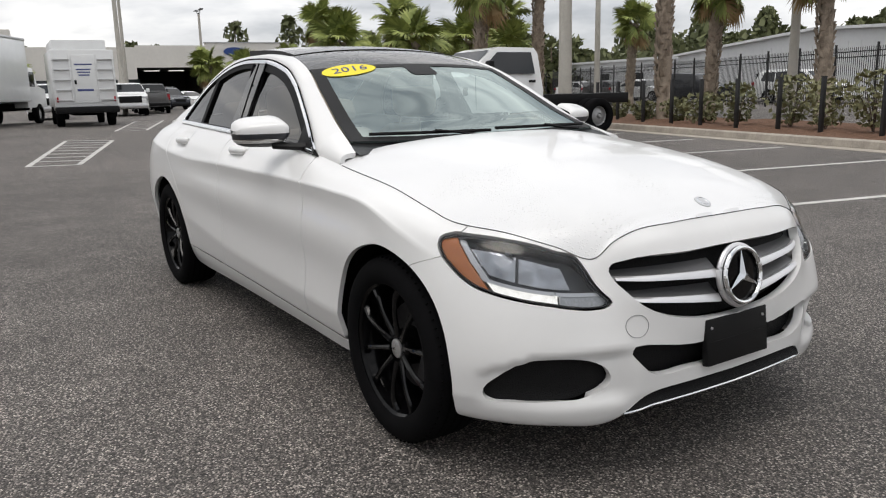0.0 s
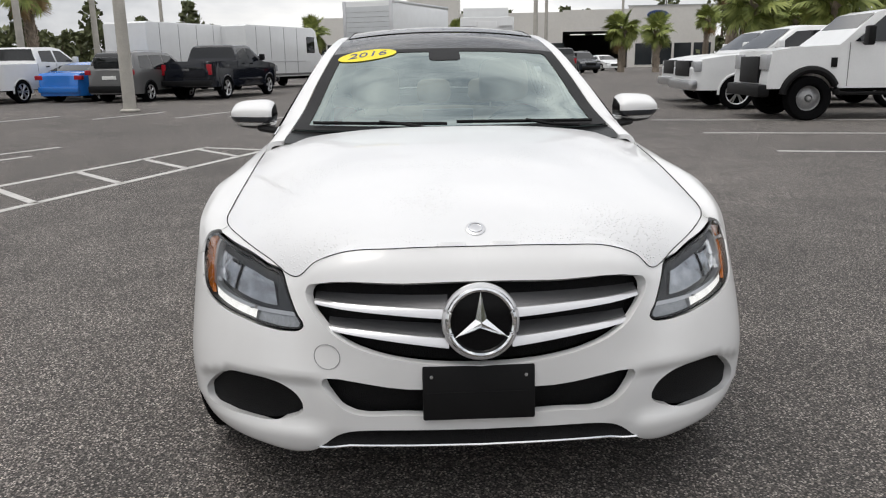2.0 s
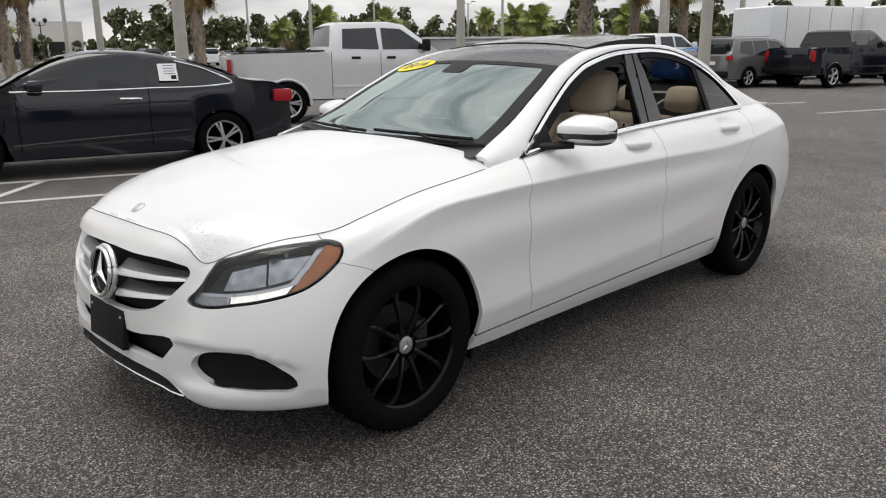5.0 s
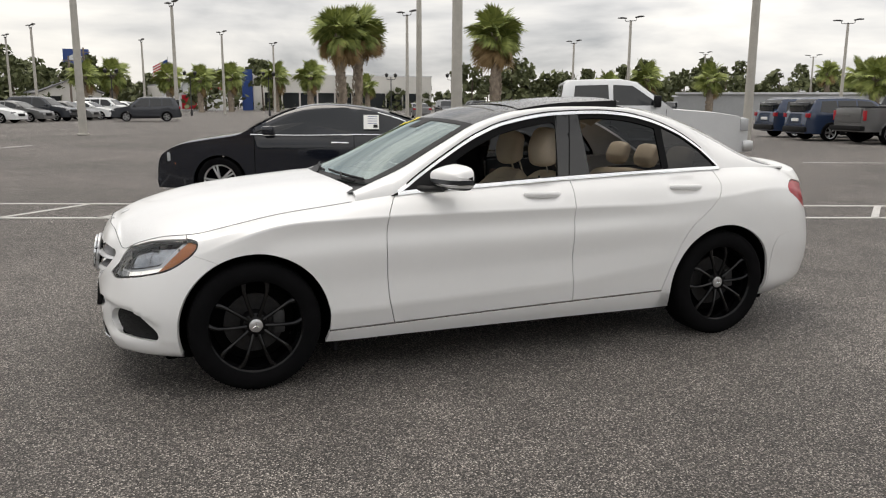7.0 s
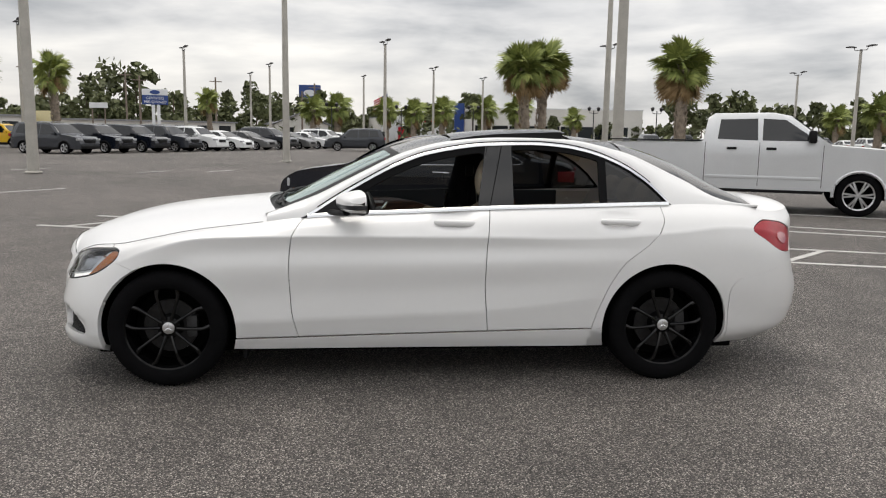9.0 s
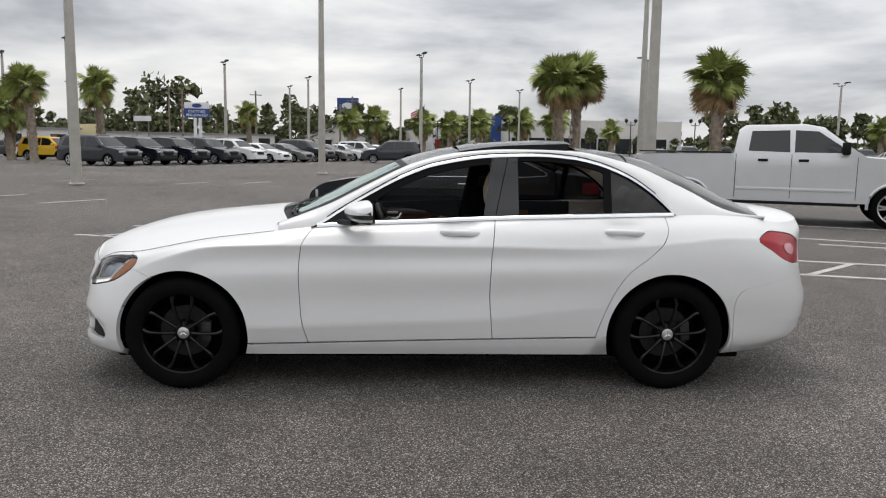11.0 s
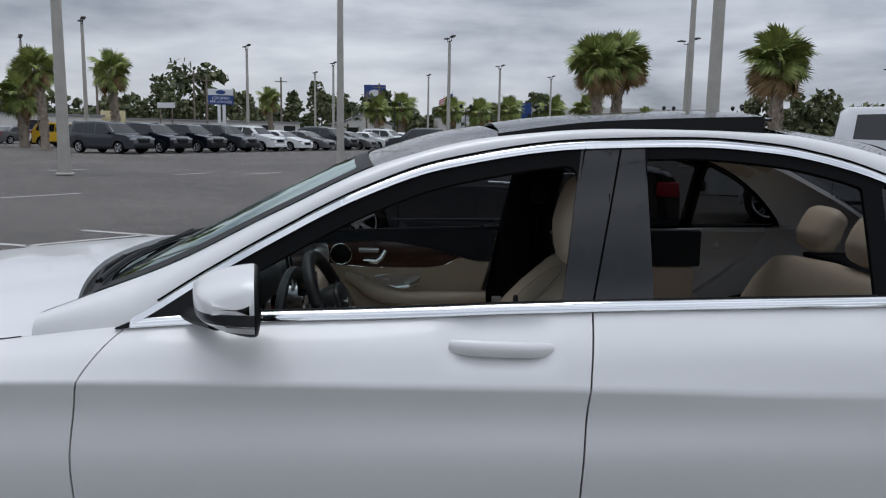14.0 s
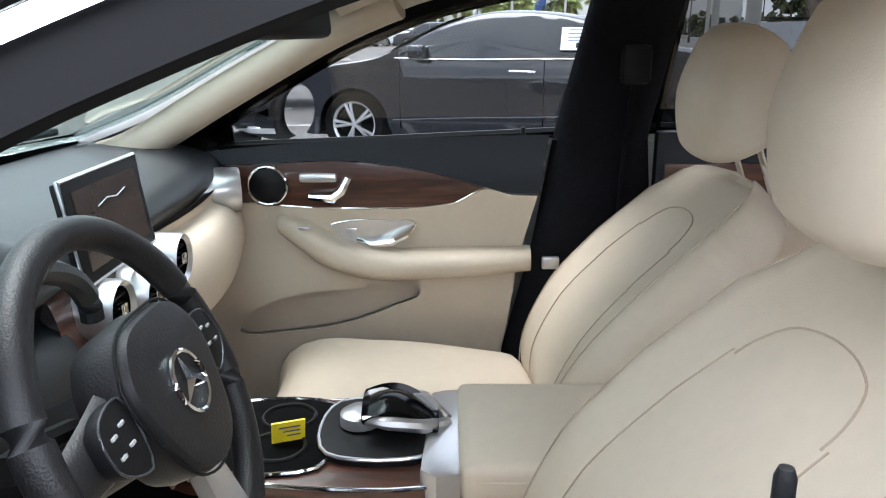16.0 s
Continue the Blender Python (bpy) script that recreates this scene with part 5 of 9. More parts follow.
def front_seat(y, x0, rise, label):
    """One front seat: cushion, reclined backrest, head restraint on two posts; x0 and rise tell how it is set."""
    base = part("seat_base", box_bm((x0 - .28, y - .20, .26), (x0 + .24, y + .20, .44 + rise), .03), BLACK_PLASTIC, car, label)
    seat, S, hw, dp = cushion("seat_cushion", base, [(x0 + .32, .40 + rise), (x0 + .285, .475 + rise), (x0 + .12, .487 + rise), (x0 - .08, .468 + rise), (x0 - .22, .445 + rise)][::-1], [.25, .255, .26, .25, .22], [.09, .085, .085, .085, .05],
                             LEATHER, "beige leather seat cushion", bolster=.035, centre_y=y)
    for sgn in (1, -1):
        pts = [(x0 + .26 - .36 * t, y + sgn * (.035 + .10 * t), .5285 + rise - .016 * t) for t in np.linspace(0, 1, 12)]
        part("cushion_seam", tube_bm(pts, .0022, 5), SEAM, seat)
    pts = [(x0 - .24, .45), (x0 - .255, .56), (x0 - .310, .66), (x0 - .400, .76), (x0 - .500, .86), (x0 - .555, .92), (x0 - .590, .96)]
    pts = [(px, pz + rise) for px, pz in pts]
    back, S, hw, dp = cushion("backrest", base, pts[::-1], [.15, .205, .245, .258, .26, .245, .22], [.045, .062, .080, .088, .085, .075, .06], LEATHER, "beige leather backrest with bolsters", bolster=.034, centre_y=y)
    # perforated centre field and its seams, lying on the hollow front
    T = np.gradient(S, axis=0)
    T /= np.linalg.norm(T, axis=1, keepdims=True)
    def on_back(i, u, lift):
        at_i = lambda A: np.interp(i, np.arange(len(A)), A)
        nx, nz = -at_i(T[:, 1]), at_i(T[:, 0])
        v = (1 - abs(u) ** 3.2) ** (1 / 3.2)
        o = at_i(dp) * v - .034 * (1 - min(1, abs(u) / .80) ** 4) + lift
        return (at_i(S[:, 0]) + nx * o, y + at_i(hw) * u, at_i(S[:, 1]) + nz * o)
    k = len(S)
    for sgn in (1, -1):
        pts = [on_back(i, sgn * (.36 + .22 * (i / k) ** 1.2), .0015) for i in range(int(k * .40), k - 3)]
        part("backrest_seam", tube_bm(pts, .0011, 5), SEAM, back)
        pts = [on_back(i, sgn * .80, .001) for i in range(int(k * .18), k - 3)]
        part("backrest_seam", tube_bm(pts, .0011, 5), SEAM, back)
    arc = [on_back(k * .40 - k * .11 * math.sin(q), .40 * math.cos(q), .0015) for q in np.linspace(0, math.pi, 24)]
    part("backrest_seam", tube_bm(arc, .0013, 5), SEAM, back)
    hx = x0 - .560 + rise * 1.1
    hr, *_ = cushion("head_restraint", base, [(hx + .012, 1.016 + rise), (hx + .024, 1.042 + rise), (hx + .030, 1.11 + rise), (hx + .008, 1.19 + rise), (hx - .012, 1.232 + rise)][::-1], [.105, .135, .142, .138, .12], [.045, .066, .074, .070, .05],
                     LEATHER, "rounded beige leather head restraint", centre_y=y, sq=2.5)
    for q in (-.07, .07):
        part("restraint_post", tube_bm([(hx - .05, y + q, .93 + rise), (hx + .002, y + q, 1.07 + rise)], .006, 8), CHROME, base)
    for sgn in (1, -1):
        pts = []
        for t in np.linspace(0, 1, 16):
            q = abs(2 * t - 1)
            pts.append((hx + .098 - .020 * t - .030 * q ** 4, y + sgn * (.088 - .010 * t), 1.03 + rise + .175 * t))
        part("restraint_seam", tube_bm(pts, .0016, 5), SEAM, hr)
    out = math.copysign(1, y)
    part("restraint_button", lathe_bm([(0, .006), (.012, .005), (.015, 0)], 18), LEATHER, hr).matrix_basis = Matrix.Translation((hx - .002, y + out * .141, 1.10 + rise)) @ Matrix.Rotation(0 if out > 0 else math.pi, 4, "Z")
    belt = part("belt_buckle", box_bm((x0 - .20, y - math.copysign(.27, y) - .012, .50), (x0 - .17, y - math.copysign(.27, y) + .012, .60), .006), BLACK_PLASTIC, base)
    return base


front_seat(-.37, -.015, 0.0, "beige leather front passenger seat, reclined")
front_seat(.37, .062, .04, "beige leather driver's seat")


def rear_bench():
    b = part("rear_seat_base", box_bm((-1.22, -.62, .24), (-.72, .62, .40), .03), BLACK_PLASTIC, car, "beige leather rear bench")
    cushion("rear_cushion", b, [(-.68, .42), (-.72, .50), (-.90, .50), (-1.15, .46)][::-1], [.60, .62, .62, .60], [.06, .085, .09, .06], LEATHER, "beige leather rear cushion", bolster=.0, sq=6)
    cushion("rear_backrest", b, [(-1.22, .46), (-1.27, .62), (-1.36, .82), (-1.43, .96)][::-1], [.56, .60, .62, .60], [.05, .08, .085, .06], LEATHER, "beige leather rear backrest", sq=6)
    for y in (-.36, 0, .36):
        cushion("rear_head_restraint", b, [(-1.43, .98), (-1.44, 1.04), (-1.47, 1.11), (-1.49, 1.13)][::-1], [.09, .115, .12, .10], [.03, .045, .05, .03], LEATHER, "beige rear head restraint", centre_y=y, sq=2.8)
    part("parcel_shelf", box_bm((-2.0, -.55, .93), (-1.48, .55, .95), .006), BLACK_CLOTH, car)


rear_bench()


def cabin_lining():
    part("cabin_floor", box_bm((-1.3, -.68, .235), (.95, .68, .262), .004), BLACK_CLOTH, car)
    part("bulkhead", box_bm((.93, -.62, .24), (.955, .62, .880), .004), DARK_VOID, car)
    part("boot_bulkhead", box_bm((-1.62, -.60, .24), (-1.60, .60, .90), .004), DARK_VOID, car)
    xs = np.linspace(.16, -1.30, 40)
    rows = [[(x, b * float(rail_y(x)) * .99, float(upper(x, b * rail_y(x) * .99)) - .040 - .012 * abs(b) ** 4) for b in np.linspace(-1, 1, 17)] for x in xs]
    grid_part("headliner", rows, HEADLINER, car, "pale cloth headliner")
    for s in (1, -1):
        # windscreen pillar lining, roof side lining
        pts = [(x, s * (float(rail_y(x)) * .55 + float(side_y(DLO_top(x))) * .45 - (.034 if s > 0 else .052)), (float(rail_z(x)) + float(DLO_top(x))) / 2 - (.016 if s > 0 else .026)) for x in np.linspace(.72, .05, 20)]
        part("pillar_lining", tube_bm(pts, [(.030 if s > 0 else .052) - .010 * t for t in np.linspace(0, 1, 20)], 12, squash=.8), BEIGE_PLASTIC, car, "beige windscreen pillar lining")
        pts = [(x, s * (float(rail_y(x)) * .5 + float(side_y(DLO_top(x))) * .5 - .020), (float(rail_z(x)) + float(DLO_top(x))) / 2 - .016) for x in np.linspace(.07, -1.25, 30)]
        part("roof_side_lining", tube_bm(pts, .036, 10, squash=.7), HEADLINER, car)
        # door pillar with its belt
        rows = []
        for z in np.linspace(.30, 1.36, 24):
            fx = np.interp(z, [.30, .45, .74, 1.0, 1.28, 1.36], [-.13, -.165, -.24, -.285, -.335, -.35])
            rx = np.interp(z, [.30, .45, .74, 1.0, 1.28, 1.36], [-.55, -.54, -.52, -.50, -.53, -.54])
            yy = np.interp(z, [.30, 1.0, 1.36], [.66, .685, .545])
            fx -= .036 if s > 0 else 0
            rows.append([(fx, s * (yy + .035), z), (fx - .012, s * (yy + .008), z), (fx - .05, s * (yy - .008), z), (rx + .05, s * (yy - .008), z), (rx + .012, s * (yy + .008), z), (rx, s * (yy + .035), z)])
        grid_part("door_pillar", rows, BLACK_CLOTH, car, "black door pillar lining", flip=s < 0)
        belt = [(-.42 - .02 * t, s * (.672 - .12 * max(0, t - .5)), .45 + .80 * t) for t in np.linspace(0, 1, 14)]
        part("seat_belt", tube_bm(belt, .022, 6, squash=.12, up=(1, 0, 0)), BLACK_CLOTH, car, "black seat belt hanging on the door pillar")
        part("belt_guide", box_bm((-.465, s * .60 - .02, 1.12), (-.405, s * .60 + .02, 1.20), .012), BLACK_PLASTIC, car)
        part("belt_buckle", box_bm((-.30, s * .655 - .008, .70), (-.26, s * .655 + .008, .73), .006), SATIN_SILVER, car)


cabin_lining()


def door_lining(s):
    """Inner face of a front door: dark top, wood strip, beige panel, armrest, pull, pocket."""
    xs, zs = np.linspace(.64, -.30, 95), np.linspace(.32, 1.02, 72)

    def yy(x, z):
        y = .695 + .0 * x
        y = y - .018 * np.exp(-((z - .90) / .10) ** 2)
        y = y - .022 * np.exp(-((z - .62) / .10) ** 2) * (x < 9)
        return y
    V0 = np.array([(x, float(yy(x, z)), z) for x in xs for z in zs])
    F0 = quads(len(xs), len(zs))
    low = .026 if s > 0 else 0.0
    belt = curve_of((.64, .955 - low), (.51, .968 - low), (.2, .992 - low), (-.27, 1.004 - low), (-.4, 1.006 - low))
    back = lambda V: np.interp(V[:, 2], [.32, .45, .70, .87, 1.02], [-.15, -.168, -.205, -.250, -.275]) - V[:, 0]
    wood_hi = curve_of((.64, .925), (.42, .938), (.20, .946), (.05, .930), (-.06, .906), (-.135, .884), (-.2, .87), (-.31, .868))
    wood_lo = curve_of((.64, .862), (.42, .852), (.22, .838), (.05, .838), (-.05, .848), (-.135, .884), (-.2, .87), (-.31, .868))
    pocket = outline([(.455, .535), (.40, .60), (.30, .632), (.15, .648), (.03, .655), (.02, .64), (.09, .60), (.20, .556), (.32, .535)], 5)
    keep = [lambda V: V[:, 2] - belt(V[:, 0]), back, lambda V: V[:, 0] - .62]
    def cut(name, fields, mat, label="", inset=0.0, parent=car, thick=.006):
        V, F = clip(V0, F0, *(keep + fields))
        V = (V - (0, -inset, 0)) * (1, s, 1)
        return poly_part(name, V, F, mat, parent, label, flip=s > 0, thick=thick)
    lining = cut("door_lining", [lambda V: V[:, 2] - wood_lo(V[:, 0]) + .002, lambda V: -inside(pocket, V[:, (0, 2)])], BEIGE_PLASTIC, "beige door lining with armrest, chrome pull and map pocket")
    cut("door_top", [lambda V: wood_hi(V[:, 0]) + .002 - V[:, 2]], NAVY_VINYL, "dark vinyl door top", parent=lining)
    cut("wood_strip", [lambda V: V[:, 2] - wood_hi(V[:, 0]), lambda V: wood_lo(V[:, 0]) - V[:, 2], lambda V: -.134 - V[:, 0]], WOOD, "brown wood strip", parent=lining)
    pts = [(x, s * (float(yy(x, float(wood_lo(x)))) - .001), float(wood_lo(x))) for x in np.linspace(.60, -.135, 60)]
    part("strip_edge", tube_bm(pts, .0022, 6), CHROME, lining)
    cut("map_pocket", [lambda V: inside(pocket, V[:, (0, 2)]) - .004], BEIGE_PLASTIC, "recessed map pocket", inset=.035, parent=lining)
    # armrest
    rows = []
    for x, zc, r, out in ((.345, .80, .020, .030), (.30, .782, .034, .055), (.25, .752, .040, .070), (.18, .722, .038, .078), (.10, .708, .036, .080), (0, .710, .034, .080), (-.12, .714, .032, .074), (-.235, .718, .028, .05)):
        rows.append([(x, s * (.695 - out * max(0, math.cos(q)) ** .6), zc + r * math.sin(q)) for q in np.linspace(-math.pi / 2, math.pi / 2, 12)])
    P = np.stack([hermite(np.array(rows)[:, j], 40) for j in range(12)], 1)
    grid_part("armrest", P, LEATHER, lining, "padded beige armrest", flip=s < 0)
    # speaker, seat switch, pull
    ring = tube_bm([(.363 + .044 * math.cos(a), s * .672, .892 + .043 * math.sin(a)) for a in np.linspace(0, 2 * math.pi, 40, endpoint=False)], .003, 6, closed=True)
    part("speaker_ring", ring, CHROME, lining)
    part("speaker", lathe_bm([(0, .006), (.036, .004), (.042, 0)], 32), BLACK_PLASTIC, lining, "round black door speaker").matrix_basis = Matrix.Translation((.363, s * .676, .892)) @ Matrix.Rotation(math.pi if s > 0 else 0, 4, "Z")
    sw = part("seat_switch", box_bm((.205, s * .672 - .010, .900), (.290, s * .672 + .010, .921), .008), SATIN_SILVER, lining, "silver seat-shaped switch")
    part("switch_lever", tube_bm([(.268, s * .664, .868), (.215, s * .660, .866), (.195, s * .660, .880), (.178, s * .662, .912)], [.009, .012, .012, .009], 8), CHROME, sw)
    dish = outline([(.225, .796), (.19, .806), (.10, .808), (.03, .800), (.045, .775), (.10, .752), (.16, .752), (.20, .770)], 5)
    V, F = clip(V0, F0, lambda V: inside(dish, V[:, (0, 2)]))
    poly_part("pull_dish", (V - (0, .004, 0)) * (1, s, 1), F, SATIN_SILVER, lining, flip=s > 0, thick=.008)
    part("pull_edge", tube_bm([(a, s * (.688), b) for a, b in dish], .0022, 6, closed=True), CHROME, lining)
    part("door_pull", tube_bm([(.165, s * .684, .764), (.13, s * .668, .756), (.085, s * .664, .762), (.05, s * .668, .780), (.035, s * .684, .796)], [.004, .008, .010, .009, .004], 8), CHROME, lining, "chrome door pull")
    part("lock_switch", box_bm((.165, s * .684 - .004, .778), (.190, s * .684 + .004, .790), .003), SATIN_SILVER, lining)
    part("window_switch", box_bm((.266, s * .645 - .008, .798), (.292, s * .645 + .008, .805), .003), SATIN_SILVER, lining)
    pin = part("lock_pin", lathe_bm([(0, .030), (.004, .029), (.0058, .024), (.0058, -.012), (.009, -.015)], 14, axis="Z"), BLACK_PLASTIC, lining, "black lock pin")
    pin.matrix_basis = Matrix.Translation((-.215, s * .705, .990))
    # sill of the window between skin and lining
    rows = [[(x, s * (float(belt_y(x)) - .004), float(belt_z(x)) - .004), (x, s * .715, float(belt_z(x)) - .004), (x, s * .696, float(belt(x)) - .012)] for x in np.linspace(.60, -.30, 40)]
    grid_part("window_sill", rows, BLACK_PLASTIC, lining, flip=s < 0)


door_lining(-1)
door_lining(1)


def rear_door_linings():
    for s in (1, -1):
        bm = box_bm((-1.10, s * .69 - .015, .34), (-.52, s * .69 + .015, .86), .012)
        d = part("rear_door_lining", bm, BEIGE_PLASTIC, car, "beige rear door lining with dark top")
        part("rear_door_top", box_bm((-1.12, s * .69 - .018, .862), (-.51, s * .69 + .016, 1.012), .010), NAVY_VINYL, d)
        part("rear_wood_strip", box_bm((-.80, s * .672 - .004, .868), (-.53, s * .672 + .004, .94), .003), WOOD, d)


rear_door_linings()


def dashboard():
    prof = [(.90, .955), (.80, .985), (.62, .990), (.50, .975), (.455, .955), (.44, .93), (.452, .905)]
    P = outline(prof, 5, closed=False)
    ys = np.linspace(-.69, .69, 40)
    rows = []
    for y in ys:
        hump = .055 * math.exp(-((y - .37) / .20) ** 4)
        sweep = .05 * (abs(y) / .69) ** 3
        rows.append([(x + (.0 if x > .7 else -.02 * (hump / .055)) + sweep * (x < .6) * .5, y, z + hump * max(0, min(1, (.80 - x) / .2)) * (1 if z > .94 else .3)) for x, z in P])
    dash = grid_part("dashboard", rows, DASH_BLACK, car, "black vinyl dashboard over a beige lower panel", flip=True)
    low = outline([(.452, .905), (.46, .885), (.425, .86), (.405, .80), (.42, .72), (.50, .60), (.62, .48)], 5, closed=False)
    for y0, y1, mat, lab in ((-.69, -.13, BEIGE_PLASTIC, "beige lower dash panel"), (.15, .69, DASH_BLACK, "")):
        rows = [[(x + .02 * (abs(y) / .69) ** 3 - (.02 if y < 0 and z > .7 else 0) * math.sin(math.pi * (y - y0) / (y1 - y0)), y, z) for x, z in low] for y in np.linspace(y0, y1, 24)]
        grid_part("lower_dash", rows, mat, dash, lab, flip=True)
    rows = [[(.452 + .012 * t, y, .905 + .001 - .034 * t) for t in (0, .5, 1)] for y in np.linspace(-.58, -.13, 10)]
    grid_part("dash_strip", rows, BLACK_PLASTIC, dash, flip=True)
    # centre stack
    mid = outline([(.455, .93), (.44, .90), (.425, .83), (.385, .75), (.345, .69), (.315, .650)], 5, closed=False)
    rows = [[(x, y, z) for x, z in mid] for y in np.linspace(-.14, .16, 12)]
    grid_part("centre_console_panel", rows, WOOD, dash, "brown wood centre stack", flip=True)
    for (x, y, z, r, aim) in ((.435, .078, .872, .040, .0), (.435, -.045, .850, .044, .0), (.435, -.165, .872, .040, .0), (.462, -.615, .893, .048, .35), (.45, .64, .90, .048, -.2)):
        m = Matrix.Translation((x, y, z)) @ Matrix.Rotation(aim, 4, "Z")
        bm = lathe_bm([(r * .80, -.044), (r * .98, -.050), (r * 1.04, -.042), (r * 1.05, .0), (r * 1.0, .045)], 36, axis="X")
        v = part("air_vent", bm, SATIN_SILVER, dash, "round silver air vent")
        v.matrix_basis = m
        part("vent_core", lathe_bm([(0, -.012), (r * .80, -.014), (r * .82, -.044)], 28, axis="X"), DARK_VOID, v)
        for k in (-1, 0, 1):
            part("vent_slat", box_bm((-.040, -r * .72, k * r * .38 - .0022), (-.018, r * .72, k * r * .38 + .0022), .0008), BLACK_PLASTIC, v)
        part("vent_knob", box_bm((-.052, -.007, -.009), (-.036, .007, .009), .003), CHROME, v)
    # tablet screen
    sc = part("screen", box_bm((-.008, -.118, -.068), (.008, .118, .068), .006), BLACK_PLASTIC, dash, "free-standing tablet screen with a silver rim")
    sc.matrix_basis = Matrix.Translation((.425, .006, .983)) @ Matrix.Rotation(.14, 4, "Y")
    part("screen_face", box_bm((-.0095, -.098, -.052), (-.0082, .098, .052)), SCREEN, sc, smooth=False)
    rim = [(-.004, y, z) for y, z in outline([(-.116, -.066), (.116, -.066), (.116, .066), (-.116, .066)], 1)]
    corners = [(-.118, -.068), (.118, -.068), (.118, .068), (-.118, .068)]
    part("screen_rim", tube_bm([(-.004, a, b) for a, b in corners] , .0038, 6, closed=True), SATIN_SILVER, sc)
    part("map_line", tube_bm([(-.0102, .04, .022), (-.0102, .01, .028), (-.0102, -.02, .024), (-.0102, -.05, .030)], .0008, 4), SATIN_SILVER, sc)
    # instruments
    ins = part("instrument_hood", tube_bm([(.37, .37 + .17 * math.cos(q), .905 + .098 * math.sin(q)) for q in np.linspace(0, math.pi, 22)], .014, 8), DASH_BLACK, dash)
    part("instrument_panel", box_bm((.445, .21, .80), (.46, .53, .99), .01), DARK_VOID, dash)
    for y in (.29, .45):
        part("dial_ring", tube_bm([(.436, y + .062 * math.cos(q), .90 + .062 * math.sin(q)) for q in np.linspace(0, 2 * math.pi, 36, endpoint=False)], .005, 6, closed=True), SATIN_SILVER, dash)
        part("dial_needle", box_bm((.438, y - .002, .885), (.440, y + .03, .889)), LAMP_RED, dash, smooth=False)
    part("light_knob", lathe_bm([(0, -.03), (.018, -.028), (.022, 0)], 20, axis="X"), SATIN_SILVER, dash).matrix_basis = Matrix.Translation((.425, .60, .80))


dashboard()


def console():
    c = part("centre_console", box_bm((-.40, -.115, .295), (.30, .150, .655), .02), BEIGE_PLASTIC, car, "centre console with wood top, controller and beige armrest")
    c.matrix_basis = Matrix.Translation((0, 0, -.034))
    top = outline([(.335, -.085), (.335, .115), (.20, .140), (-.02, .145), (-.06, .135), (-.06, -.085), (.0, -.105), (.20, -.100)], 4)
    part("console_top", prism_bm([tuple(p) for p in top], .655, .682, "Z", .004), WOOD, c, "glossy brown wood console top")
    part("console_edge", tube_bm([(a, b, .679) for a, b in top], .003, 6, closed=True), CHROME, c)
    part("cup_well", prism_bm([tuple(p) for p in outline([(.31, -.075), (.31, .105), (.135, .110), (.135, -.080)], 4)], .60, .6865, "Z"), DARK_VOID, c)
    part("cup_well_rim", tube_bm([(a, b, .687) for a, b in outline([(.305, -.075), (.305, .105), (.135, .110), (.135, -.080)], 5)], .003, 6, closed=True), CHROME, c)
    for y in (.055, -.035):
        part("cup_holder", tube_bm([(.20 + .040 * math.cos(a), y + .040 * math.sin(a), .688) for a in np.linspace(0, 2 * math.pi, 30, endpoint=False)], .003, 6, closed=True), BLACK_PLASTIC, c)
    pad = part("controller_base", prism_bm([tuple(p) for p in outline([(.125, -.07), (.125, .085), (-.02, .085), (-.03, -.06)], 5)], .68, .696, "Z", .004), BLACK_PLASTIC, c)
    part("controller_edge", tube_bm([(a, b, .694) for a, b in outline([(.125, -.07), (.125, .085), (-.02, .085), (-.03, -.06)], 6)], .003, 6, closed=True), SATIN_SILVER, pad)
    part("control_wheel", lathe_bm([(0, .022), (.022, .022), (.030, .016), (.031, 0)], 28, axis="Z"), SATIN_SILVER, pad).matrix_basis = Matrix.Translation((.085, .005, .700))
    rows = []
    for t in np.linspace(0, 1, 14):
        x = .075 - .105 * t
        h = .735 + .020 * math.sin(math.pi * min(1, t * 1.1)) - .02 * t
        rows.append([(x, .005 + .048 * u * (1 - .25 * t), h - .014 * u * u) for u in np.linspace(-1, 1, 9)])
    tp = grid_part("touchpad", rows, PAINT_BLACK, pad, "black touchpad over a silver palm rest", flip=False, thick=.01)
    part("palm_rest", tube_bm([(.080, .045, .725), (.04, .058, .726), (-.01, .048, .716), (-.045, .01, .702)], [.006, .010, .011, .008], 8), SATIN_SILVER, pad)
    part("palm_rest", tube_bm([(.080, -.035, .725), (.04, -.048, .726), (-.01, -.042, .716), (-.045, .0, .702)], [.006, .010, .011, .008], 8), SATIN_SILVER, pad)
    part("console_end", prism_bm([(-.045, -.10), (-.020, -.09), (-.008, .14), (-.030, .158), (-.062, .150), (-.062, -.10)], .64, .703, "Z", .006), SATIN_SILVER, c, "satin silver console end piece")
    part("console_armrest", box_bm((-.42, -.105, .655), (-.060, .152, .715), .018, 3), LEATHER, c, "beige leather armrest")
    part("armrest_seam", tube_bm([(-.085, .1535, .690), (-.25, .1535, .690), (-.40, .1535, .690)], .0016, 5), BEIGE_PLASTIC, c)
    part("console_gap", box_bm((-.40, .1485, .640), (.28, .1520, .652)), DARK_VOID, c, smooth=False)
    tag = tagged(part("key_tag", box_bm((-.024, -.0015, -.019), (.024, .0015, .019)), YELLOW, None, smooth=False), "small yellow paper key tag lying in the cup holder", "tag")
    tag.matrix_basis = Matrix.Translation((.185, .045, .6730)) @ Matrix.Rotation(.35, 4, "Z") @ Matrix.Rotation(-.3, 4, "X")
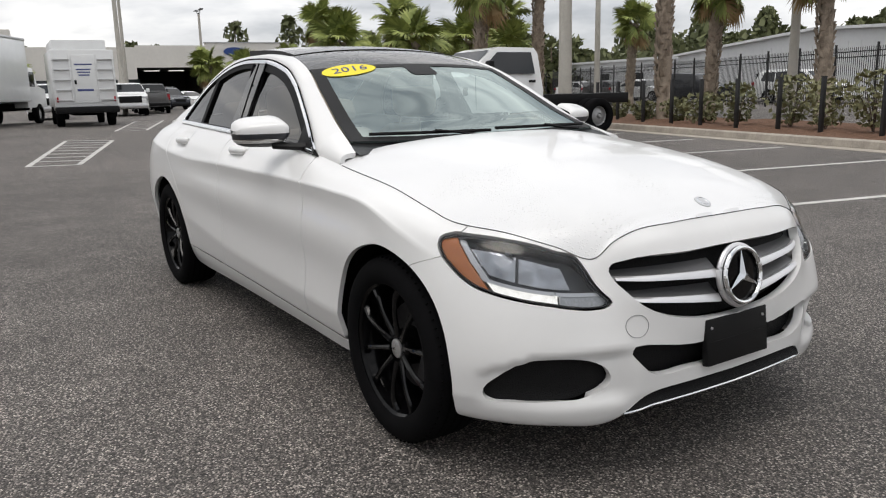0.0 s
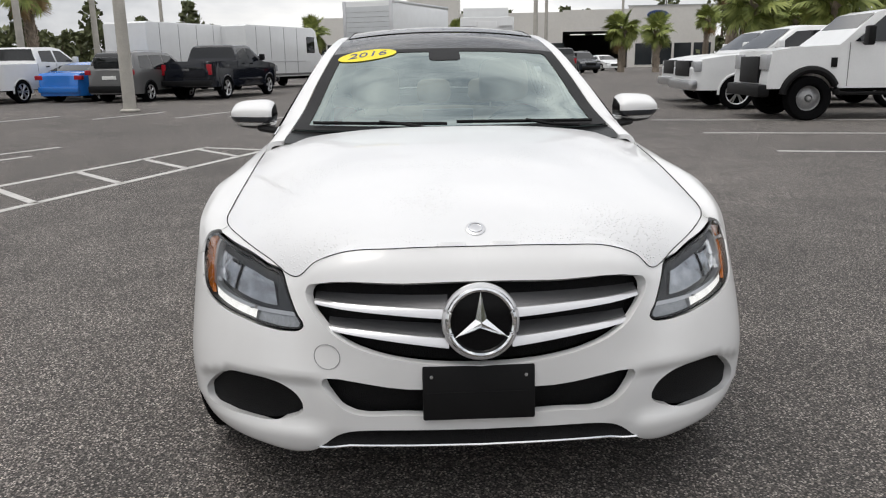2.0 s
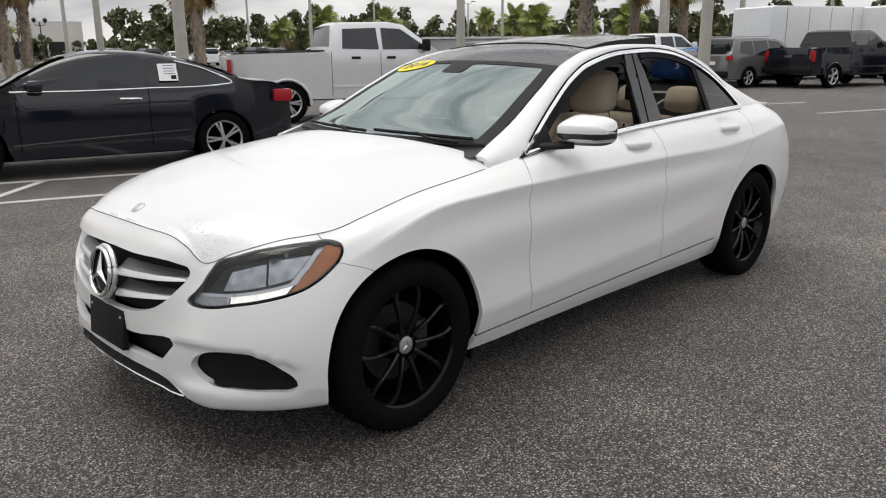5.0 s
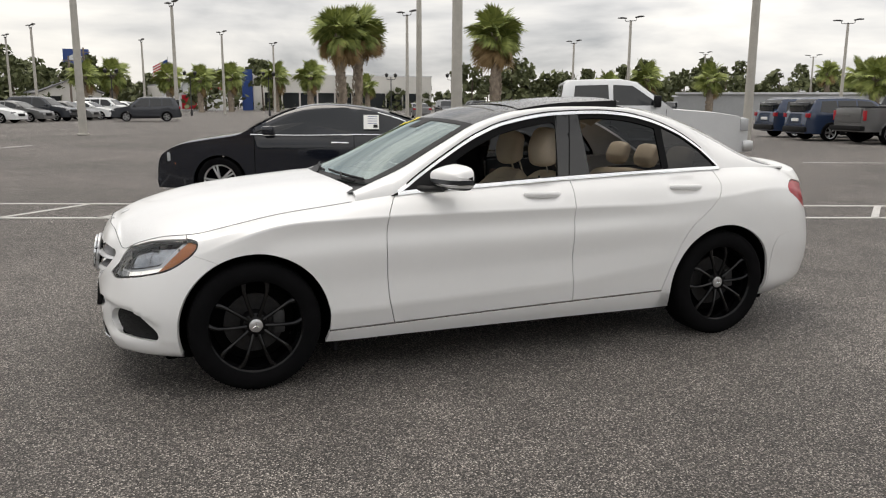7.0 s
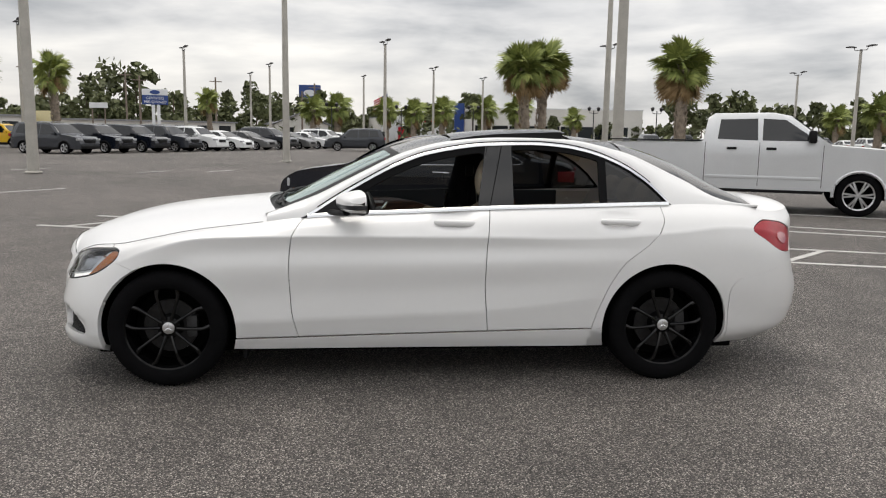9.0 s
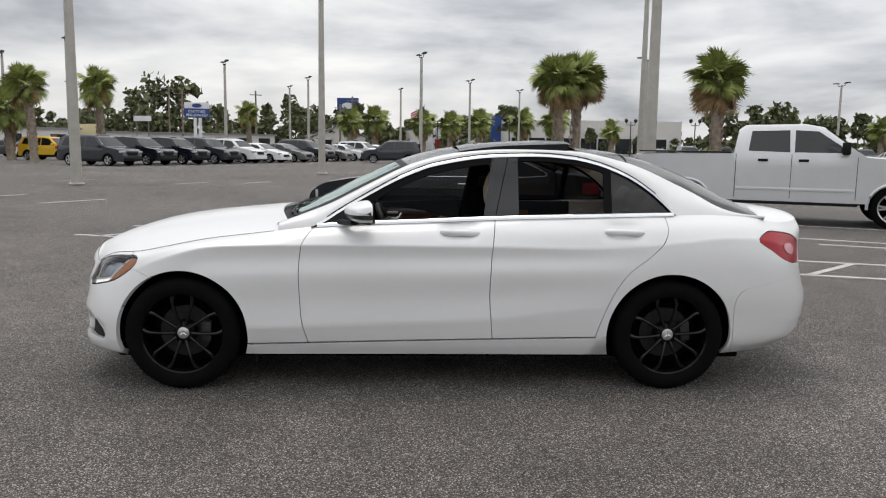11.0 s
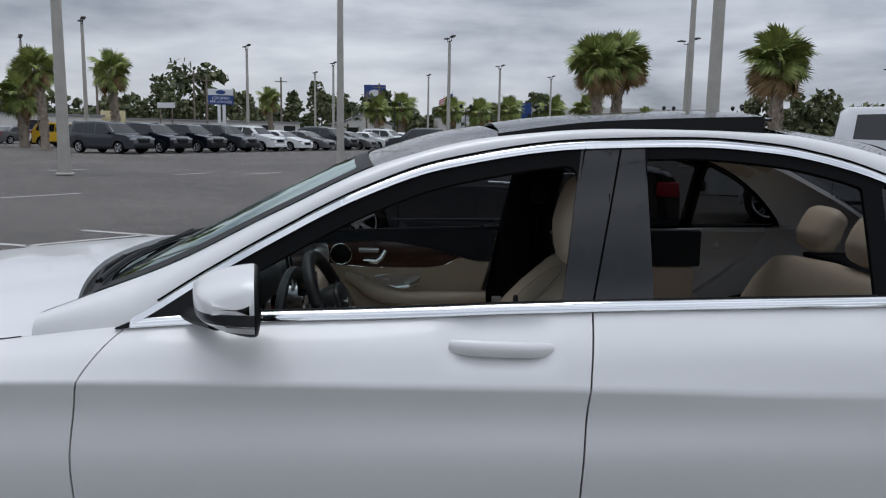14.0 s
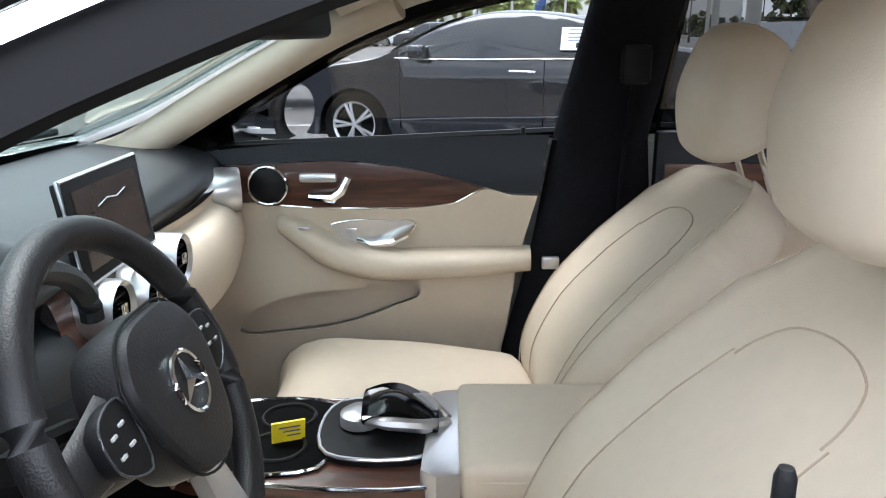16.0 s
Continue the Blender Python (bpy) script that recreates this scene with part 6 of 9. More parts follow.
    for k in range(3):
        part("tag_line", box_bm((-.017, .0016, .008 - .008 * k), (.014 - .006 * k, .0020, .0103 - .008 * k)), INK, tag, smooth=False)


console()


def steering_wheel():
    C = Vector((.245, .360, .880))
    M = Matrix.Translation(C) @ Matrix.Rotation(radians(24), 4, "Y")  # local -x faces the driver
    w = part("steering_wheel", tube_bm([(0, .180 * math.cos(q), .180 * math.sin(q)) for q in np.linspace(0, 2 * math.pi, 64, endpoint=False)], .0175, 12, closed=True), WHEEL_LEATHER, car,
             "black leather steering wheel with silver lower spoke")
    w.matrix_basis = M
    hub = outline([(-.085, .04), (-.06, .075), (0, .085), (.06, .075), (.085, .04), (.075, -.02), (.045, -.07), (0, -.085), (-.045, -.07), (-.075, -.02)], 4)
    part("wheel_hub", prism_bm([tuple(p) for p in hub], -.045, .02, "X", .016), WHEEL_LEATHER, w, "black airbag cover")
    part("hub_seam", tube_bm([(-.033, a * 1.03, b * 1.03) for a, b in hub], .0016, 6, closed=True), BLACK_PLASTIC, w)
    for sy in (1, -1):
        part("wheel_spoke", tube_bm([(-.005, sy * .07, .015), (-.008, sy * .12, .012), (0, sy * .172, .005)], [.036, .030, .022], 10, squash=.45, up=(1, 0, 0)), WHEEL_LEATHER, w)
        k = part("button_pad", prism_bm([tuple(p) for p in outline([(sy * .092, .042), (sy * .138, .034), (sy * .142, -.004), (sy * .10, -.026)], 4)], -.030, -.015, "X", .003), BLACK_PLASTIC, w)
        part("pad_edge", tube_bm([(-.030, a, b) for a, b in outline([(sy * .092, .042), (sy * .138, .034), (sy * .142, -.004), (sy * .10, -.026)], 5)], .0012, 5, closed=True), LAMP_DARK, k)
        for dy, dz in ((.108, .024), (.126, .020), (.108, .004), (.128, .002)):
            part("wheel_button", box_bm((-.032, sy * dy - .0045, dz - .0016), (-.029, sy * dy + .0045, dz + .0016), .0006), LENS_STRIPE, k)
    part("lower_spoke", prism_bm([(-.022, -.07), (.022, -.07), (.032, -.175), (-.032, -.175)], -.022, -.004, "X", .004), SATIN_SILVER, w, "satin silver lower spoke")
    ring = tube_bm([(-.047, .031 * math.cos(q), .004 + .031 * math.sin(q)) for q in np.linspace(0, 2 * math.pi, 36, endpoint=False)], .0026, 6, closed=True)
    part("wheel_emblem", ring, CHROME, w, "chrome three-pointed star emblem")
    star = bmesh.new()
    for i in range(3):
        a = math.pi / 2 + 2 * math.pi * i / 3
        d = lambda r, q, h: star.verts.new((h, r * math.cos(q), .004 + r * math.sin(q)))
        tip, mid = d(.030, a, -.047), d(0, 0, -.053)
        l, r = d(.007, a + math.pi / 3, -.047), d(.007, a - math.pi / 3, -.047)
        star.faces.new((tip, mid, l))
        star.faces.new((tip, r, mid))
    part("wheel_star", star, CHROME, w, smooth=False)
    part("steering_column", tube_bm([(.02, 0, -.01), (.20, 0, -.03)], [.05, .06], 14), BLACK_PLASTIC, w)
    part("stalk", tube_bm([(.05, -.05, .02), (.045, -.11, .045), (.04, -.15, .055)], [.010, .011, .013], 8), BLACK_PLASTIC, w)
    part("stalk", tube_bm([(.05, .05, .02), (.045, .11, .035), (.04, .16, .04)], [.010, .011, .013], 8), BLACK_PLASTIC, w)


steering_wheel()


def inner_mirror():
    m = part("rear_view_mirror", box_bm((-.016, -.118, -.034), (.016, .118, .034), .014, 3), BLACK_PLASTIC, car, "black rear-view mirror on the windscreen")
    m.matrix_basis = Matrix.Translation((.165, .0, 1.252)) @ Matrix.Rotation(-.25, 4, "Z") @ Matrix.Rotation(.1, 4, "Y")
    part("mirror_stem", tube_bm([(.012, 0, .01), (.06, 0, .045)], .014, 8), BLACK_PLASTIC, m)
    s = part("sensor_housing", box_bm((.17, -.075, 1.262), (.27, .075, 1.285), .01), BLACK_PLASTIC, car)
    s.matrix_basis = Matrix.Translation((.22, 0, 1.27)) @ Matrix.Rotation(.44, 4, "Y") @ Matrix.Translation((-.22, 0, -1.27))


inner_mirror()
# ---- parked vehicles ----
def paint(name, c, rough=.3, metal=0.0):
    return material(name, c, rough, metal=metal, coat=.5, var=.04, scale=3)


WHITE_P = paint("fleet_white", (.76, .77, .77))
SILVER_P = paint("silver_paint", (.64, .65, .66), .32, .35)
BLACK_P = material("black_car_paint", (.007, .009, .015), .10, spec=.4, coat=.45, var=.04, scale=3)
DARK_P = paint("dark_blue_grey_paint", (.030, .034, .042), .22)
GREY_P = paint("grey_paint", (.13, .13, .13), .3, .3)
BLUE_P = paint("bright_blue_paint", (.015, .16, .55), .25)
NAVY_P = paint("navy_paint", (.02, .035, .075), .22)
RED_P = paint("dark_red_paint", (.22, .02, .025), .25)
YELLOW_P = paint("yellow_paint", (.80, .48, .01), .3)
WINDOW_M = material("vehicle_window", (.010, .012, .014), .06, spec=.6, var=.2, scale=2)
ALLOY = material("bright_alloy", (.60, .60, .61), .28, metal=.85, var=.1, scale=20)
STEEL_WHEEL = material("grey_steel_wheel", (.36, .36, .36), .45, metal=.4, var=.15, scale=20)
PAPER = material("white_paper", (.78, .78, .76), .7, var=.03)

WHEELS = {}


def road_wheel(r, w, style):
    """Tyre with a rim and spokes; outer face is +y. Kept for sharing."""
    key = (r, w, style)
    if key not in WHEELS:
        rr = r * (.70 if style != "truck" else .60)
        tyre = lathe_bm([(rr, w * .46), (rr * 1.05, w * .5), (r * .93, w * .49), (r * .985, w * .40), (r, w * .3), (r, -w * .3), (r * .985, -w * .40), (r * .93, -w * .5), (rr, -w * .45)], 40)
        rim = lathe_bm([(rr * 1.0, w * .45), (rr * .96, w * .40), (rr * .92, w * .10), (rr * .90, -w * .3)], 40)
        lathe_bm([(0, -w * .05), (rr * .92, -w * .1)], 24, bm=rim)
        sp = bmesh.new()
        n = {"five": 5, "ten": 10, "six": 6, "truck": 0}[style]
        for i in range(n):
            a = 2 * math.pi * i / n
            for da in ((-.13, .13) if n <= 6 else (0,)):
                c, s = math.cos(a + da), math.sin(a + da)
                c0, s0 = math.cos(a + da * .3), math.sin(a + da * .3)
                tube_bm([(rr * .12 * c0, w * .40, rr * .12 * s0), (rr * .55 * c, w * .42, rr * .55 * s), (rr * .97 * c, w * .38, rr * .97 * s)], rr * .072, 6, bm=sp, up=(0, 1, 0))
        if n:
            lathe_bm([(rr * .90, w * .36), (rr * .93, w * .43), (rr * 1.0, w * .46)], 40, bm=sp)
        if n == 0:
            lathe_bm([(rr * .20, w * .05), (rr * .30, w * .30), (rr * .55, w * .22), (rr * .85, w * .05), (rr * .95, w * .2)], 28, bm=sp)
        lathe_bm([(0, w * .46), (rr * .14, w * .45), (rr * .18, w * .36), (rr * .2, w * .1)], 16, bm=sp)
        meshes = []
        for nm, b in (("tyre", tyre), ("rim", rim), ("spokes", sp)):
            me = bpy.data.meshes.new(nm)
            b.to_mesh(me)
            b.free()
            me.polygons.foreach_set("use_smooth", [True] * len(me.polygons))
            me.set_sharp_from_angle(angle=radians(45))
            meshes.append(me)
        meshes[0].materials.append(RUBBER)
        meshes[1].materials.append(DARK_VOID)
        meshes[2].materials.append({"truck": STEEL_WHEEL}.get(style, ALLOY))
        WHEELS[key] = meshes
    return WHEELS[key]


def add_wheel(parent, x, y, r, w, style):
    t, rm, sp = road_wheel(r, w, style)
    ob = new("wheel", t)
    ob.parent = parent
    ob.matrix_basis = Matrix.Translation((x, y, r)) @ (Matrix.Rotation(math.pi, 4, "Z") if y < 0 else Matrix())
    for nm, me in (("rim", rm), ("spokes", sp)):
        c = new(nm, me)
        c.parent = ob
    return ob


def vehicle(name, label, category, mat, L, W, top, belt, axles, r, panes, screens, style="five", sill=.26, tumble=.16, cabin=None, lower=None, group="", extras=(), arch_mat=None):
    """A road vehicle, x ahead: top is its roof line (x, z), belt the waist; panes side windows; screens (x0, x1) glass on the roof line."""
    root = thing(name, label, category, group=group)
    topf = lambda x: np.interp(x, [p[0] for p in top], [p[1] for p in top])
    x_min, x_max = top[0][0], top[-1][0]
    xs = np.unique(np.round(np.concatenate([np.linspace(x_min, x_max, 60), [p[0] for p in top]] + [a + (r * 1.13) * np.cos(np.linspace(0, math.pi, 19)) for a in axles]), 4))
    xs = xs[(xs >= x_min) & (xs <= x_max)]
    hw = W / 2

    def foot(x):
        z = sill
        for a in axles:
            d = r * 1.13
            if abs(x - a) < d:
                z = max(z, r + math.sqrt(d * d - (x - a) ** 2) * .98)
        return z

    def width(x, z):
        e = min(x - x_min, x_max - x)
        plan = 1 - .16 * max(0, 1 - e / .55) ** 2.2
        t = float(topf(x))
        k = 0.0
        if z > belt and t > belt + .15:
            k = tumble * (z - belt) / .55
        return (hw - k - .03 * max(0, (.45 - z)) / .3) * plan

    rows = []
    for x in xs:
        t = float(topf(x))
        f = min(foot(x), t - .05)
        b = min(belt, t - .06)
        b = max(b, f + .01)
        zs = [f, f + (b - f) * .35, f + (b - f) * .7, b, b + (t - b) * .45, b + (t - b) * .82]
        ring = [(x, width(x, z), z) for z in zs]
        wt = width(x, t - .02)
        ring += [(x, wt - .03, t - .018), (x, wt - .09, t - .002), (x, wt * .5, t + .012), (x, 0, t + .016)]
        ring += [(p[0], -p[1], p[2]) for p in ring[-2::-1]]
        rows.append(ring)
    body = grid_part("body", rows, mat, root, angle=38)
    for nm, row in (("rear_panel", rows[0][::-1]), ("front_panel", rows[-1])):
        end = bmesh.new()
        end.faces.new([end.verts.new(p) for p in row])
        part(nm, end, mat, root, smooth=False)
    part("underside", box_bm((x_min + .25, -hw * .72, sill - .04), (x_max - .25, hw * .72, sill + .20), .02), DARK_VOID, root)
    for a in axles:
        for s in (1, -1):
            add_wheel(root, a, s * (hw - .12), r, .24, style)
            n = 16
            V = [(a + r * 1.12 * math.cos(q), s * y, r + r * 1.10 * math.sin(q)) for q in np.linspace(-.2, math.pi + .2, n) for y in (hw - .02, hw - .34)]
            F = [[2 * i, 2 * i + 1, 2 * i + 3, 2 * i + 2] for i in range(n - 1)]
            poly_part("wheel_arch", V, F, DARK_VOID, root)
            if arch_mat:
                part("arch_trim", tube_bm([(a + r * 1.14 * math.cos(q), s * (hw - .005), r + r * 1.12 * math.sin(q)) for q in np.linspace(-.1, math.pi + .1, 18)], .030, 6), arch_mat, root)
    for poly in panes:
        o = outline(poly, 5) if len(poly) > 4 else np.array([p for i in range(len(poly)) for p in [np.array(poly[i]) + (np.array(poly[(i + 1) % len(poly)]) - np.array(poly[i])) * k / 4 for k in range(4)]])
        for s in (1, -1):
            V = [(x, s * (width(x, z) + .006), z) for x, z in o]
            c = o.mean(0)
            V.append((c[0], s * (width(*c) + .006), c[1]))
            n = len(o)
            me = poly_part("side_window", V, [[i, (i + 1) % n, n] for i in range(n)], WINDOW_M, root)
    for x0, x1 in screens:
        P = []
        for x in np.linspace(x0, x1, 12):
            t = float(topf(x))
            w = max(.1, width(x, t - .05) - .07)
            P.append([(x, w * u, t + .016 + .008 - .010 * u * u) for u in np.linspace(-1, 1, 9)])
        grid_part("windscreen", P, WINDOW_M, root)
    for args in extras:
        nm, lo, hi, m, bev = args
        part(nm, box_bm(lo, hi, bev), m, root)
    return root


def lights(x_front, x_rear, hw, zf, zr, head=(.10, .34, .14), tailsize=(.08, .16, .22)):
    """Boxes for head and tail lamps at both sides."""
    out = []
    for s in (1, -1):
        y = s * (hw - .22)
        out.append(("headlamp", (x_front - head[0], y - head[1] / 2, zf - head[2] / 2), (x_front + .012, y + head[1] / 2, zf + head[2] / 2), LENS_STRIPE, .02))
        y = s * (hw - .13)
        out.append(("tail_lamp", (x_rear - .012, y - tailsize[1] / 2, zr - tailsize[2] / 2), (x_rear + tailsize[0], y + tailsize[1] / 2, zr + tailsize[2] / 2), LAMP_RED, .015))
    return out


def place(root, x, y, heading):
    """Sets a vehicle's middle on the ground with its nose towards a heading given in degrees from +x."""
    root.matrix_basis = Matrix.Translation((x, y, 0)) @ Matrix.Rotation(radians(heading), 4, "Z")
    return root


def pickup(mat, label, crew=True, style="six", group="", lift=0.0, bed=True):
    r = .40 + lift
    z = lift
    hw = 1.0
    top = [(-2.92, .98 + z), (-2.88, 1.33 + z), (-.98, 1.36 + z), (-.97, 1.38 + z), (-.90, 1.84 + z), (-.78, 1.92 + z), (.30, 1.94 + z), (.62, 1.88 + z), (1.28, 1.38 + z), (1.35, 1.33 + z), (2.2, 1.27 + z),
           (2.70, 1.20 + z), (2.92, .98 + z)]
    panes = [[(-.70, 1.42 + z), (-.66, 1.80 + z), (.02, 1.82 + z), (.04, 1.40 + z)], [(.12, 1.40 + z), (.12, 1.82 + z), (.52, 1.80 + z), (1.10, 1.40 + z)]]
    ex = lights(2.88, -2.90, hw, 1.02 + z, 1.06 + z, (.16, .34, .24), (.06, .17, .36))
    ex += [("grille", (2.84, -.62, .78 + z), (2.945, .62, 1.16 + z), BLACK_PLASTIC if mat is not SILVER_P else SATIN_SILVER, .03), ("front_bumper", (2.80, -.96, .48 + z), (3.02, .96, .70 + z), SATIN_SILVER if mat in (WHITE_P, SILVER_P) else BLACK_P, .05),
           ("rear_bumper", (-3.05, -.94, .50 + z), (-2.86, .94, .68 + z), BLACK_PLASTIC, .03), ("tailgate_panel", (-2.945, -.74, .80 + z), (-2.90, .74, 1.30 + z), mat, .02), ("tailgate_badge", (-2.955, -.14, 1.02 + z), (-2.940, .14, 1.09 + z), GREY_P, .005)]
    for s in (1, -1):
        ex += [("door_handle", (-.52, s * (hw + .012) - .014, 1.22 + z), (-.34, s * (hw + .012) + .014, 1.27 + z), BLACK_PLASTIC, .01), ("door_handle", (.20, s * (hw + .012) - .014, 1.22 + z), (.38, s * (hw + .012) + .014, 1.27 + z), BLACK_PLASTIC, .01),
               ("door_seam", (.072, s * (hw - .004) - .006, .52 + z), (.082, s * (hw - .004) + .006, 1.36 + z), DARK_VOID, 0), ("door_seam", (-.93, s * (hw - .004) - .006, .52 + z), (-.918, s * (hw - .004) + .006, 1.36 + z), DARK_VOID, 0),
               ("door_seam", (1.20, s * (hw - .004) - .006, .52 + z), (1.21, s * (hw - .004) + .006, 1.32 + z), DARK_VOID, 0), ("running_board", (-.95, s * (hw - .06) - .07, .40 + z), (1.25, s * (hw - .06) + .07, .46 + z), BLACK_PLASTIC, .015),
               ("door_mirror", (.92, s * (hw + .14) - .10, 1.36 + z), (1.06, s * (hw + .14) + .10, 1.60 + z), BLACK_PLASTIC if mat is not WHITE_P else WHITE_P, .04), ("side_moulding", (-.90, s * (hw - .002) - .012, .66 + z), (1.18, s * (hw - .002) + .012, .72 + z), mat, .008)]
    if bed:
        ex.append(("bed_cover", (-2.82, -.84, 1.375 + z), (-1.02, .84, 1.40 + z), BLACK_PLASTIC, .01))
    return vehicle("pickup_truck", label, "pickup truck", mat, 5.85, 2.0, top, 1.38 + z, (1.86, -1.82), r, panes, [(-.96, -.88), (.66, 1.26)], style, sill=.46 + z, tumble=.20, group=group, extras=ex, arch_mat=mat)


def suv(mat, label, L=4.7, H=1.72, style="five", group="", cladding=True):
    k = L / 4.7
    hw = .93
    top = [(-2.35 * k, .62), (-2.33 * k, 1.08), (-2.22 * k, 1.20), (-1.98 * k, H - .10), (-1.85 * k, H - .02), (-.6 * k, H), (.30 * k, H - .04), (.55 * k, H - .12), (1.15 * k, 1.14), (1.25 * k, 1.09), (2.0 * k, .98), (2.28 * k, .86), (2.35 * k, .60)]
    panes = [[(-1.86 * k, 1.16), (-1.72 * k, H - .14), (-1.12 * k, H - .12), (-1.10 * k, 1.10)], [(-1.04 * k, 1.10), (-1.06 * k, H - .12), (-.30 * k, H - .10), (-.26 * k, 1.07)], [(-.19 * k, 1.07), (-.22 * k, H - .10), (.36 * k, H - .15), (.95 * k, 1.08)]]
    ex = lights(2.30 * k, -2.34 * k, hw, .82, 1.02, (.22, .34, .12), (.10, .22, .16))
    ex += [("grille", (2.28 * k, -.42, .62), (2.362 * k, .42, .82), BLACK_PLASTIC, .02), ("front_bumper", (2.20 * k, -.78, .30), (2.40 * k, .78, .50), BLACK_PLASTIC if cladding else mat, .05), ("rear_bumper", (-2.42 * k, -.80, .34), (-2.24 * k, .80, .58), BLACK_PLASTIC if cladding else mat, .05),
           ("rear_window", (-2.30 * k, -.58, 1.16), (-2.10 * k, .58, H - .18), WINDOW_M, .03), ("plate_panel", (-2.375 * k, -.26, .78), (-2.34 * k, .26, .90), PAPER, .005)]
    for s in (1, -1):
        ex += [("door_mirror", (.72 * k, s * (hw + .09) - .08, 1.06), (.86 * k, s * (hw + .09) + .08, 1.22), mat, .03), ("door_handle", (-.28 * k, s * hw - .012, .98), (-.10 * k, s * hw + .014, 1.01), mat, .008), ("roof_rail", (-1.7 * k, s * .58 - .015, H + .02), (.15 * k, s * .58 + .015, H + .05), SATIN_SILVER, .01),
               ("sill_cladding", (-.92 * k, s * (hw - .03) - .03, .24), (.95 * k, s * (hw - .03) + .03, .40), BLACK_PLASTIC if cladding else mat, .02)]
    return vehicle("suv", label, "car", mat, L, 1.86, top, 1.06, (1.38 * k, -1.36 * k), .345, panes, [(-2.20 * k, -1.92 * k), (.58 * k, 1.14 * k)], style, sill=.30, tumble=.20, group=group, extras=ex, arch_mat=BLACK_PLASTIC if cladding else None)


def saloon(mat, label, style="five", group="", H=1.45):
    hw = .91
    top = [(-2.35, .55), (-2.32, .92), (-2.22, 1.02), (-1.75, 1.05), (-1.05, H - .10), (-.6, H - .01), (-.1, H), (.35, H - .08), (1.10, .98), (1.25, .94), (2.0, .80), (2.28, .66), (2.35, .5)]
    panes = [[(-1.35, 1.0), (-.95, H - .15), (-.30, H - .09), (-.28, .97)], [(-.20, .97), (-.22, H - .09), (.25, H - .14), (.85, .96)]]
    ex = lights(2.26, -2.33, hw, .68, .86, (.24, .36, .12), (.12, .30, .14))
    ex += [("grille", (2.25, -.40, .44), (2.37, .40, .62), BLACK_PLASTIC, .02), ("rear_bumper", (-2.42, -.80, .34), (-2.26, .80, .56), mat, .05)]
    for s in (1, -1):
        ex += [("door_mirror", (.62, s * (hw + .09) - .08, .96), (.76, s * (hw + .09) + .08, 1.09), mat, .03), ("door_handle", (-.30, s * hw - .012, .86), (-.12, s * hw + .012, .89), mat, .008)]
    return vehicle("sedan", label, "car", mat, 4.7, 1.82, top, .95, (1.40, -1.38), .325, panes, [(-1.70, -1.10), (.40, 1.08)], style, sill=.24, tumble=.22, group=group, extras=ex)


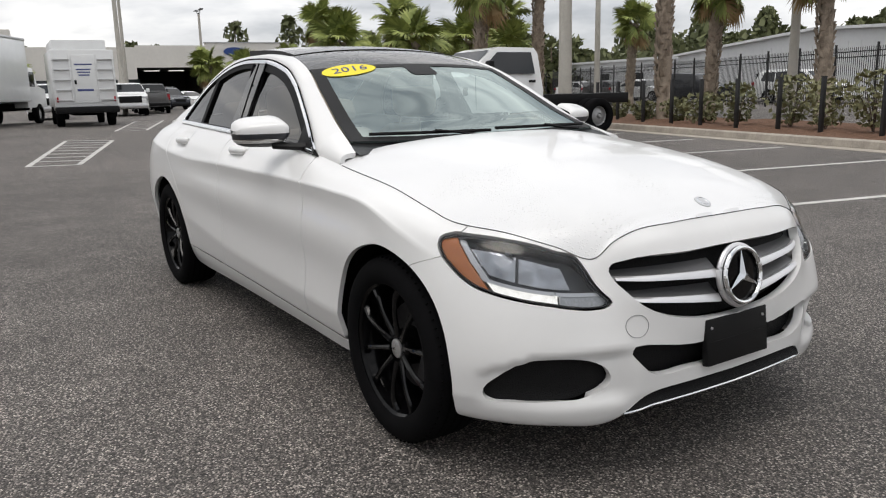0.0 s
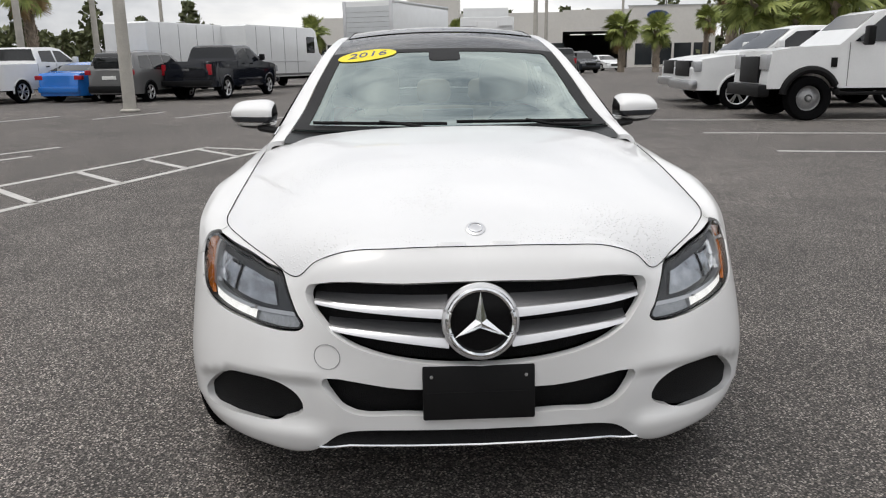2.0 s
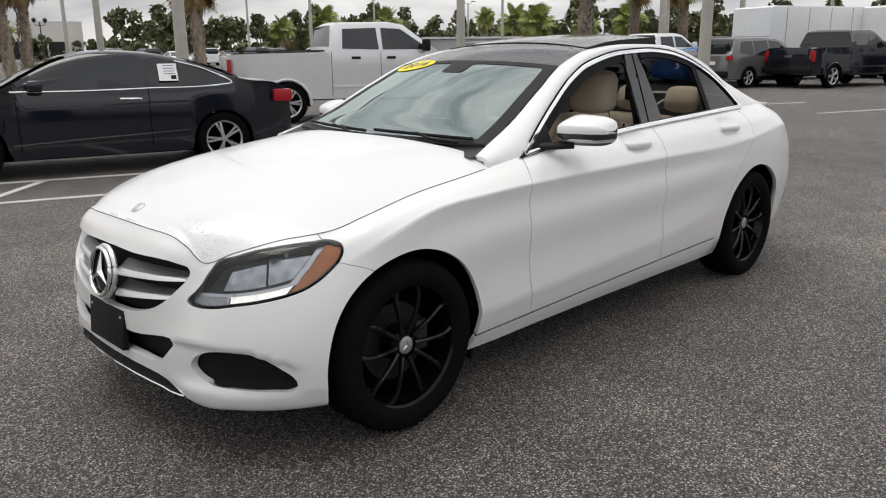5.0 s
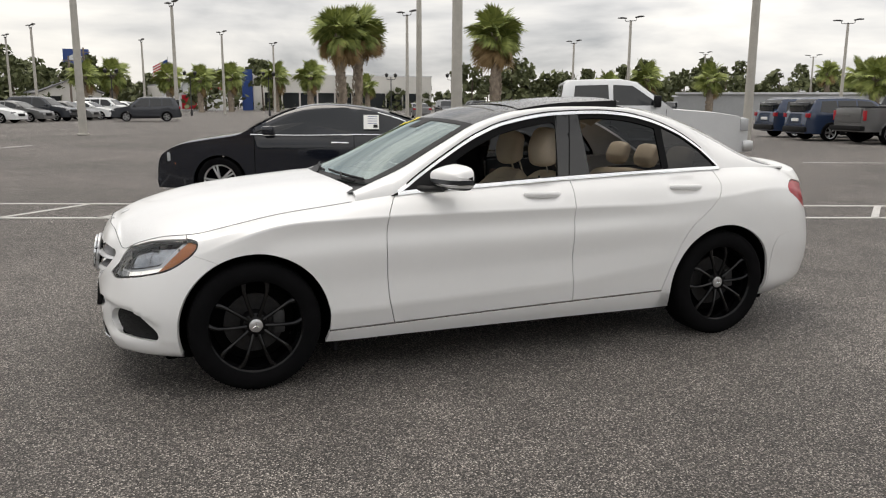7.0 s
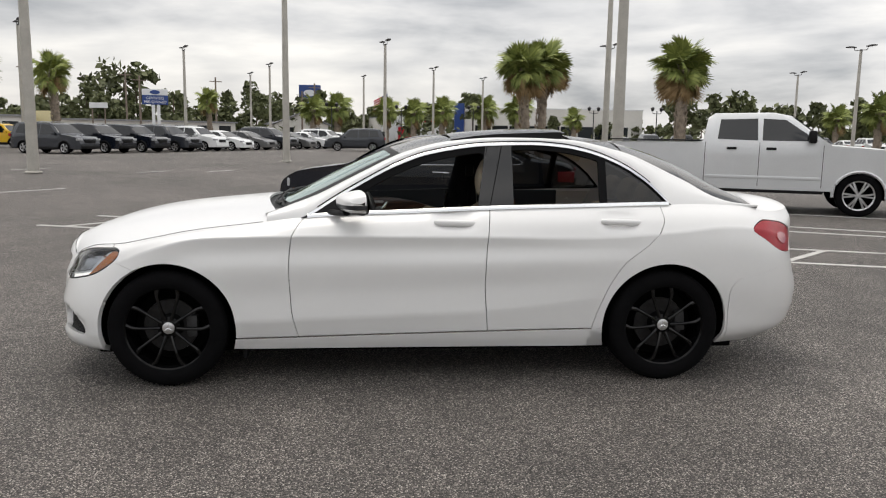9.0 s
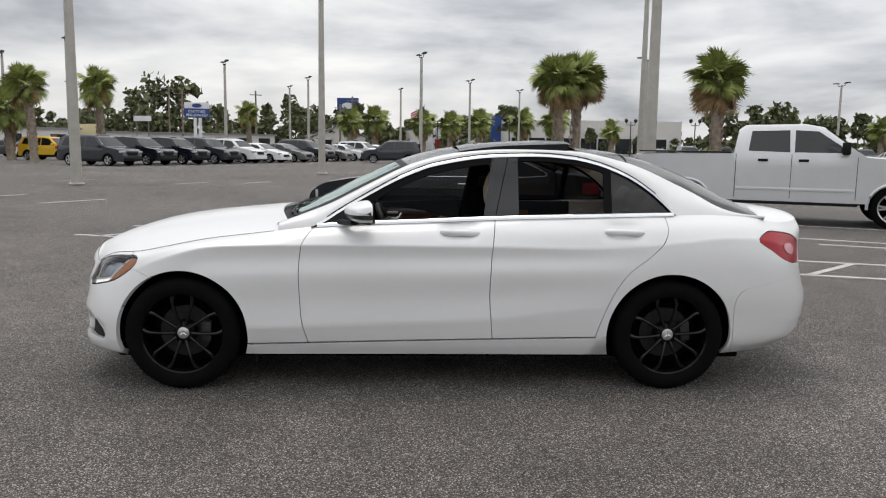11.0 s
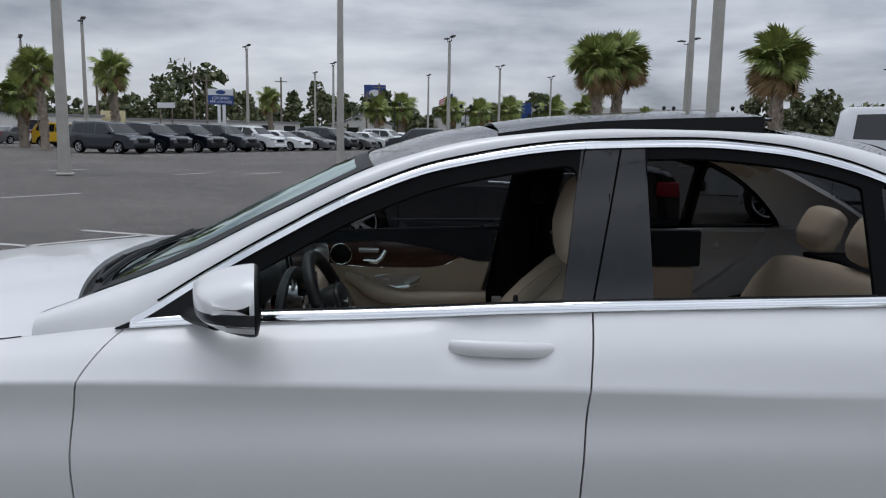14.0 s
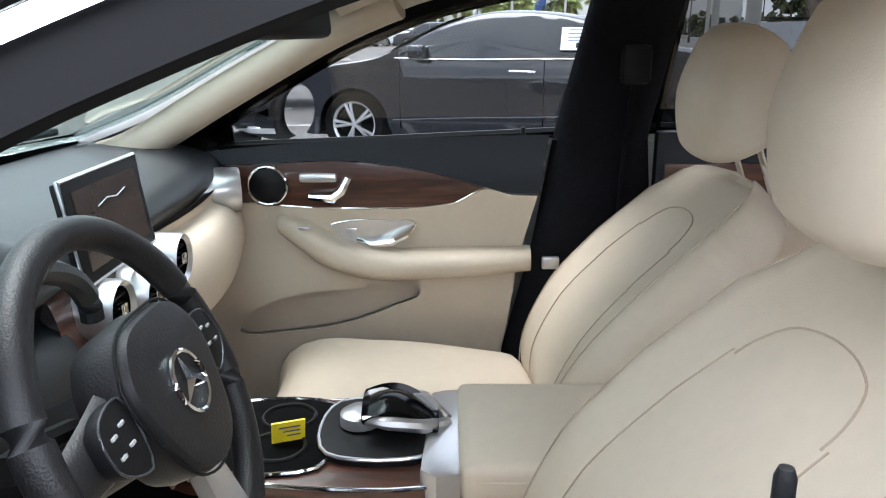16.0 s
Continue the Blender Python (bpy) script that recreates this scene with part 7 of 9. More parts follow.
def coupe():
    """The near black two-door with a price sheet in its rear side window."""
    H = 1.40
    curve = outline([(-2.28, .50), (-2.27, .80), (-2.20, .95), (-2.02, 1.02), (-1.70, 1.06), (-1.30, 1.20), (-.85, 1.33), (-.30, H), (.15, H - .015), (.45, 1.31), (.80, 1.15), (1.12, .985), (1.20, .965), (1.60, .905), (2.05, .80), (2.24, .66), (2.29, .45)], 5, closed=False)
    top = [tuple(p) for p in curve]
    seen, mono = -9, []
    for p in top:
        if p[0] > seen + .002:
            mono.append(p)
            seen = p[0]
    panes = [[(-1.45, 1.02), (-1.20, 1.16), (-.90, 1.255), (-.55, 1.315), (-.52, 1.0), (-1.0, 1.0)], [(-.46, .995), (-.48, 1.32), (-.1, 1.335), (.25, 1.29), (.55, 1.17), (.90, 1.0), (.3, .99)]]
    hw = .885
    c = vehicle("coupe", "black two-door coupe with silver wheels and a price sheet", "car", BLACK_P, 4.59, 1.77, mono, .965, (1.40, -1.36), .325, panes, [(-1.62, -1.02), (.34, 1.10)], "five", sill=.22, tumble=.26,
                extras=lights(2.12, -2.24, hw, .66, .84, (.30, .34, .13), (.22, .34, .15)))
    for s in (1, -1):
        trim = [(x, s * (hw + .010 - .26 * (z - .965) / .55 * (z > .965)), z) for x, z in outline([(.95, .975), (.3, .965), (-.5, .975), (-1.3, .99), (-1.50, 1.015), (-1.20, 1.18), (-.85, 1.285)], 6, closed=False)]
        part("window_trim", tube_bm(trim, .009, 6), CHROME, c)
        mir = part("door_mirror", box_bm((.62, s * .98 - .09, .975), (.78, s * .98 + .09, 1.10), .045, 3), BLACK_P, c)
        h = part("door_handle", tube_bm([(-.42, s * (hw + .01), .855), (-.36, s * (hw + .028), .86), (-.24, s * (hw + .028), .862), (-.18, s * (hw + .01), .862)], .013, 6), CHROME, c)
        part("door_seam", box_bm((-.505, s * (hw - .002) - .006, .30), (-.497, s * (hw - .002) + .005, .985)), DARK_VOID, c, smooth=False)
        part("door_seam", box_bm((.90, s * (hw - .002) - .006, .30), (.908, s * (hw - .002) + .005, .955)), DARK_VOID, c, smooth=False)
        part("side_marker", box_bm((1.86, s * .842 - .012, .55), (2.02, s * .842 + .012, .585), .008), LAMP_AMBER, c)
        part("sill_crease", tube_bm([(-.95, s * (hw + .002), .46), (.2, s * (hw + .004), .42), (.98, s * (hw + .002), .38)], .010, 6), BLACK_P, c)
        sheet = part("price_sheet", box_bm((-.86, s * .828 - .002, 1.03), (-.64, s * .828 + .002, 1.25)), PAPER, c, "white price sheet with printed lines", smooth=False)
        sheet.matrix_basis = Matrix.Translation((0, s * .828, 1.03)) @ Matrix.Rotation(s * .44, 4, "X") @ Matrix.Translation((0, -s * .828, -1.03)) @ Matrix.Translation((0, s * .055, 0))
        for k in range(4):
            part("sheet_line", box_bm((-.83, s * (.8305 if s > 0 else .8305) - .001, 1.22 - .035 * k), (-.70, s * .8305 + .001, 1.228 - .035 * k)), INK, sheet, smooth=False)
        part("sheet_square", box_bm((-.84, s * .8305 - .001, 1.05), (-.78, s * .8305 + .001, 1.10)), BLACK_PLASTIC, sheet, smooth=False)
    part("grille", box_bm((2.20, -.36, .52), (2.30, .36, .68), .03), BLACK_PLASTIC, c)
    part("lower_bumper", box_bm((2.10, -.76, .24), (2.31, .76, .40), .06), BLACK_P, c)
    return c


def box_truck(mat=WHITE_P):
    t = thing("box_truck", "white box truck with a tall cargo body and dark chassis", "truck")
    part("cargo_box", box_bm((-4.2, -1.24, 1.05), (2.3, 1.24, 3.85), .04), mat, t)
    part("roller_door", box_bm((-4.22, -1.08, 1.20), (-4.19, 1.08, 3.62), .01), material("grey_door", (.55, .57, .58), .5, var=.05, scale=2), t)
    for k in range(11):
        part("door_slat", box_bm((-4.226, -1.07, 1.22 + .215 * k), (-4.218, 1.07, 1.228 + .215 * k)), GREY_P, t, smooth=False)
    for s in (1, -1):
        part("corner_post", box_bm((-4.235, s * 1.16 - .08, 1.05), (-4.15, s * 1.16 + .08, 3.86), .02), SATIN_SILVER, t)
        part("top_rail", box_bm((-4.2, s * 1.245 - .012, 3.74), (2.3, s * 1.245 + .012, 3.86), .005), SATIN_SILVER, t)
        part("bottom_rail", box_bm((-4.2, s * 1.245 - .012, 1.04), (2.3, s * 1.245 + .012, 1.14), .005), SATIN_SILVER, t)
        part("tail_lamp", box_bm((-4.25, s * .98 - .12, .86), (-4.20, s * .98 + .12, .98), .01), LAMP_RED, t)
    part("chassis", box_bm((-4.1, -.45, .62), (4.2, .45, .95), .03), DARK_VOID, t)
    part("lift_gate", box_bm((-4.30, -1.0, .50), (-4.16, 1.0, .98), .03), BLACK_PLASTIC, t)
    cab = part("cab", prism_bm([(2.35, .75), (2.35, 2.55), (2.6, 2.62), (3.35, 2.58), (3.85, 1.75), (4.75, 1.60), (4.85, .75)], -1.05, 1.05, "Y", .05), mat, t)
    for s in (1, -1):
        part("side_window", box_bm((2.65, s * 1.05 - .02, 1.72), (3.45, s * 1.05 + .02, 2.40), .02), WINDOW_M, t)
        add_wheel(t, 3.75, s * .95, .46, .28, "truck")
        add_wheel(t, -2.4, s * .98, .46, .30, "truck")
        add_wheel(t, -2.4, s * .66, .46, .30, "truck")
    return t


def step_van():
    t = thing("step_van", "long white walk-in delivery van", "van", group="walk-in vans")
    part("van_body", prism_bm([(-3.6, .55), (-3.6, 2.95), (-3.5, 3.02), (2.4, 3.02), (2.75, 2.85), (3.05, 1.75), (3.55, 1.45), (3.65, .55)], -1.15, 1.15, "Y", .06), WHITE_P, t)
    for s in (1, -1):
        part("side_window", box_bm((1.75, s * 1.15 - .02, 1.72), (2.55, s * 1.15 + .02, 2.55), .03), WINDOW_M, t)
        part("side_rail", box_bm((-3.5, s * 1.155 - .012, 1.28), (1.6, s * 1.155 + .012, 1.34), .005), SATIN_SILVER, t)
        part("side_rail", box_bm((-3.5, s * 1.155 - .012, .62), (3.3, s * 1.155 + .012, .72), .005), GREY_P, t)
        for k in range(4):
            part("body_seam", box_bm((-2.8 + 1.2 * k, s * 1.152 - .008, .75), (-2.785 + 1.2 * k, s * 1.152 + .008, 2.95)), GREY_P, t, smooth=False)
        add_wheel(t, 2.55, s * 1.0, .40, .26, "truck")
        add_wheel(t, -2.2, s * 1.0, .40, .26, "truck")
        part("tail_lamp", box_bm((-3.63, s * .95 - .08, 1.0), (-3.58, s * .95 + .08, 1.3), .01), LAMP_RED, t)
    part("underside", box_bm((-3.4, -.9, .42), (3.4, .9, .62), .02), DARK_VOID, t)
    part("windscreen", box_bm((2.86, -.95, 1.85), (2.95, .95, 2.7), .02), WINDOW_M, t).matrix_basis = Matrix.Translation((.0, 0, 0))
    return t


def utility_van():
    t = thing("utility_body_truck", "white service truck with ladder-like shelves on its rear doors", "truck")
    part("service_body", box_bm((-2.6, -1.18, .80), (1.6, 1.18, 3.05), .05), WHITE_P, t)
    part("roof_box", box_bm((-2.3, -.95, 3.05), (1.4, 1.05, 3.45), .03), WHITE_P, t)
    part("rear_door", box_bm((-2.63, -.42, .95), (-2.59, .42, 2.85), .02), WHITE_P, t)
    part("door_window_bar", box_bm((-2.64, -.33, 2.45), (-2.625, .33, 2.50), .004), INK, t)
    for k in range(3):
        part("lettering_bar", box_bm((-2.64, -.26 + .03 * k, 2.25 - .11 * k), (-2.628, .28 - .04 * k, 2.30 - .11 * k), .003), INK, t)
    part("lettering_bar", box_bm((-2.64, -.30, 1.42), (-2.628, .30, 1.50), .003), INK, t)
    part("door_latch", box_bm((-2.66, .30, 1.70), (-2.62, .38, 1.86), .008), BLACK_PLASTIC, t)
    for s in (1, -1):
        for k in range(5):
            part("shelf_step", box_bm((-2.68, s * .80 - .28, 1.05 + .40 * k), (-2.58, s * .80 + .28, 1.09 + .40 * k), .008), SATIN_SILVER, t)
        part("shelf_upright", box_bm((-2.66, s * .50 - .02, .95), (-2.60, s * .50 + .02, 2.85), .006), WHITE_P, t)
        part("shelf_upright", box_bm((-2.66, s * 1.12 - .03, .95), (-2.60, s * 1.12 + .03, 2.85), .006), WHITE_P, t)
        part("tail_lamp", box_bm((-2.66, s * 1.08 - .05, 1.0), (-2.62, s * 1.08 + .05, 1.2), .01), LAMP_RED, t)
        add_wheel(t, -1.5, s * .98, .40, .30, "truck")
        add_wheel(t, 2.4, s * .95, .40, .26, "truck")
    part("rear_bumper", box_bm((-2.9, -1.18, .55), (-2.55, 1.18, .80), .04), BLACK_PLASTIC, t)
    part("cab", prism_bm([(1.6, .6), (1.6, 2.25), (2.0, 2.3), (2.6, 2.2), (3.1, 1.5), (3.9, 1.38), (4.0, .6)], -1.0, 1.0, "Y", .05), WHITE_P, t)
    part("chassis", box_bm((-2.5, -.5, .45), (3.8, .5, .8), .03), DARK_VOID, t)
    return t


def chassis_cab():
    """White work truck with a bare dark frame behind its two-door cab."""
    t = thing("chassis_cab_truck", "white two-door work truck with a bare dark frame behind", "truck")
    top = [(-.35, 1.10), (-.30, 1.95), (-.22, 2.08), (.75, 2.10), (.98, 2.04), (1.62, 1.50), (1.70, 1.44), (2.55, 1.40), (2.95, 1.34), (3.02, .80)]
    hw = 1.0
    topf = lambda x: np.interp(x, [p[0] for p in top], [p[1] for p in top])
    outline_pts = [(-.35, .62)] + top + [(3.02, .62), (2.72, .62)] + [(2.20 + .50 * math.cos(a), .46 + .50 * math.sin(a)) for a in np.linspace(.32, math.pi - .32, 12)] + [(1.70, .62)]
    bm = bmesh.new()
    loops = []
    for s in (-1, 1):
        loops.append([bm.verts.new((x, s * (hw - (.20 * max(0, z - 1.45) / .6 if x < 1.7 else .04 * max(0, z - 1.0))), z)) for x, z in outline_pts])
    a, b = loops
    n = len(a)
    bm.faces.new(a)
    bm.faces.new(b[::-1])
    for i in range(n):
        bm.faces.new((a[i], b[i], b[(i + 1) % n], a[(i + 1) % n]))
    bmesh.ops.triangulate(bm, faces=[f for f in bm.faces if len(f.verts) > 4])
    bmesh.ops.recalc_face_normals(bm, faces=bm.faces)
    part("cab", bm, WHITE_P, t, angle=25)
    for s in (1, -1):
        V = [(x, s * (hw + .006 - .20 * max(0, z - 1.45) / .6), z) for x, z in ((-.12, 1.48), (-.12, 1.98), (.82, 1.98), (1.42, 1.50))]
        poly_part("side_window", V, [[0, 1, 2, 3]], WINDOW_M, t)
        part("arch_trim", tube_bm([(2.20 + .52 * math.cos(q), s * (hw + .01), .46 + .52 * math.sin(q)) for q in np.linspace(.1, math.pi - .1, 18)], .075, 8), BLACK_PLASTIC, t)
        part("door_handle", box_bm((-.12, s * (hw + .012) - .014, 1.28), (.06, s * (hw + .012) + .014, 1.34), .01), BLACK_PLASTIC, t)
        part("door_mirror", box_bm((1.20, s * 1.24 - .10, 1.42), (1.34, s * 1.24 + .10, 1.78), .04), BLACK_PLASTIC, t)
        part("mirror_arm", tube_bm([(1.25, s * .98, 1.46), (1.27, s * 1.16, 1.52)], .025, 6), BLACK_PLASTIC, t)
        part("door_seam", box_bm((1.50, s * (hw - .002) - .006, .66), (1.51, s * (hw - .002) + .006, 1.48)), GREY_P, t, smooth=False)
        part("fender_badge", box_bm((1.72, s * (hw + .004) - .004, 1.02), (1.84, s * (hw + .004) + .004, 1.20), .01), BLACK_PLASTIC, t)
        part("running_board", box_bm((-.30, s * .90 - .08, .48), (1.60, s * .90 + .08, .55), .02), BLACK_PLASTIC, t)
        part("frame_rail", box_bm((-3.45, s * .42 - .05, .72), (-.30, s * .42 + .05, .98), .02), BLACK_PLASTIC, t)
        part("headlamp", box_bm((2.86, s * .76 - .20, .98), (3.05, s * .76 + .20, 1.28), .03), LENS_STRIPE, t)
        add_wheel(t, 2.20, s * .90, .43, .28, "truck")
        add_wheel(t, -2.05, s * .92, .43, .27, "truck")
        add_wheel(t, -2.05, s * .62, .43, .27, "truck")
    for x in (-3.4, -2.7, -1.4, -.7):
        part("cross_member", box_bm((x - .04, -.45, .74), (x + .04, .45, .94), .01), BLACK_PLASTIC, t)
    part("windscreen", poly_quad((1.02, 1.56), (2.02, 1.52), .80), WINDOW_M, t)
    part("grille", box_bm((2.98, -.55, .72), (3.06, .55, 1.24), .02), BLACK_PLASTIC, t)
    part("front_bumper", box_bm((2.95, -.98, .46), (3.18, .98, .70), .05), BLACK_PLASTIC, t)
    part("fuel_tank", box_bm((-1.3, .05, .50), (-.4, .40, .74), .05), BLACK_PLASTIC, t)
    part("axle", tube_bm([(-2.05, -.7, .43), (-2.05, .7, .43)], .09, 10), BLACK_PLASTIC, t)
    part("exhaust", tube_bm([(-.5, .3, .6), (-1.6, .3, .62), (-3.0, .32, .68)], .05, 8), GREY_P, t)
    return t


def poly_quad(xs, zs, w):
    bm = bmesh.new()
    (x0, x1), (z0, z1) = xs, zs
    bm.faces.new([bm.verts.new(p) for p in ((x0, -w, z0 + .012), (x1, -w, z1 + .012), (x1, w, z1 + .012), (x0, w, z0 + .012))])
    return bm


def park_vehicles():
    place(coupe(), -.68, -7.23, -15.6)
    silver = place(pickup(SILVER_P, "silver crew-cab pickup truck with bright wheels"), -7.55, -10.25, 154.5)
    place(pickup(BLACK_P, "black crew-cab pickup truck with red tail lamps", style="five", bed=False), -27.1, -7.3, 166)
    white = place(pickup(WHITE_P, "white crew-cab pickup truck with black wheels", bed=False, group="white pickup trucks"), -15.3, 9.6, -94)
    place(copy_thing(white, Matrix()), -18.4, 10.3, -94)
    place(copy_thing(white, Matrix()), -26.2, -14.2, 166)
    place(copy_thing(white, Matrix()), -47.5, 8.2, -8)
    place(copy_thing(white, Matrix()), -45.8, 3.6, -8)
    place(chassis_cab(), -11.75, 9.9, -95)
    dark = place(pickup(GREY_P, "dark grey crew-cab pickup truck", bed=True, group="dark pickup trucks"), -25.8, -16.8, 166)
    place(copy_thing(dark, Matrix()), -52.0, 10.6, 172)
    place(suv(WHITE_P, "small white suv with black lower cladding", L=4.1, H=1.65), -28.6, -2.2, 158)
    place(suv(GREY_P, "grey suv with red tail lamps", L=4.6, H=1.70), -25.3, -9.7, 166)
    place(saloon(BLUE_P, "bright blue coupe with paired red tail lamps", H=1.38), -26.3, -11.8, 166)
    navy = place(suv(NAVY_P, "dark blue suv among parked trucks", L=4.8, group="dark suvs"), -25.5, -19.7, 166)
    place(copy_thing(navy, Matrix()), -26.7, -22.7, 166)
    place(box_truck(), -35.7, -.15, 155)
    van = place(step_van(), -33.5, -10.6, 156)
    place(copy_thing(van, Matrix()), -37.5, -7.3, 156)
    place(utility_van(), -33.6, 3.5, 176)
    # row of stock cars along the far lane
    darks = suv(DARK_P, "dark suv in a long row of parked cars", L=4.8, H=1.76, group="row of parked cars")
    blacks = suv(BLACK_P, "black suv in a long row of parked cars", L=4.6, H=1.72, group="row of parked cars")
    whites = suv(WHITE_P, "white suv in a long row of parked cars", L=4.6, H=1.72, cladding=False, group="row of parked cars")
    greys = saloon(GREY_P, "grey sedan in a long row of parked cars", group="row of parked cars")
    wsed = saloon(WHITE_P, "white sedan in a long row of parked cars", group="row of parked cars")
    spots = []
    for i in range(13):
        spots.append((18.4 - 1.38 * i, -41.6 - 2.58 * i, 159))
    kinds = [darks, blacks, blacks, darks, whites, wsed, greys, darks, greys, wsed, whites, wsed, greys]
    # more rows far down the car park
    for i in range(14):
        spots.append((-24 - 3.4 * i, -70 - .7 * i, 80 if i % 2 else 262))
        kinds.append((greys, wsed, darks, whites, blacks)[(i * 7) % 5])
    for i in range(12):
        spots.append((32 + 2.6 * i, -63 + 1.0 * i, 250))
        kinds.append((wsed, greys, blacks, whites)[(i * 5) % 4])
    for i in range(10):
        spots.append((-40 - 2.8 * i, -34 - 2.0 * i, 150))
        kinds.append((blacks, darks, greys, wsed, whites)[(i * 3) % 5])
    for x, y, h in ((-62, 14.2, 10), (-66, 13.0, 12), (-72, 18.6, 15), (-58, 11.6, 172), (-56, -6, 168), (-60, -9, 168), (-64, -12, 168)):
        spots.append((x, y, h))
        kinds.append((greys, wsed, darks)[len(spots) % 3])
    # beyond the iron fence
    for x, y, h, k in ((-20.2, 35.6, 6, whites), (-28.6, 37.5, 4, blacks), (-34.5, 39.5, 4, wsed), (-12.2, 35.0, 6, wsed), (-40, 42, 4, greys), (-6.0, 34.2, 6, greys), (-46, 44.5, 4, wsed), (0.5, 33.5, 6, whites)):
        spots.append((x, y, h))
        kinds.append(k)
    used = set()
    for (x, y, h), k in zip(spots, kinds):
        ob = k if k not in used else copy_thing(k, Matrix())
        used.add(k)
        place(ob, x, y, h)
    place(suv(YELLOW_P, "boxy yellow compact off-road suv", L=4.2, H=1.70), 26.4, -53.2, 172)
    place(copy_thing(darks, Matrix()), 1.6, -58.0, 2)
    place(saloon(RED_P, "dark red hatchback among parked cars", H=1.5), -42.0, -28.5, 160)


park_vehicles()
# ---- surroundings: materials ----
def leaf_material(name, dark, light):
    m = bpy.data.materials.new(name)
    m.use_nodes = True
    nt = m.node_tree
    p = nt.nodes["Principled BSDF"]
    L, N = nt.links.new, nt.nodes.new
    geo, ramp, info, add = N("ShaderNodeNewGeometry"), N("ShaderNodeValToRGB"), N("ShaderNodeObjectInfo"), N("ShaderNodeMix")
    add.inputs[0].default_value = 0.35
    ramp.color_ramp.elements[0].color, ramp.color_ramp.elements[1].color = (*dark, 1), (*light, 1)
    L(geo.outputs["Random Per Island"], add.inputs[2])
    L(info.outputs["Random"], add.inputs[3])
    L(add.outputs[0], ramp.inputs["Fac"])
    L(ramp.outputs["Color"], p.inputs["Base Color"])
    p.inputs["Roughness"].default_value = 0.6
    p.inputs["Specular IOR Level"].default_value = 0.3
    return m


CONCRETE = material("pole_concrete", (0.43, 0.41, 0.37), 0.85, spec=0.3, var=0.14, scale=3, bump=0.3, bscale=60)
KERB = material("kerb_concrete", (0.36, 0.325, 0.28), 0.9, spec=0.2, var=0.25, scale=4, bump=0.5, bscale=70)
MULCH = material("bark_mulch", (0.135, 0.08, 0.055), 0.95, spec=0.1, var=0.5, scale=9, bump=1.0, bscale=45)
PAINT_LINE = material("worn_white_line", (0.52, 0.51, 0.49), 0.8, spec=0.3, var=0.28, scale=6, bump=0.5, bscale=90)
IRON = material("black_iron", (0.012, 0.012, 0.013), 0.5, var=0.3, scale=10)
LAMP_HEAD = material("bronze_lamp_head", (0.06, 0.058, 0.06), 0.45, metal=0.4, var=0.2)
BARK_PALM = material("palm_bark", (0.30, 0.25, 0.20), 0.95, spec=0.1, var=0.4, scale=5, bump=0.8, bscale=30)
BARK = material("tree_bark", (0.13, 0.10, 0.08), 0.95, spec=0.1, var=0.4, scale=4, bump=0.8, bscale=20)
FROND = leaf_material("palm_frond", (0.105, 0.14, 0.036), (0.36, 0.40, 0.12))
FROND_DEAD = leaf_material("dry_palm_frond", (0.17, 0.10, 0.04), (0.34, 0.24, 0.12))
FOLIAGE = leaf_material("broadleaf_foliage", (0.045, 0.056, 0.025), (0.17, 0.185, 0.085))
SHRUB_LEAF = leaf_material("shrub_leaf", (0.075, 0.085, 0.04), (0.26, 0.25, 0.13))
RENDER_WHITE = material("white_render", (0.70, 0.68, 0.64), 0.85, spec=0.2, var=0.06, scale=0.4, bump=0.1, bscale=20)
WALL_GREY = material("grey_cladding", (0.42, 0.43, 0.44), 0.7, var=0.08, scale=0.5)
METAL_WALL = material("white_metal_cladding", (0.66, 0.67, 0.68), 0.5, var=0.07, scale=0.6)
ROOF_GREY = material("grey_roofing", (0.24, 0.24, 0.25), 0.8, var=0.15, scale=1)
DARK_BAY = material("dark_bay_interior", (0.035, 0.033, 0.032), 0.8, var=0.2)
SIGN_BLUE = material("sign_blue", (0.018, 0.055, 0.22), 0.35, var=0.05)
SIGN_WHITE = material("sign_white", (0.72, 0.73, 0.74), 0.4, var=0.04)
SIGN_RED = material("sign_red", (0.50, 0.015, 0.03), 0.4, var=0.05)
SIGN_CREAM = material("sign_cream", (0.70, 0.62, 0.36), 0.6, var=0.08)
WINDOW_DARK = material("dark_window_glass", (0.02, 0.024, 0.028), 0.08, spec=0.6, var=0.2, scale=0.5)
WOODEN = material("weathered_pole_wood", (0.20, 0.16, 0.13), 0.9, var=0.3, scale=3)
rnd = random.Random(11)
rng = np.random.default_rng(7)


def at(x, y, turn=0.0, z=0.0, s=1.0):
    return Matrix.Translation((x, y, z)) @ Matrix.Rotation(radians(turn), 4, "Z") @ Matrix.Scale(s, 4)


# ---- road markings ----
def stripe(parent, a, b, width=0.10):
    a, b = Vector(a), Vector(b)
    d = b - a
    m = Matrix.Translation((*((a + b) / 2), 0)) @ Matrix.Rotation(math.atan2(d.y, d.x), 4, "Z")
    h = d.length / 2
    part("line", box_bm((-h, -width / 2, 0.001), (h, width / 2, 0.005), mat=m), PAINT_LINE, parent, smooth=False)


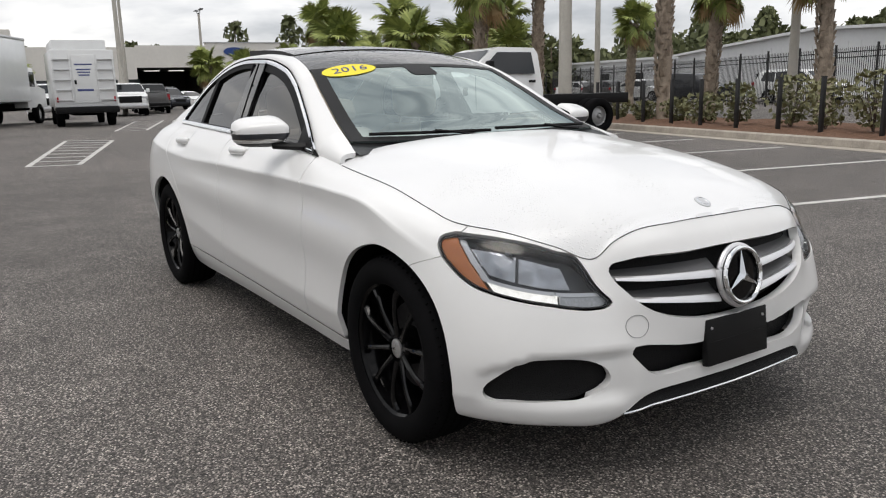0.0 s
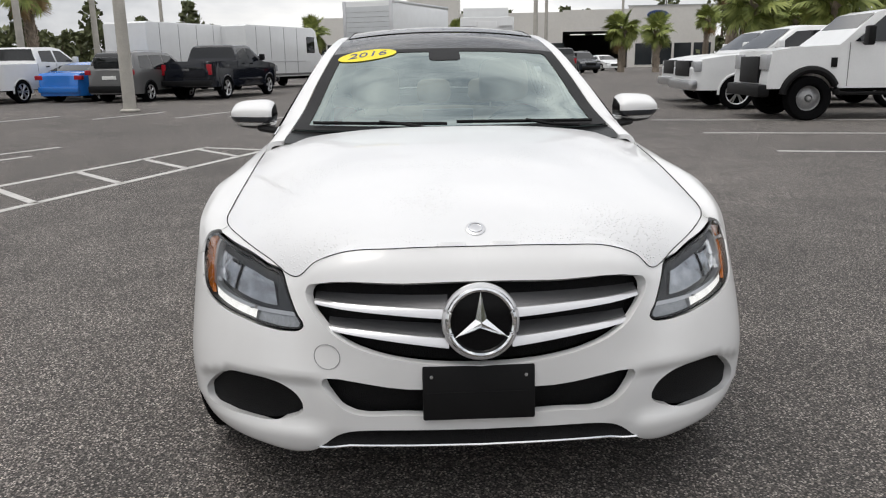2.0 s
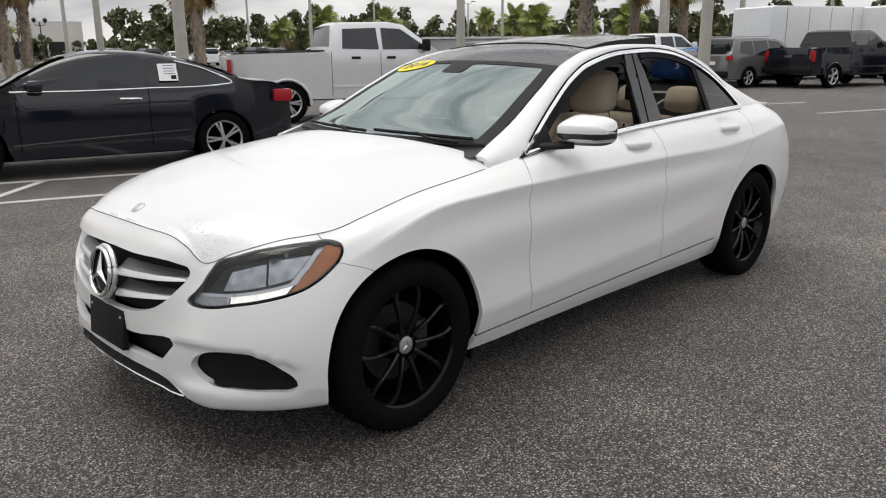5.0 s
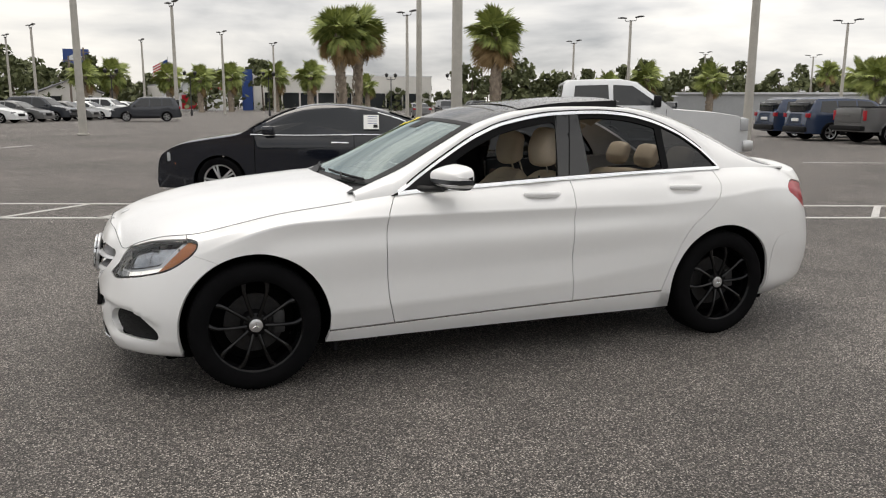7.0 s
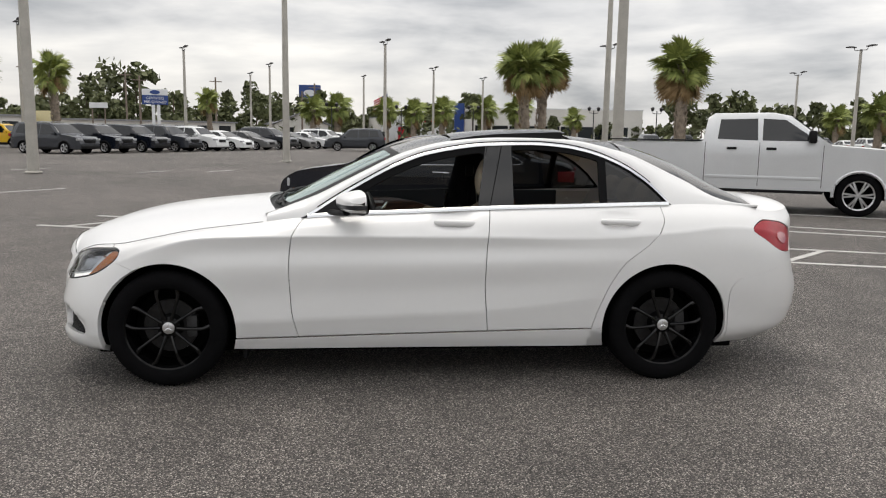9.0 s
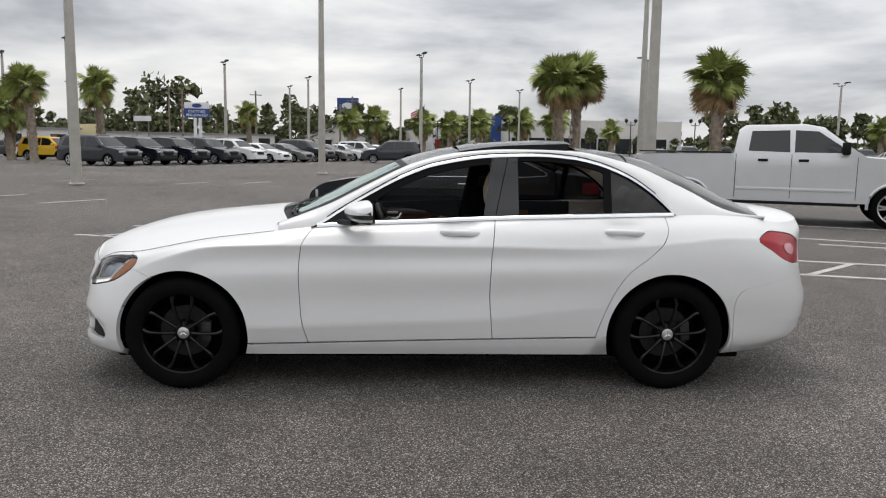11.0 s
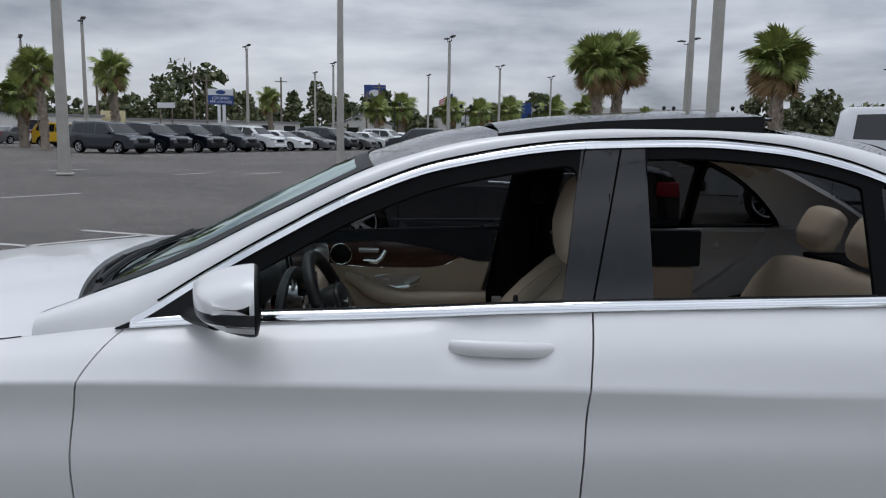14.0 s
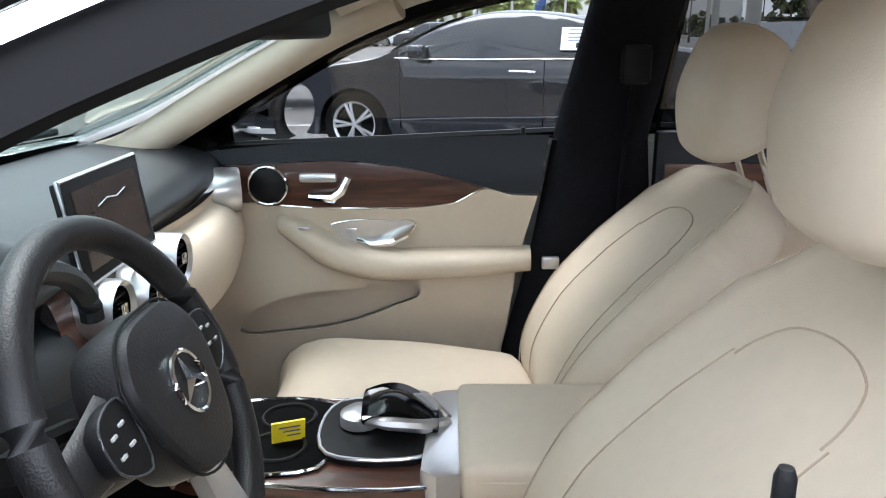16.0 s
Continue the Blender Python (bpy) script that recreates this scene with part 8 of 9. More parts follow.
def markings():
    hatch = thing("road_marking", "white painted no-parking hatch on the asphalt", "road marking", kind="structure")
    p, q = Vector((5.2, -6.7)), Vector((-7.6, -2.32))
    u, v = Vector((4.8, -8.05)), Vector((-8.1, -3.37))
    stripe(hatch, p, q)
    stripe(hatch, u, v)
    stripe(hatch, q, v)
    for k in range(11):
        s = (k + 0.35) / 11
        stripe(hatch, p.lerp(q, s), u.lerp(v, s + 0.045), 0.09)
    stalls = thing("road_marking", "white painted parking stall lines", "road marking", kind="structure")
    for a, b in (((-4.1, -7.8), (-3.4, -5.3)), ((-4.5, -8.1), (-8.6, -5.8)), ((-6.4, -9.8), (-9.2, -8.2)), ((-6.2, -6.3), (-7.4, -5.7)),
                 ((-15, -5.8), (-17.5, -4.8)), ((-15.1, -7.8), (-17.6, -6.8)), ((8.5, -12.7), (7.6, -14.1)), ((8.1, -21.6), (7.4, -23)),
                 ((11, -14), (10.2, -15.5)), ((6.0, -22.6), (5.3, -24)), ((12.5, -22.5), (11.8, -24)), ((-14.2, -3.3), (-20.5, -1.1)), ((-13.6, -10.4), (-16.5, -9.2))):
        stripe(stalls, a, b)
    for x in (-11.8, -8.9, -6.2, -3.5, -0.8, 1.9, 4.6, 7.3):
        y1 = 13.2 - 0.261 * (x + 12) - 0.6
        stripe(stalls, (x, 4.8), (x + 0.22 * (y1 - 4.8), y1 - 0.3))
    ladder = thing("road_marking", "white painted ladder hatch beside the driving lane", "road marking", kind="structure")
    for a, b, c, d, n in (((-11.7, 0.05), (-19.4, 2.05), (-12.0, -0.75), (-20.4, 1.0), 9), ((-25, 4.2), (-34.6, 7.1), (-25.2, 3.2), (-34.9, 5.9), 8)):
        a, b, c, d = Vector(a), Vector(b), Vector(c), Vector(d)
        stripe(ladder, a, b)
        stripe(ladder, c, d)
        for k in range(n):
            s = k / (n - 1)
            stripe(ladder, a.lerp(b, s), c.lerp(d, s), 0.09)


# ---- lamp poles ----
def lamp_pole():
    ob = thing("lamp_pole", "tapered grey concrete lamp pole with two lamp heads", "street lamp", group="car park lamp poles")
    part("shaft", lathe_bm([(0.001, 9.1), (0.112, 9.1), (0.116, 9.08), (0.172, 0.3), (0.176, -0.02), (0.001, -0.02)], 16, "Z"), CONCRETE, ob)
    part("footing", lathe_bm([(0.001, 0.02), (0.26, 0.02), (0.26, 0.05), (0.215, 0.08), (0.18, 0.08)], 20, "Z"), CONCRETE, ob)
    part("cap", box_bm((-0.08, -0.08, 9.08), (0.08, 0.08, 9.22), 0.015), LAMP_HEAD, ob)
    part("crossarm", tube_bm([(0, -0.62, 9.42), (0, -0.58, 9.2), (0, -0.5, 9.15), (0, 0.5, 9.15), (0, 0.58, 9.2), (0, 0.62, 9.42)], 0.035, 6), LAMP_HEAD, ob)
    for s in (-1, 1):
        bm = bmesh.new()
        box_bm((-0.17, -0.42, -0.05), (0.17, 0.42, 0.05), 0.035, bm=bm)
        box_bm((-0.1, -0.22, 0.04), (0.1, 0.22, 0.09), 0.02, bm=bm)
        bmesh.ops.transform(bm, matrix=Matrix.Translation((0, s * 0.92, 9.47)) @ Matrix.Rotation(radians(4 * s), 4, "X"), verts=bm.verts)
        part("lamp_head", bm, LAMP_HEAD, ob)
    return ob


def lantern_post():
    ob = thing("lantern_post", "black iron post with two lanterns", "street lamp", group="lantern posts")
    part("post", lathe_bm([(0.001, 4.2), (0.05, 4.2), (0.06, 0.6), (0.12, 0.5), (0.14, 0), (0.001, 0)], 10, "Z"), IRON, ob)
    part("crossarm", tube_bm([(-0.55, 0, 4.2), (-0.5, 0, 3.95), (0, 0, 3.9), (0.5, 0, 3.95), (0.55, 0, 4.2)], 0.035, 6), IRON, ob)
    for s in (-1, 1):
        bm = lathe_bm([(0.001, 0.42), (0.10, 0.34), (0.22, 0.26), (0.19, 0.22), (0.15, 0.0), (0.05, -0.06), (0.001, -0.06)], 10, "Z")
        bmesh.ops.translate(bm, vec=(s * 0.55, 0, 4.22), verts=bm.verts)
        part("lantern", bm, IRON, ob)
    return ob


def poles():
    spots = [(10.9, -20.4, 20), (4.3, -32.3, 20), (18.6, -74.5, 25), (-.9, -65, 15), (12.5, -91.5, 20), (17.1, -107, 20), (1.4, -108, 10),
             (-7.3, -91.5, 15), (-15.6, -106.8, 10), (-20.8, -63.7, 20), (-41.7, -59.7, 25), (-51, -86, 10), (-61.9, -53.3, 30), (-81, -97, 0),
             (-101, -95, 20), (-18.0, -7.9, 65), (-19.0, -18.4, 60), (-6.8, -16.9, 20), (-11.9, -34.9, 12), (-12.7, 23.1, 70), (-31, 27, 75),
             (-38, 35, 70), (-62, -20, 80), (-70, -2, 85), (-66, 12, 80), (-78, 22, 88), (-74, 34, 85), (-50, 8.5, 80), (-55, -30, 70), (-40, -17, 70),
             (38, -70, 30), (-46, 21, 75), (27, -58, 30), (-31.5, -17.0, 60), (-28.6, 29.3, 60), (-13.9, 13.75, 60)]
    one = lamp_pole()
    for i, (x, y, a) in enumerate(spots):
        ob = one if i == 0 else copy_thing(one, Matrix())
        ob.matrix_world = at(x, y, a)
    two = lantern_post()
    for i, (x, y) in enumerate(((-10.8, -80.0), (-23.5, -77.4), (-29.7, -75.3), (-3.0, -82), (4.5, -79))):
        ob = two if i == 0 else copy_thing(two, Matrix())
        ob.matrix_world = at(x, y, 10 + 3 * i)
    for x, y, h in ((24, -118, 9.5), (38.5, -122, 10.5), (33.0, -110, 9.0), (9.2, -120, 9), (11.5, -124, 8), (46, -104, 10)):
        ob = thing("utility_pole", "bare weathered wooden utility pole", "utility pole", group="utility poles")
        part("shaft", lathe_bm([(0.001, h), (0.12, h), (0.17, -0.02), (0.001, -0.02)], 10, "Z"), WOODEN, ob)
        part("crossarm", box_bm((-0.9, -0.06, h - 0.7), (0.9, 0.06, h - 0.58)), WOODEN, ob, smooth=False)
        ob.matrix_world = at(x, y, 20)


# ---- palms ----
def frond_mesh(name, droop, mat):
    """One fan leaf on a stalk along +x: narrow blades round a short rib, their tips hanging."""
    V, F = [], []

    def blade(root, way, up, length, width, sag):
        side = np.cross(way, up)
        side /= np.linalg.norm(side) + 1e-9
        b = len(V)
        mid = root + way * length * 0.55 - np.array((0, 0, sag * 0.22 * length))
        tip = root + way * length * 0.93 - np.array((0, 0, sag * 0.75 * length))
        V.extend([root - side * width * 0.35, root + side * width * 0.35, mid + side * width * 0.5, mid - side * width * 0.5, tip])
        F.extend([[b, b + 1, b + 2, b + 3], [b + 3, b + 2, b + 4]])

    stalk = [np.array((0.0, 0, 0)), np.array((0.30, 0, -0.02 * droop)), np.array((0.62, 0, -0.13 * droop))]
    for p, q in zip(stalk[:-1], stalk[1:]):
        b = len(V)
        V.extend([p + (0, 0.02, 0), p - (0, 0.02, 0), q - (0, 0.014, 0), q + (0, 0.014, 0), p - (0, 0, 0.03), q - (0, 0, 0.02)])
        F.extend([[b, b + 1, b + 2, b + 3], [b + 1, b + 4, b + 5, b + 2], [b + 4, b, b + 3, b + 5]])
    g = np.random.default_rng(int(droop * 100))
    for k in range(34):
        a = math.radians(-132 + 264 * k / 33 + g.uniform(-3, 3))
        rib = 0.42 * max(0.0, math.cos(a * 0.8))
        root = stalk[-1] + np.array((rib * 0.8, 0, -rib * rib * 0.5 * droop))
        way = np.array((math.cos(a), math.sin(a), 0.25 * abs(math.sin(a)) - 0.25 * droop))
        way /= np.linalg.norm(way)
        blade(root, way, np.array((0, 0, 1.0)), 0.98 * (0.72 + 0.28 * math.cos(a * 0.7)) * g.uniform(0.85, 1.1), 0.13, droop * 0.70 + 0.30 * g.random())
    me = bpy.data.meshes.new(name)
    me.from_pydata([tuple(v) for v in V], [], F)
    me.materials.append(mat)
    return me


FRONDS = [frond_mesh("frond", d, FROND) for d in (0.35, 0.65, 1.0)]
DRY = frond_mesh("dry_frond", 1.5, FROND_DEAD)


def palm(height, seed, fronds=34, dry=5, boots=90, lean=0.0, stems=1, label="fan palm with a criss-cross barked trunk"):
    """A cabbage palm; height to the heart of the crown."""
    g = random.Random(seed)
    ob = thing("palm_tree", label, "palm tree", group="palm trees")
    for s in range(stems):
        off = Vector(((s - (stems - 1) / 2) * 0.95, 0.15 * s, 0))
        top = off + Vector((lean + (s - (stems - 1) / 2) * 0.4, 0, height - 0.25 * s))
        bm = bmesh.new()
        pts, rad = [], []
        for i in range(15):
            t = i / 14
            p = off.lerp(top, t) + Vector((math.sin(t * 3 + seed) * 0.05, math.cos(t * 2.4) * 0.04, 0))
            pts.append(p if i else Vector((p.x, p.y, -0.03)))
            rad.append(0.19 + 0.06 * (1 - t) ** 6 + 0.012 * math.sin(i * 2.1) + (0.03 if t > 0.8 else 0))
        tube_bm(pts, rad, 12, bm=bm)
        n = int(boots)
        for i in range(n):
            t = 0.12 + 0.88 * i / n
            a = i * 2.39996 + g.uniform(-0.1, 0.1)
            c = off.lerp(top, t)
            r = 0.185
            base = c + Vector((math.cos(a) * r, math.sin(a) * r, 0))
            outw = Vector((math.cos(a), math.sin(a), 0))
            tang = Vector((-math.sin(a), math.cos(a), 0))
            ln, w = g.uniform(0.16, 0.27), g.uniform(0.07, 0.10)
            sl = 0.35 * (1 if i % 2 else -1)
            tip = base + outw * g.uniform(0.07, 0.12) + tang * ln * sl + Vector((0, 0, ln))
            vs = [bm.verts.new(q) for q in (base - tang * w - Vector((0, 0, 0.05)), base + tang * w - Vector((0, 0, 0.05)), base + outw * 0.05, tip - tang * w * 0.5, tip + tang * w * 0.5, tip - outw * 0.07)]
            for f in ((0, 1, 2), (0, 2, 3), (1, 4, 2), (2, 4, 3), (3, 4, 5), (0, 3, 5), (1, 5, 4)):
                bm.faces.new([vs[k] for k in f])
        trunk = part("trunk", bm, BARK_PALM, ob, "grey-brown trunk with criss-cross leaf bases", smooth=False)
        for i in range(fronds):
            t = (i + 0.5) / fronds
            el = 80 - 132 * t ** 0.8 + g.uniform(-8, 8)
            az = i * 137.508 + g.uniform(-12, 12)
            k = 0 if el > 45 else (1 if el > 5 else 2)
            me = DRY if i >= fronds - dry else FRONDS[k]
            leaf = new("frond", me)
            leaf.parent = ob
            sc = g.uniform(0.62, 0.76) * (1.1 if el > 0 else 0.95)
            leaf.matrix_basis = (Matrix.Translation(top + Vector((0, 0, 0.15 * math.sin(radians(el))))) @ Matrix.Rotation(radians(az), 4, "Z")
                                 @ Matrix.Rotation(radians(-el), 4, "Y") @ Matrix.Rotation(radians(g.uniform(-70, 70)), 4, "X") @ Matrix.Scale(sc, 4))
    return ob


def palms():
    twin = palm(4.75, 3, fronds=50, dry=12, stems=2, label="pair of fan palms with criss-cross barked trunks")
    twin.matrix_world = at(-7.5, -32.6, 25)
    single = palm(4.3, 5, fronds=50, dry=15, label="fan palm with browning lower fronds")
    single.matrix_world = at(-12.9, -27.4)
    big = palm(6.3, 8, boots=150, fronds=34, dry=4)
    big.matrix_world = at(-12.75, 16.6)
    mid = palm(4.5, 9, boots=110, fronds=30, dry=5, lean=0.25)
    mid.matrix_world = at(-15.0, 21.6, 40)
    short = palm(2.7, 12, boots=60, fronds=26, dry=2)
    short.matrix_world = at(-23.1, 18.9)
    for src, x, y, a, s in ((mid, -11.1, 22.5, 200, 1.12), (short, -28.8, 17.6, 60, 1.25), (mid, -26.1, 29.2, 10, 0.95), (short, -30, 21.5, 20, 1.3),
                            (mid, -31, 24.6, 130, 1.1), (big, -21.3, 18.9, 180, 0.95), (mid, -22.3, 16.6, 20, 1.15), (mid, -35, 20.5, 300, 1.1), (short, -36.5, 17.5, 30, 1.4),
                            (mid, -43, 19, 80, 1.2), (short, -48, 25.5, 50, 1.3), (short, -60, 20, 10, 1.2), (short, -63, 18, 100, 1.3), (mid, -68, 27, 20, 1),
                            (short, -72, 33, 70, 1.3), (short, -80, -10, 10, 1.5), (short, -82, 5, 60, 1.4), (mid, -38.8, -19.8, 15, 1.15), (mid, -40.2, -24, 70, 1.2),
                            (mid, -33.5, -22.6, 230, 1.2), (mid, -31.0, -21.3, 120, 1.25), (short, -56, -34, 40, 1.3), (short, -46, -36, 80, 1.2),
                            (mid, 24.4, -46.4, 0, 1.1), (mid, 21.9, -51.2, 60, 1.15), (short, 28.7, -52, 20, 1.35), (short, 30.5, -49, 20, 1.3), (mid, 33, -47, 160, 1.1),
                            (short, 37, -50, 30, 1.4), (mid, 14.5, -66, 50, 0.9), (short, -2, -118, 0, 1.8), (short, -6, -112, 0, 1.7), (short, 5.5, -116, 0, 1.9), (short, 9, -113, 40, 1.8),
                            (short, -11, -120, 0, 1.9), (short, -18, -121, 30, 2.0), (short, -22.5, -116, 0, 2.0), (short, -31, -114, 70, 1.5), (short, -62, -95, 0, 1.6),
                            (short, -51, -70, 0, 1.6), (short, -55, -64, 50, 1.5), (short, -72, -60, 0, 1.7), (mid, -78, -70, 0, 1.2), (short, -90, -62, 0, 1.6)):
        copy_thing(src, Matrix()).matrix_world = at(x, y, a, 0, s)


# ---- kerb, planting bed, posts, fence ----
KA, KB = Vector((-12.0, 13.46)), Vector((-3.15, 11.15))
KD = (KB - KA).normalized()
KN = Vector((-KD.y, KD.x))


def along_kerb(s, off=0.0):
    p = KA + KD * s + KN * off
    return p.x, p.y


def bed():
    P = []
    turn = Matrix.Translation((KA.x, KA.y, 0)) @ Matrix.Rotation(math.atan2(KD.y, KD.x), 4, "Z")
    kerb = thing("kerb", "weathered concrete kerb along the planting bed", "kerb", kind="structure")
    prof = [(0, -0.02), (0.0, 0.02), (0.02, 0.13), (0.05, 0.155), (0.14, 0.155), (0.16, 0.14), (0.16, -0.02)]
    stone = bpy.data.meshes.new("kerb_stone")
    bm = prism_bm(prof, 0.004, 2.996, "X", bevel=0.006)
    bm.to_mesh(stone)
    bm.free()
    stone.materials.append(KERB)
    gut = bpy.data.meshes.new("gutter_slab")
    bm = box_bm((0.004, -0.36, -0.02), (2.996, -0.003, 0.009), 0.003, 1)
    bm.to_mesh(gut)
    bm.free()
    gut.materials.append(KERB)
    for k in range(-6, 12):
        for nm, me in (("kerb_stone", stone), ("gutter_slab", gut)):
            ob = new(nm, me)
            ob.parent = kerb
            ob.matrix_basis = turn @ Matrix.Translation((k * 3.0, 0, 0))
    g = np.random.default_rng(5)
    n, m = 120, 16
    for i in range(n):
        row = []
        for j in range(m):
            s, o = -18 + 54 * i / (n - 1), 0.165 + 5.0 * j / (m - 1)
            x, y = along_kerb(s, o)
            edge = min(1, j / 2.0) * min(1, (m - 1 - j) / 2.0)
            row.append((x, y, 0.10 + 0.035 * g.uniform(-1, 1) * edge if j < m - 1 else -0.02))
        P.append(row)
    ob = grid_part("planting_bed", P, MULCH, flip=True)
    tagged(ob, "reddish brown bark mulch in a planting bed", "planting bed", kind="structure")
    # dark timber posts
    one = thing("post", "dark square timber post in the planting bed", "post", group="bed posts")
    part("shaft", box_bm((-0.04, -0.04, 0.05), (0.04, 0.04, 1.24), 0.008), IRON, one)
    part("cap", box_bm((-0.046, -0.046, 1.24), (0.046, 0.046, 1.262), 0.006), IRON, one)
    spots = [(-15.2, 16.3), (-13.9, 15.9), (-12.3, 15.3), (-11, 15.0), (-9.7, 14.6), (-8.4, 14.3), (-7.0, 13.9), (-5.8, 13.6), (-4.3, 13.2), (-2.8, 12.8), (-1.3, 12.4)]
    for i, (x, y) in enumerate(spots):
        o = one if i == 0 else copy_thing(one, Matrix())
        o.matrix_world = at(x, y, -14.6 + rnd.uniform(-3, 3))
    for i, (x, y, h, w) in enumerate(((-13.2, 16.3, .6, .45), (-11.6, 16.0, .7, .5), (-10.3, 15.5, .85, .6), (-9.0, 15.2, 1.1, .55), (-7.4, 15.0, 1.25, .6), (-6.3, 14.6, 1.15, .6),
                                      (-5.0, 14.2, 1.3, .65), (-3.5, 13.9, 1.2, .6), (-2.0, 13.4, 1.2, .6), (-15.0, 17.1, .7, .5))):
        shrub(h, w, i).matrix_world = at(x, y)


def shrub(h, w, seed):
    g = np.random.default_rng(seed + 40)
    ob = thing("shrub", "loose green shrub in bark mulch", "shrub", group="bed shrubs")
    bm = bmesh.new()
    for k in range(9):
        a, r = g.uniform(0, 6.28), g.uniform(.1, .75)
        tube_bm([(0, 0, .05), (r * w * .4 * math.cos(a), r * w * .4 * math.sin(a), h * .4), (r * w * math.cos(a), r * w * math.sin(a), h * g.uniform(.6, .9))], [.014, .009, .004], 5, bm=bm)
    part("stem", bm, BARK, ob)
    n = 460
    th, rr, zz = g.uniform(0, 6.28, n), np.sqrt(g.uniform(0, 1, n)), g.uniform(.12, 1, n)
    env = w * np.sqrt(np.clip(zz * 1.6, 0, 1)) * np.where(zz > .7, 1.0 - (zz - .7) * 1.6, 1) * (1 + .25 * np.sin(th * 3 + seed))
    c = np.stack([env * rr * np.cos(th), env * rr * np.sin(th), .05 + zz * h], 1)
    V, F = leaf_quads(c, .045, .085, g)
    poly_part("foliage", V, F, SHRUB_LEAF, ob)
    return ob


def leaf_quads(c, lo, hi, g):
    n = len(c)
    d = g.normal(size=(n, 3))
    d /= np.linalg.norm(d, axis=1, keepdims=True)
    e = np.cross(d, g.normal(size=(n, 3)))
    e /= np.linalg.norm(e, axis=1, keepdims=True)
    s = g.uniform(lo, hi, n)[:, None]
    k = g.uniform(.45, .8, n)[:, None]
    V = np.stack([c - d * s, c + e * s * k, c + d * s, c - e * s * k], 1).reshape(-1, 3)
    return V, np.arange(4 * n).reshape(-1, 4).tolist()


def fence():
    A, D = Vector((-13.1, 27.7)), Vector((-13.4, 6.1)).normalized()
    turn = Matrix.Translation((A.x, A.y, 0)) @ Matrix.Rotation(math.atan2(D.y, D.x), 4, "Z")
    ob = thing("fence", "tall black iron picket fence", "fence", kind="structure")
    picket = bpy.data.meshes.new("picket")
    bm = bmesh.new()
    box_bm((-.0095, -.0095, .08), (.0095, .0095, 2.30), bm=bm)
    tip = bmesh.ops.create_cone(bm, segments=4, radius1=.016, radius2=0, depth=.07, cap_ends=True, matrix=Matrix.Translation((0, 0, 2.335)) @ Matrix.Rotation(radians(45), 4, "Z"))
    bm.to_mesh(picket)
    bm.free()
    picket.materials.append(IRON)
    rest = bmesh.new()
    s, k = -18.0, 0
    while s < 70:
        if round((s + 18) / 2.4, 6) % 1 > .03:
            if -8.5 < s < 26:
                o = new("picket", picket)
                o.parent = ob
                o.matrix_basis = turn @ Matrix.Translation((s, 0, 0))
            else:
                box_bm((s - .0095, -.0095, .08), (s + .0095, .0095, 2.36), bm=rest, mat=turn) if s < 40 else None
        s += .12
    far = part("far_pickets", rest, IRON, ob, smooth=False)
    tagged(far, "black iron pickets", kind="stuff")
    for k in range(37):
        p = -18 + 2.4 * k
        part("fence_post", box_bm((p - .035, -.035, -.02), (p + .035, .035, 2.48), .006, 1, mat=turn), IRON, ob, smooth=False)
        if k < 36:
            for z in (.22, 1.96, 2.16):
                part("rail", box_bm((p + .036, -.018, z), (p + 2.364, .018, z + .04), mat=turn), IRON, ob, smooth=False)


# ---- buildings and signs ----
def frame_of(a, b):
    """A frame whose x runs from a to b along a front and whose -y looks out of it."""
    d = Vector(b) - Vector(a)
    return Matrix.Translation((a[0], a[1], 0)) @ Matrix.Rotation(math.atan2(d.y, d.x), 4, "Z"), d.length


def block(name, lo, hi, mat, parent, m, bevel=0.0, label=""):
    return part(name, box_bm(lo, hi, bevel, 1, mat=m), mat, parent, label, smooth=False)


def oval(name, cx, cz, rx, rz, y0, y1, mat, parent, m):
    bm = prism_bm([(cx + rx * math.cos(a), cz + rz * math.sin(a)) for a in np.linspace(0, 2 * math.pi, 40, endpoint=False)], y0, y1, "Y")
    bmesh.ops.transform(bm, matrix=m, verts=bm.verts)
    return part(name, bm, mat, parent, smooth=False)


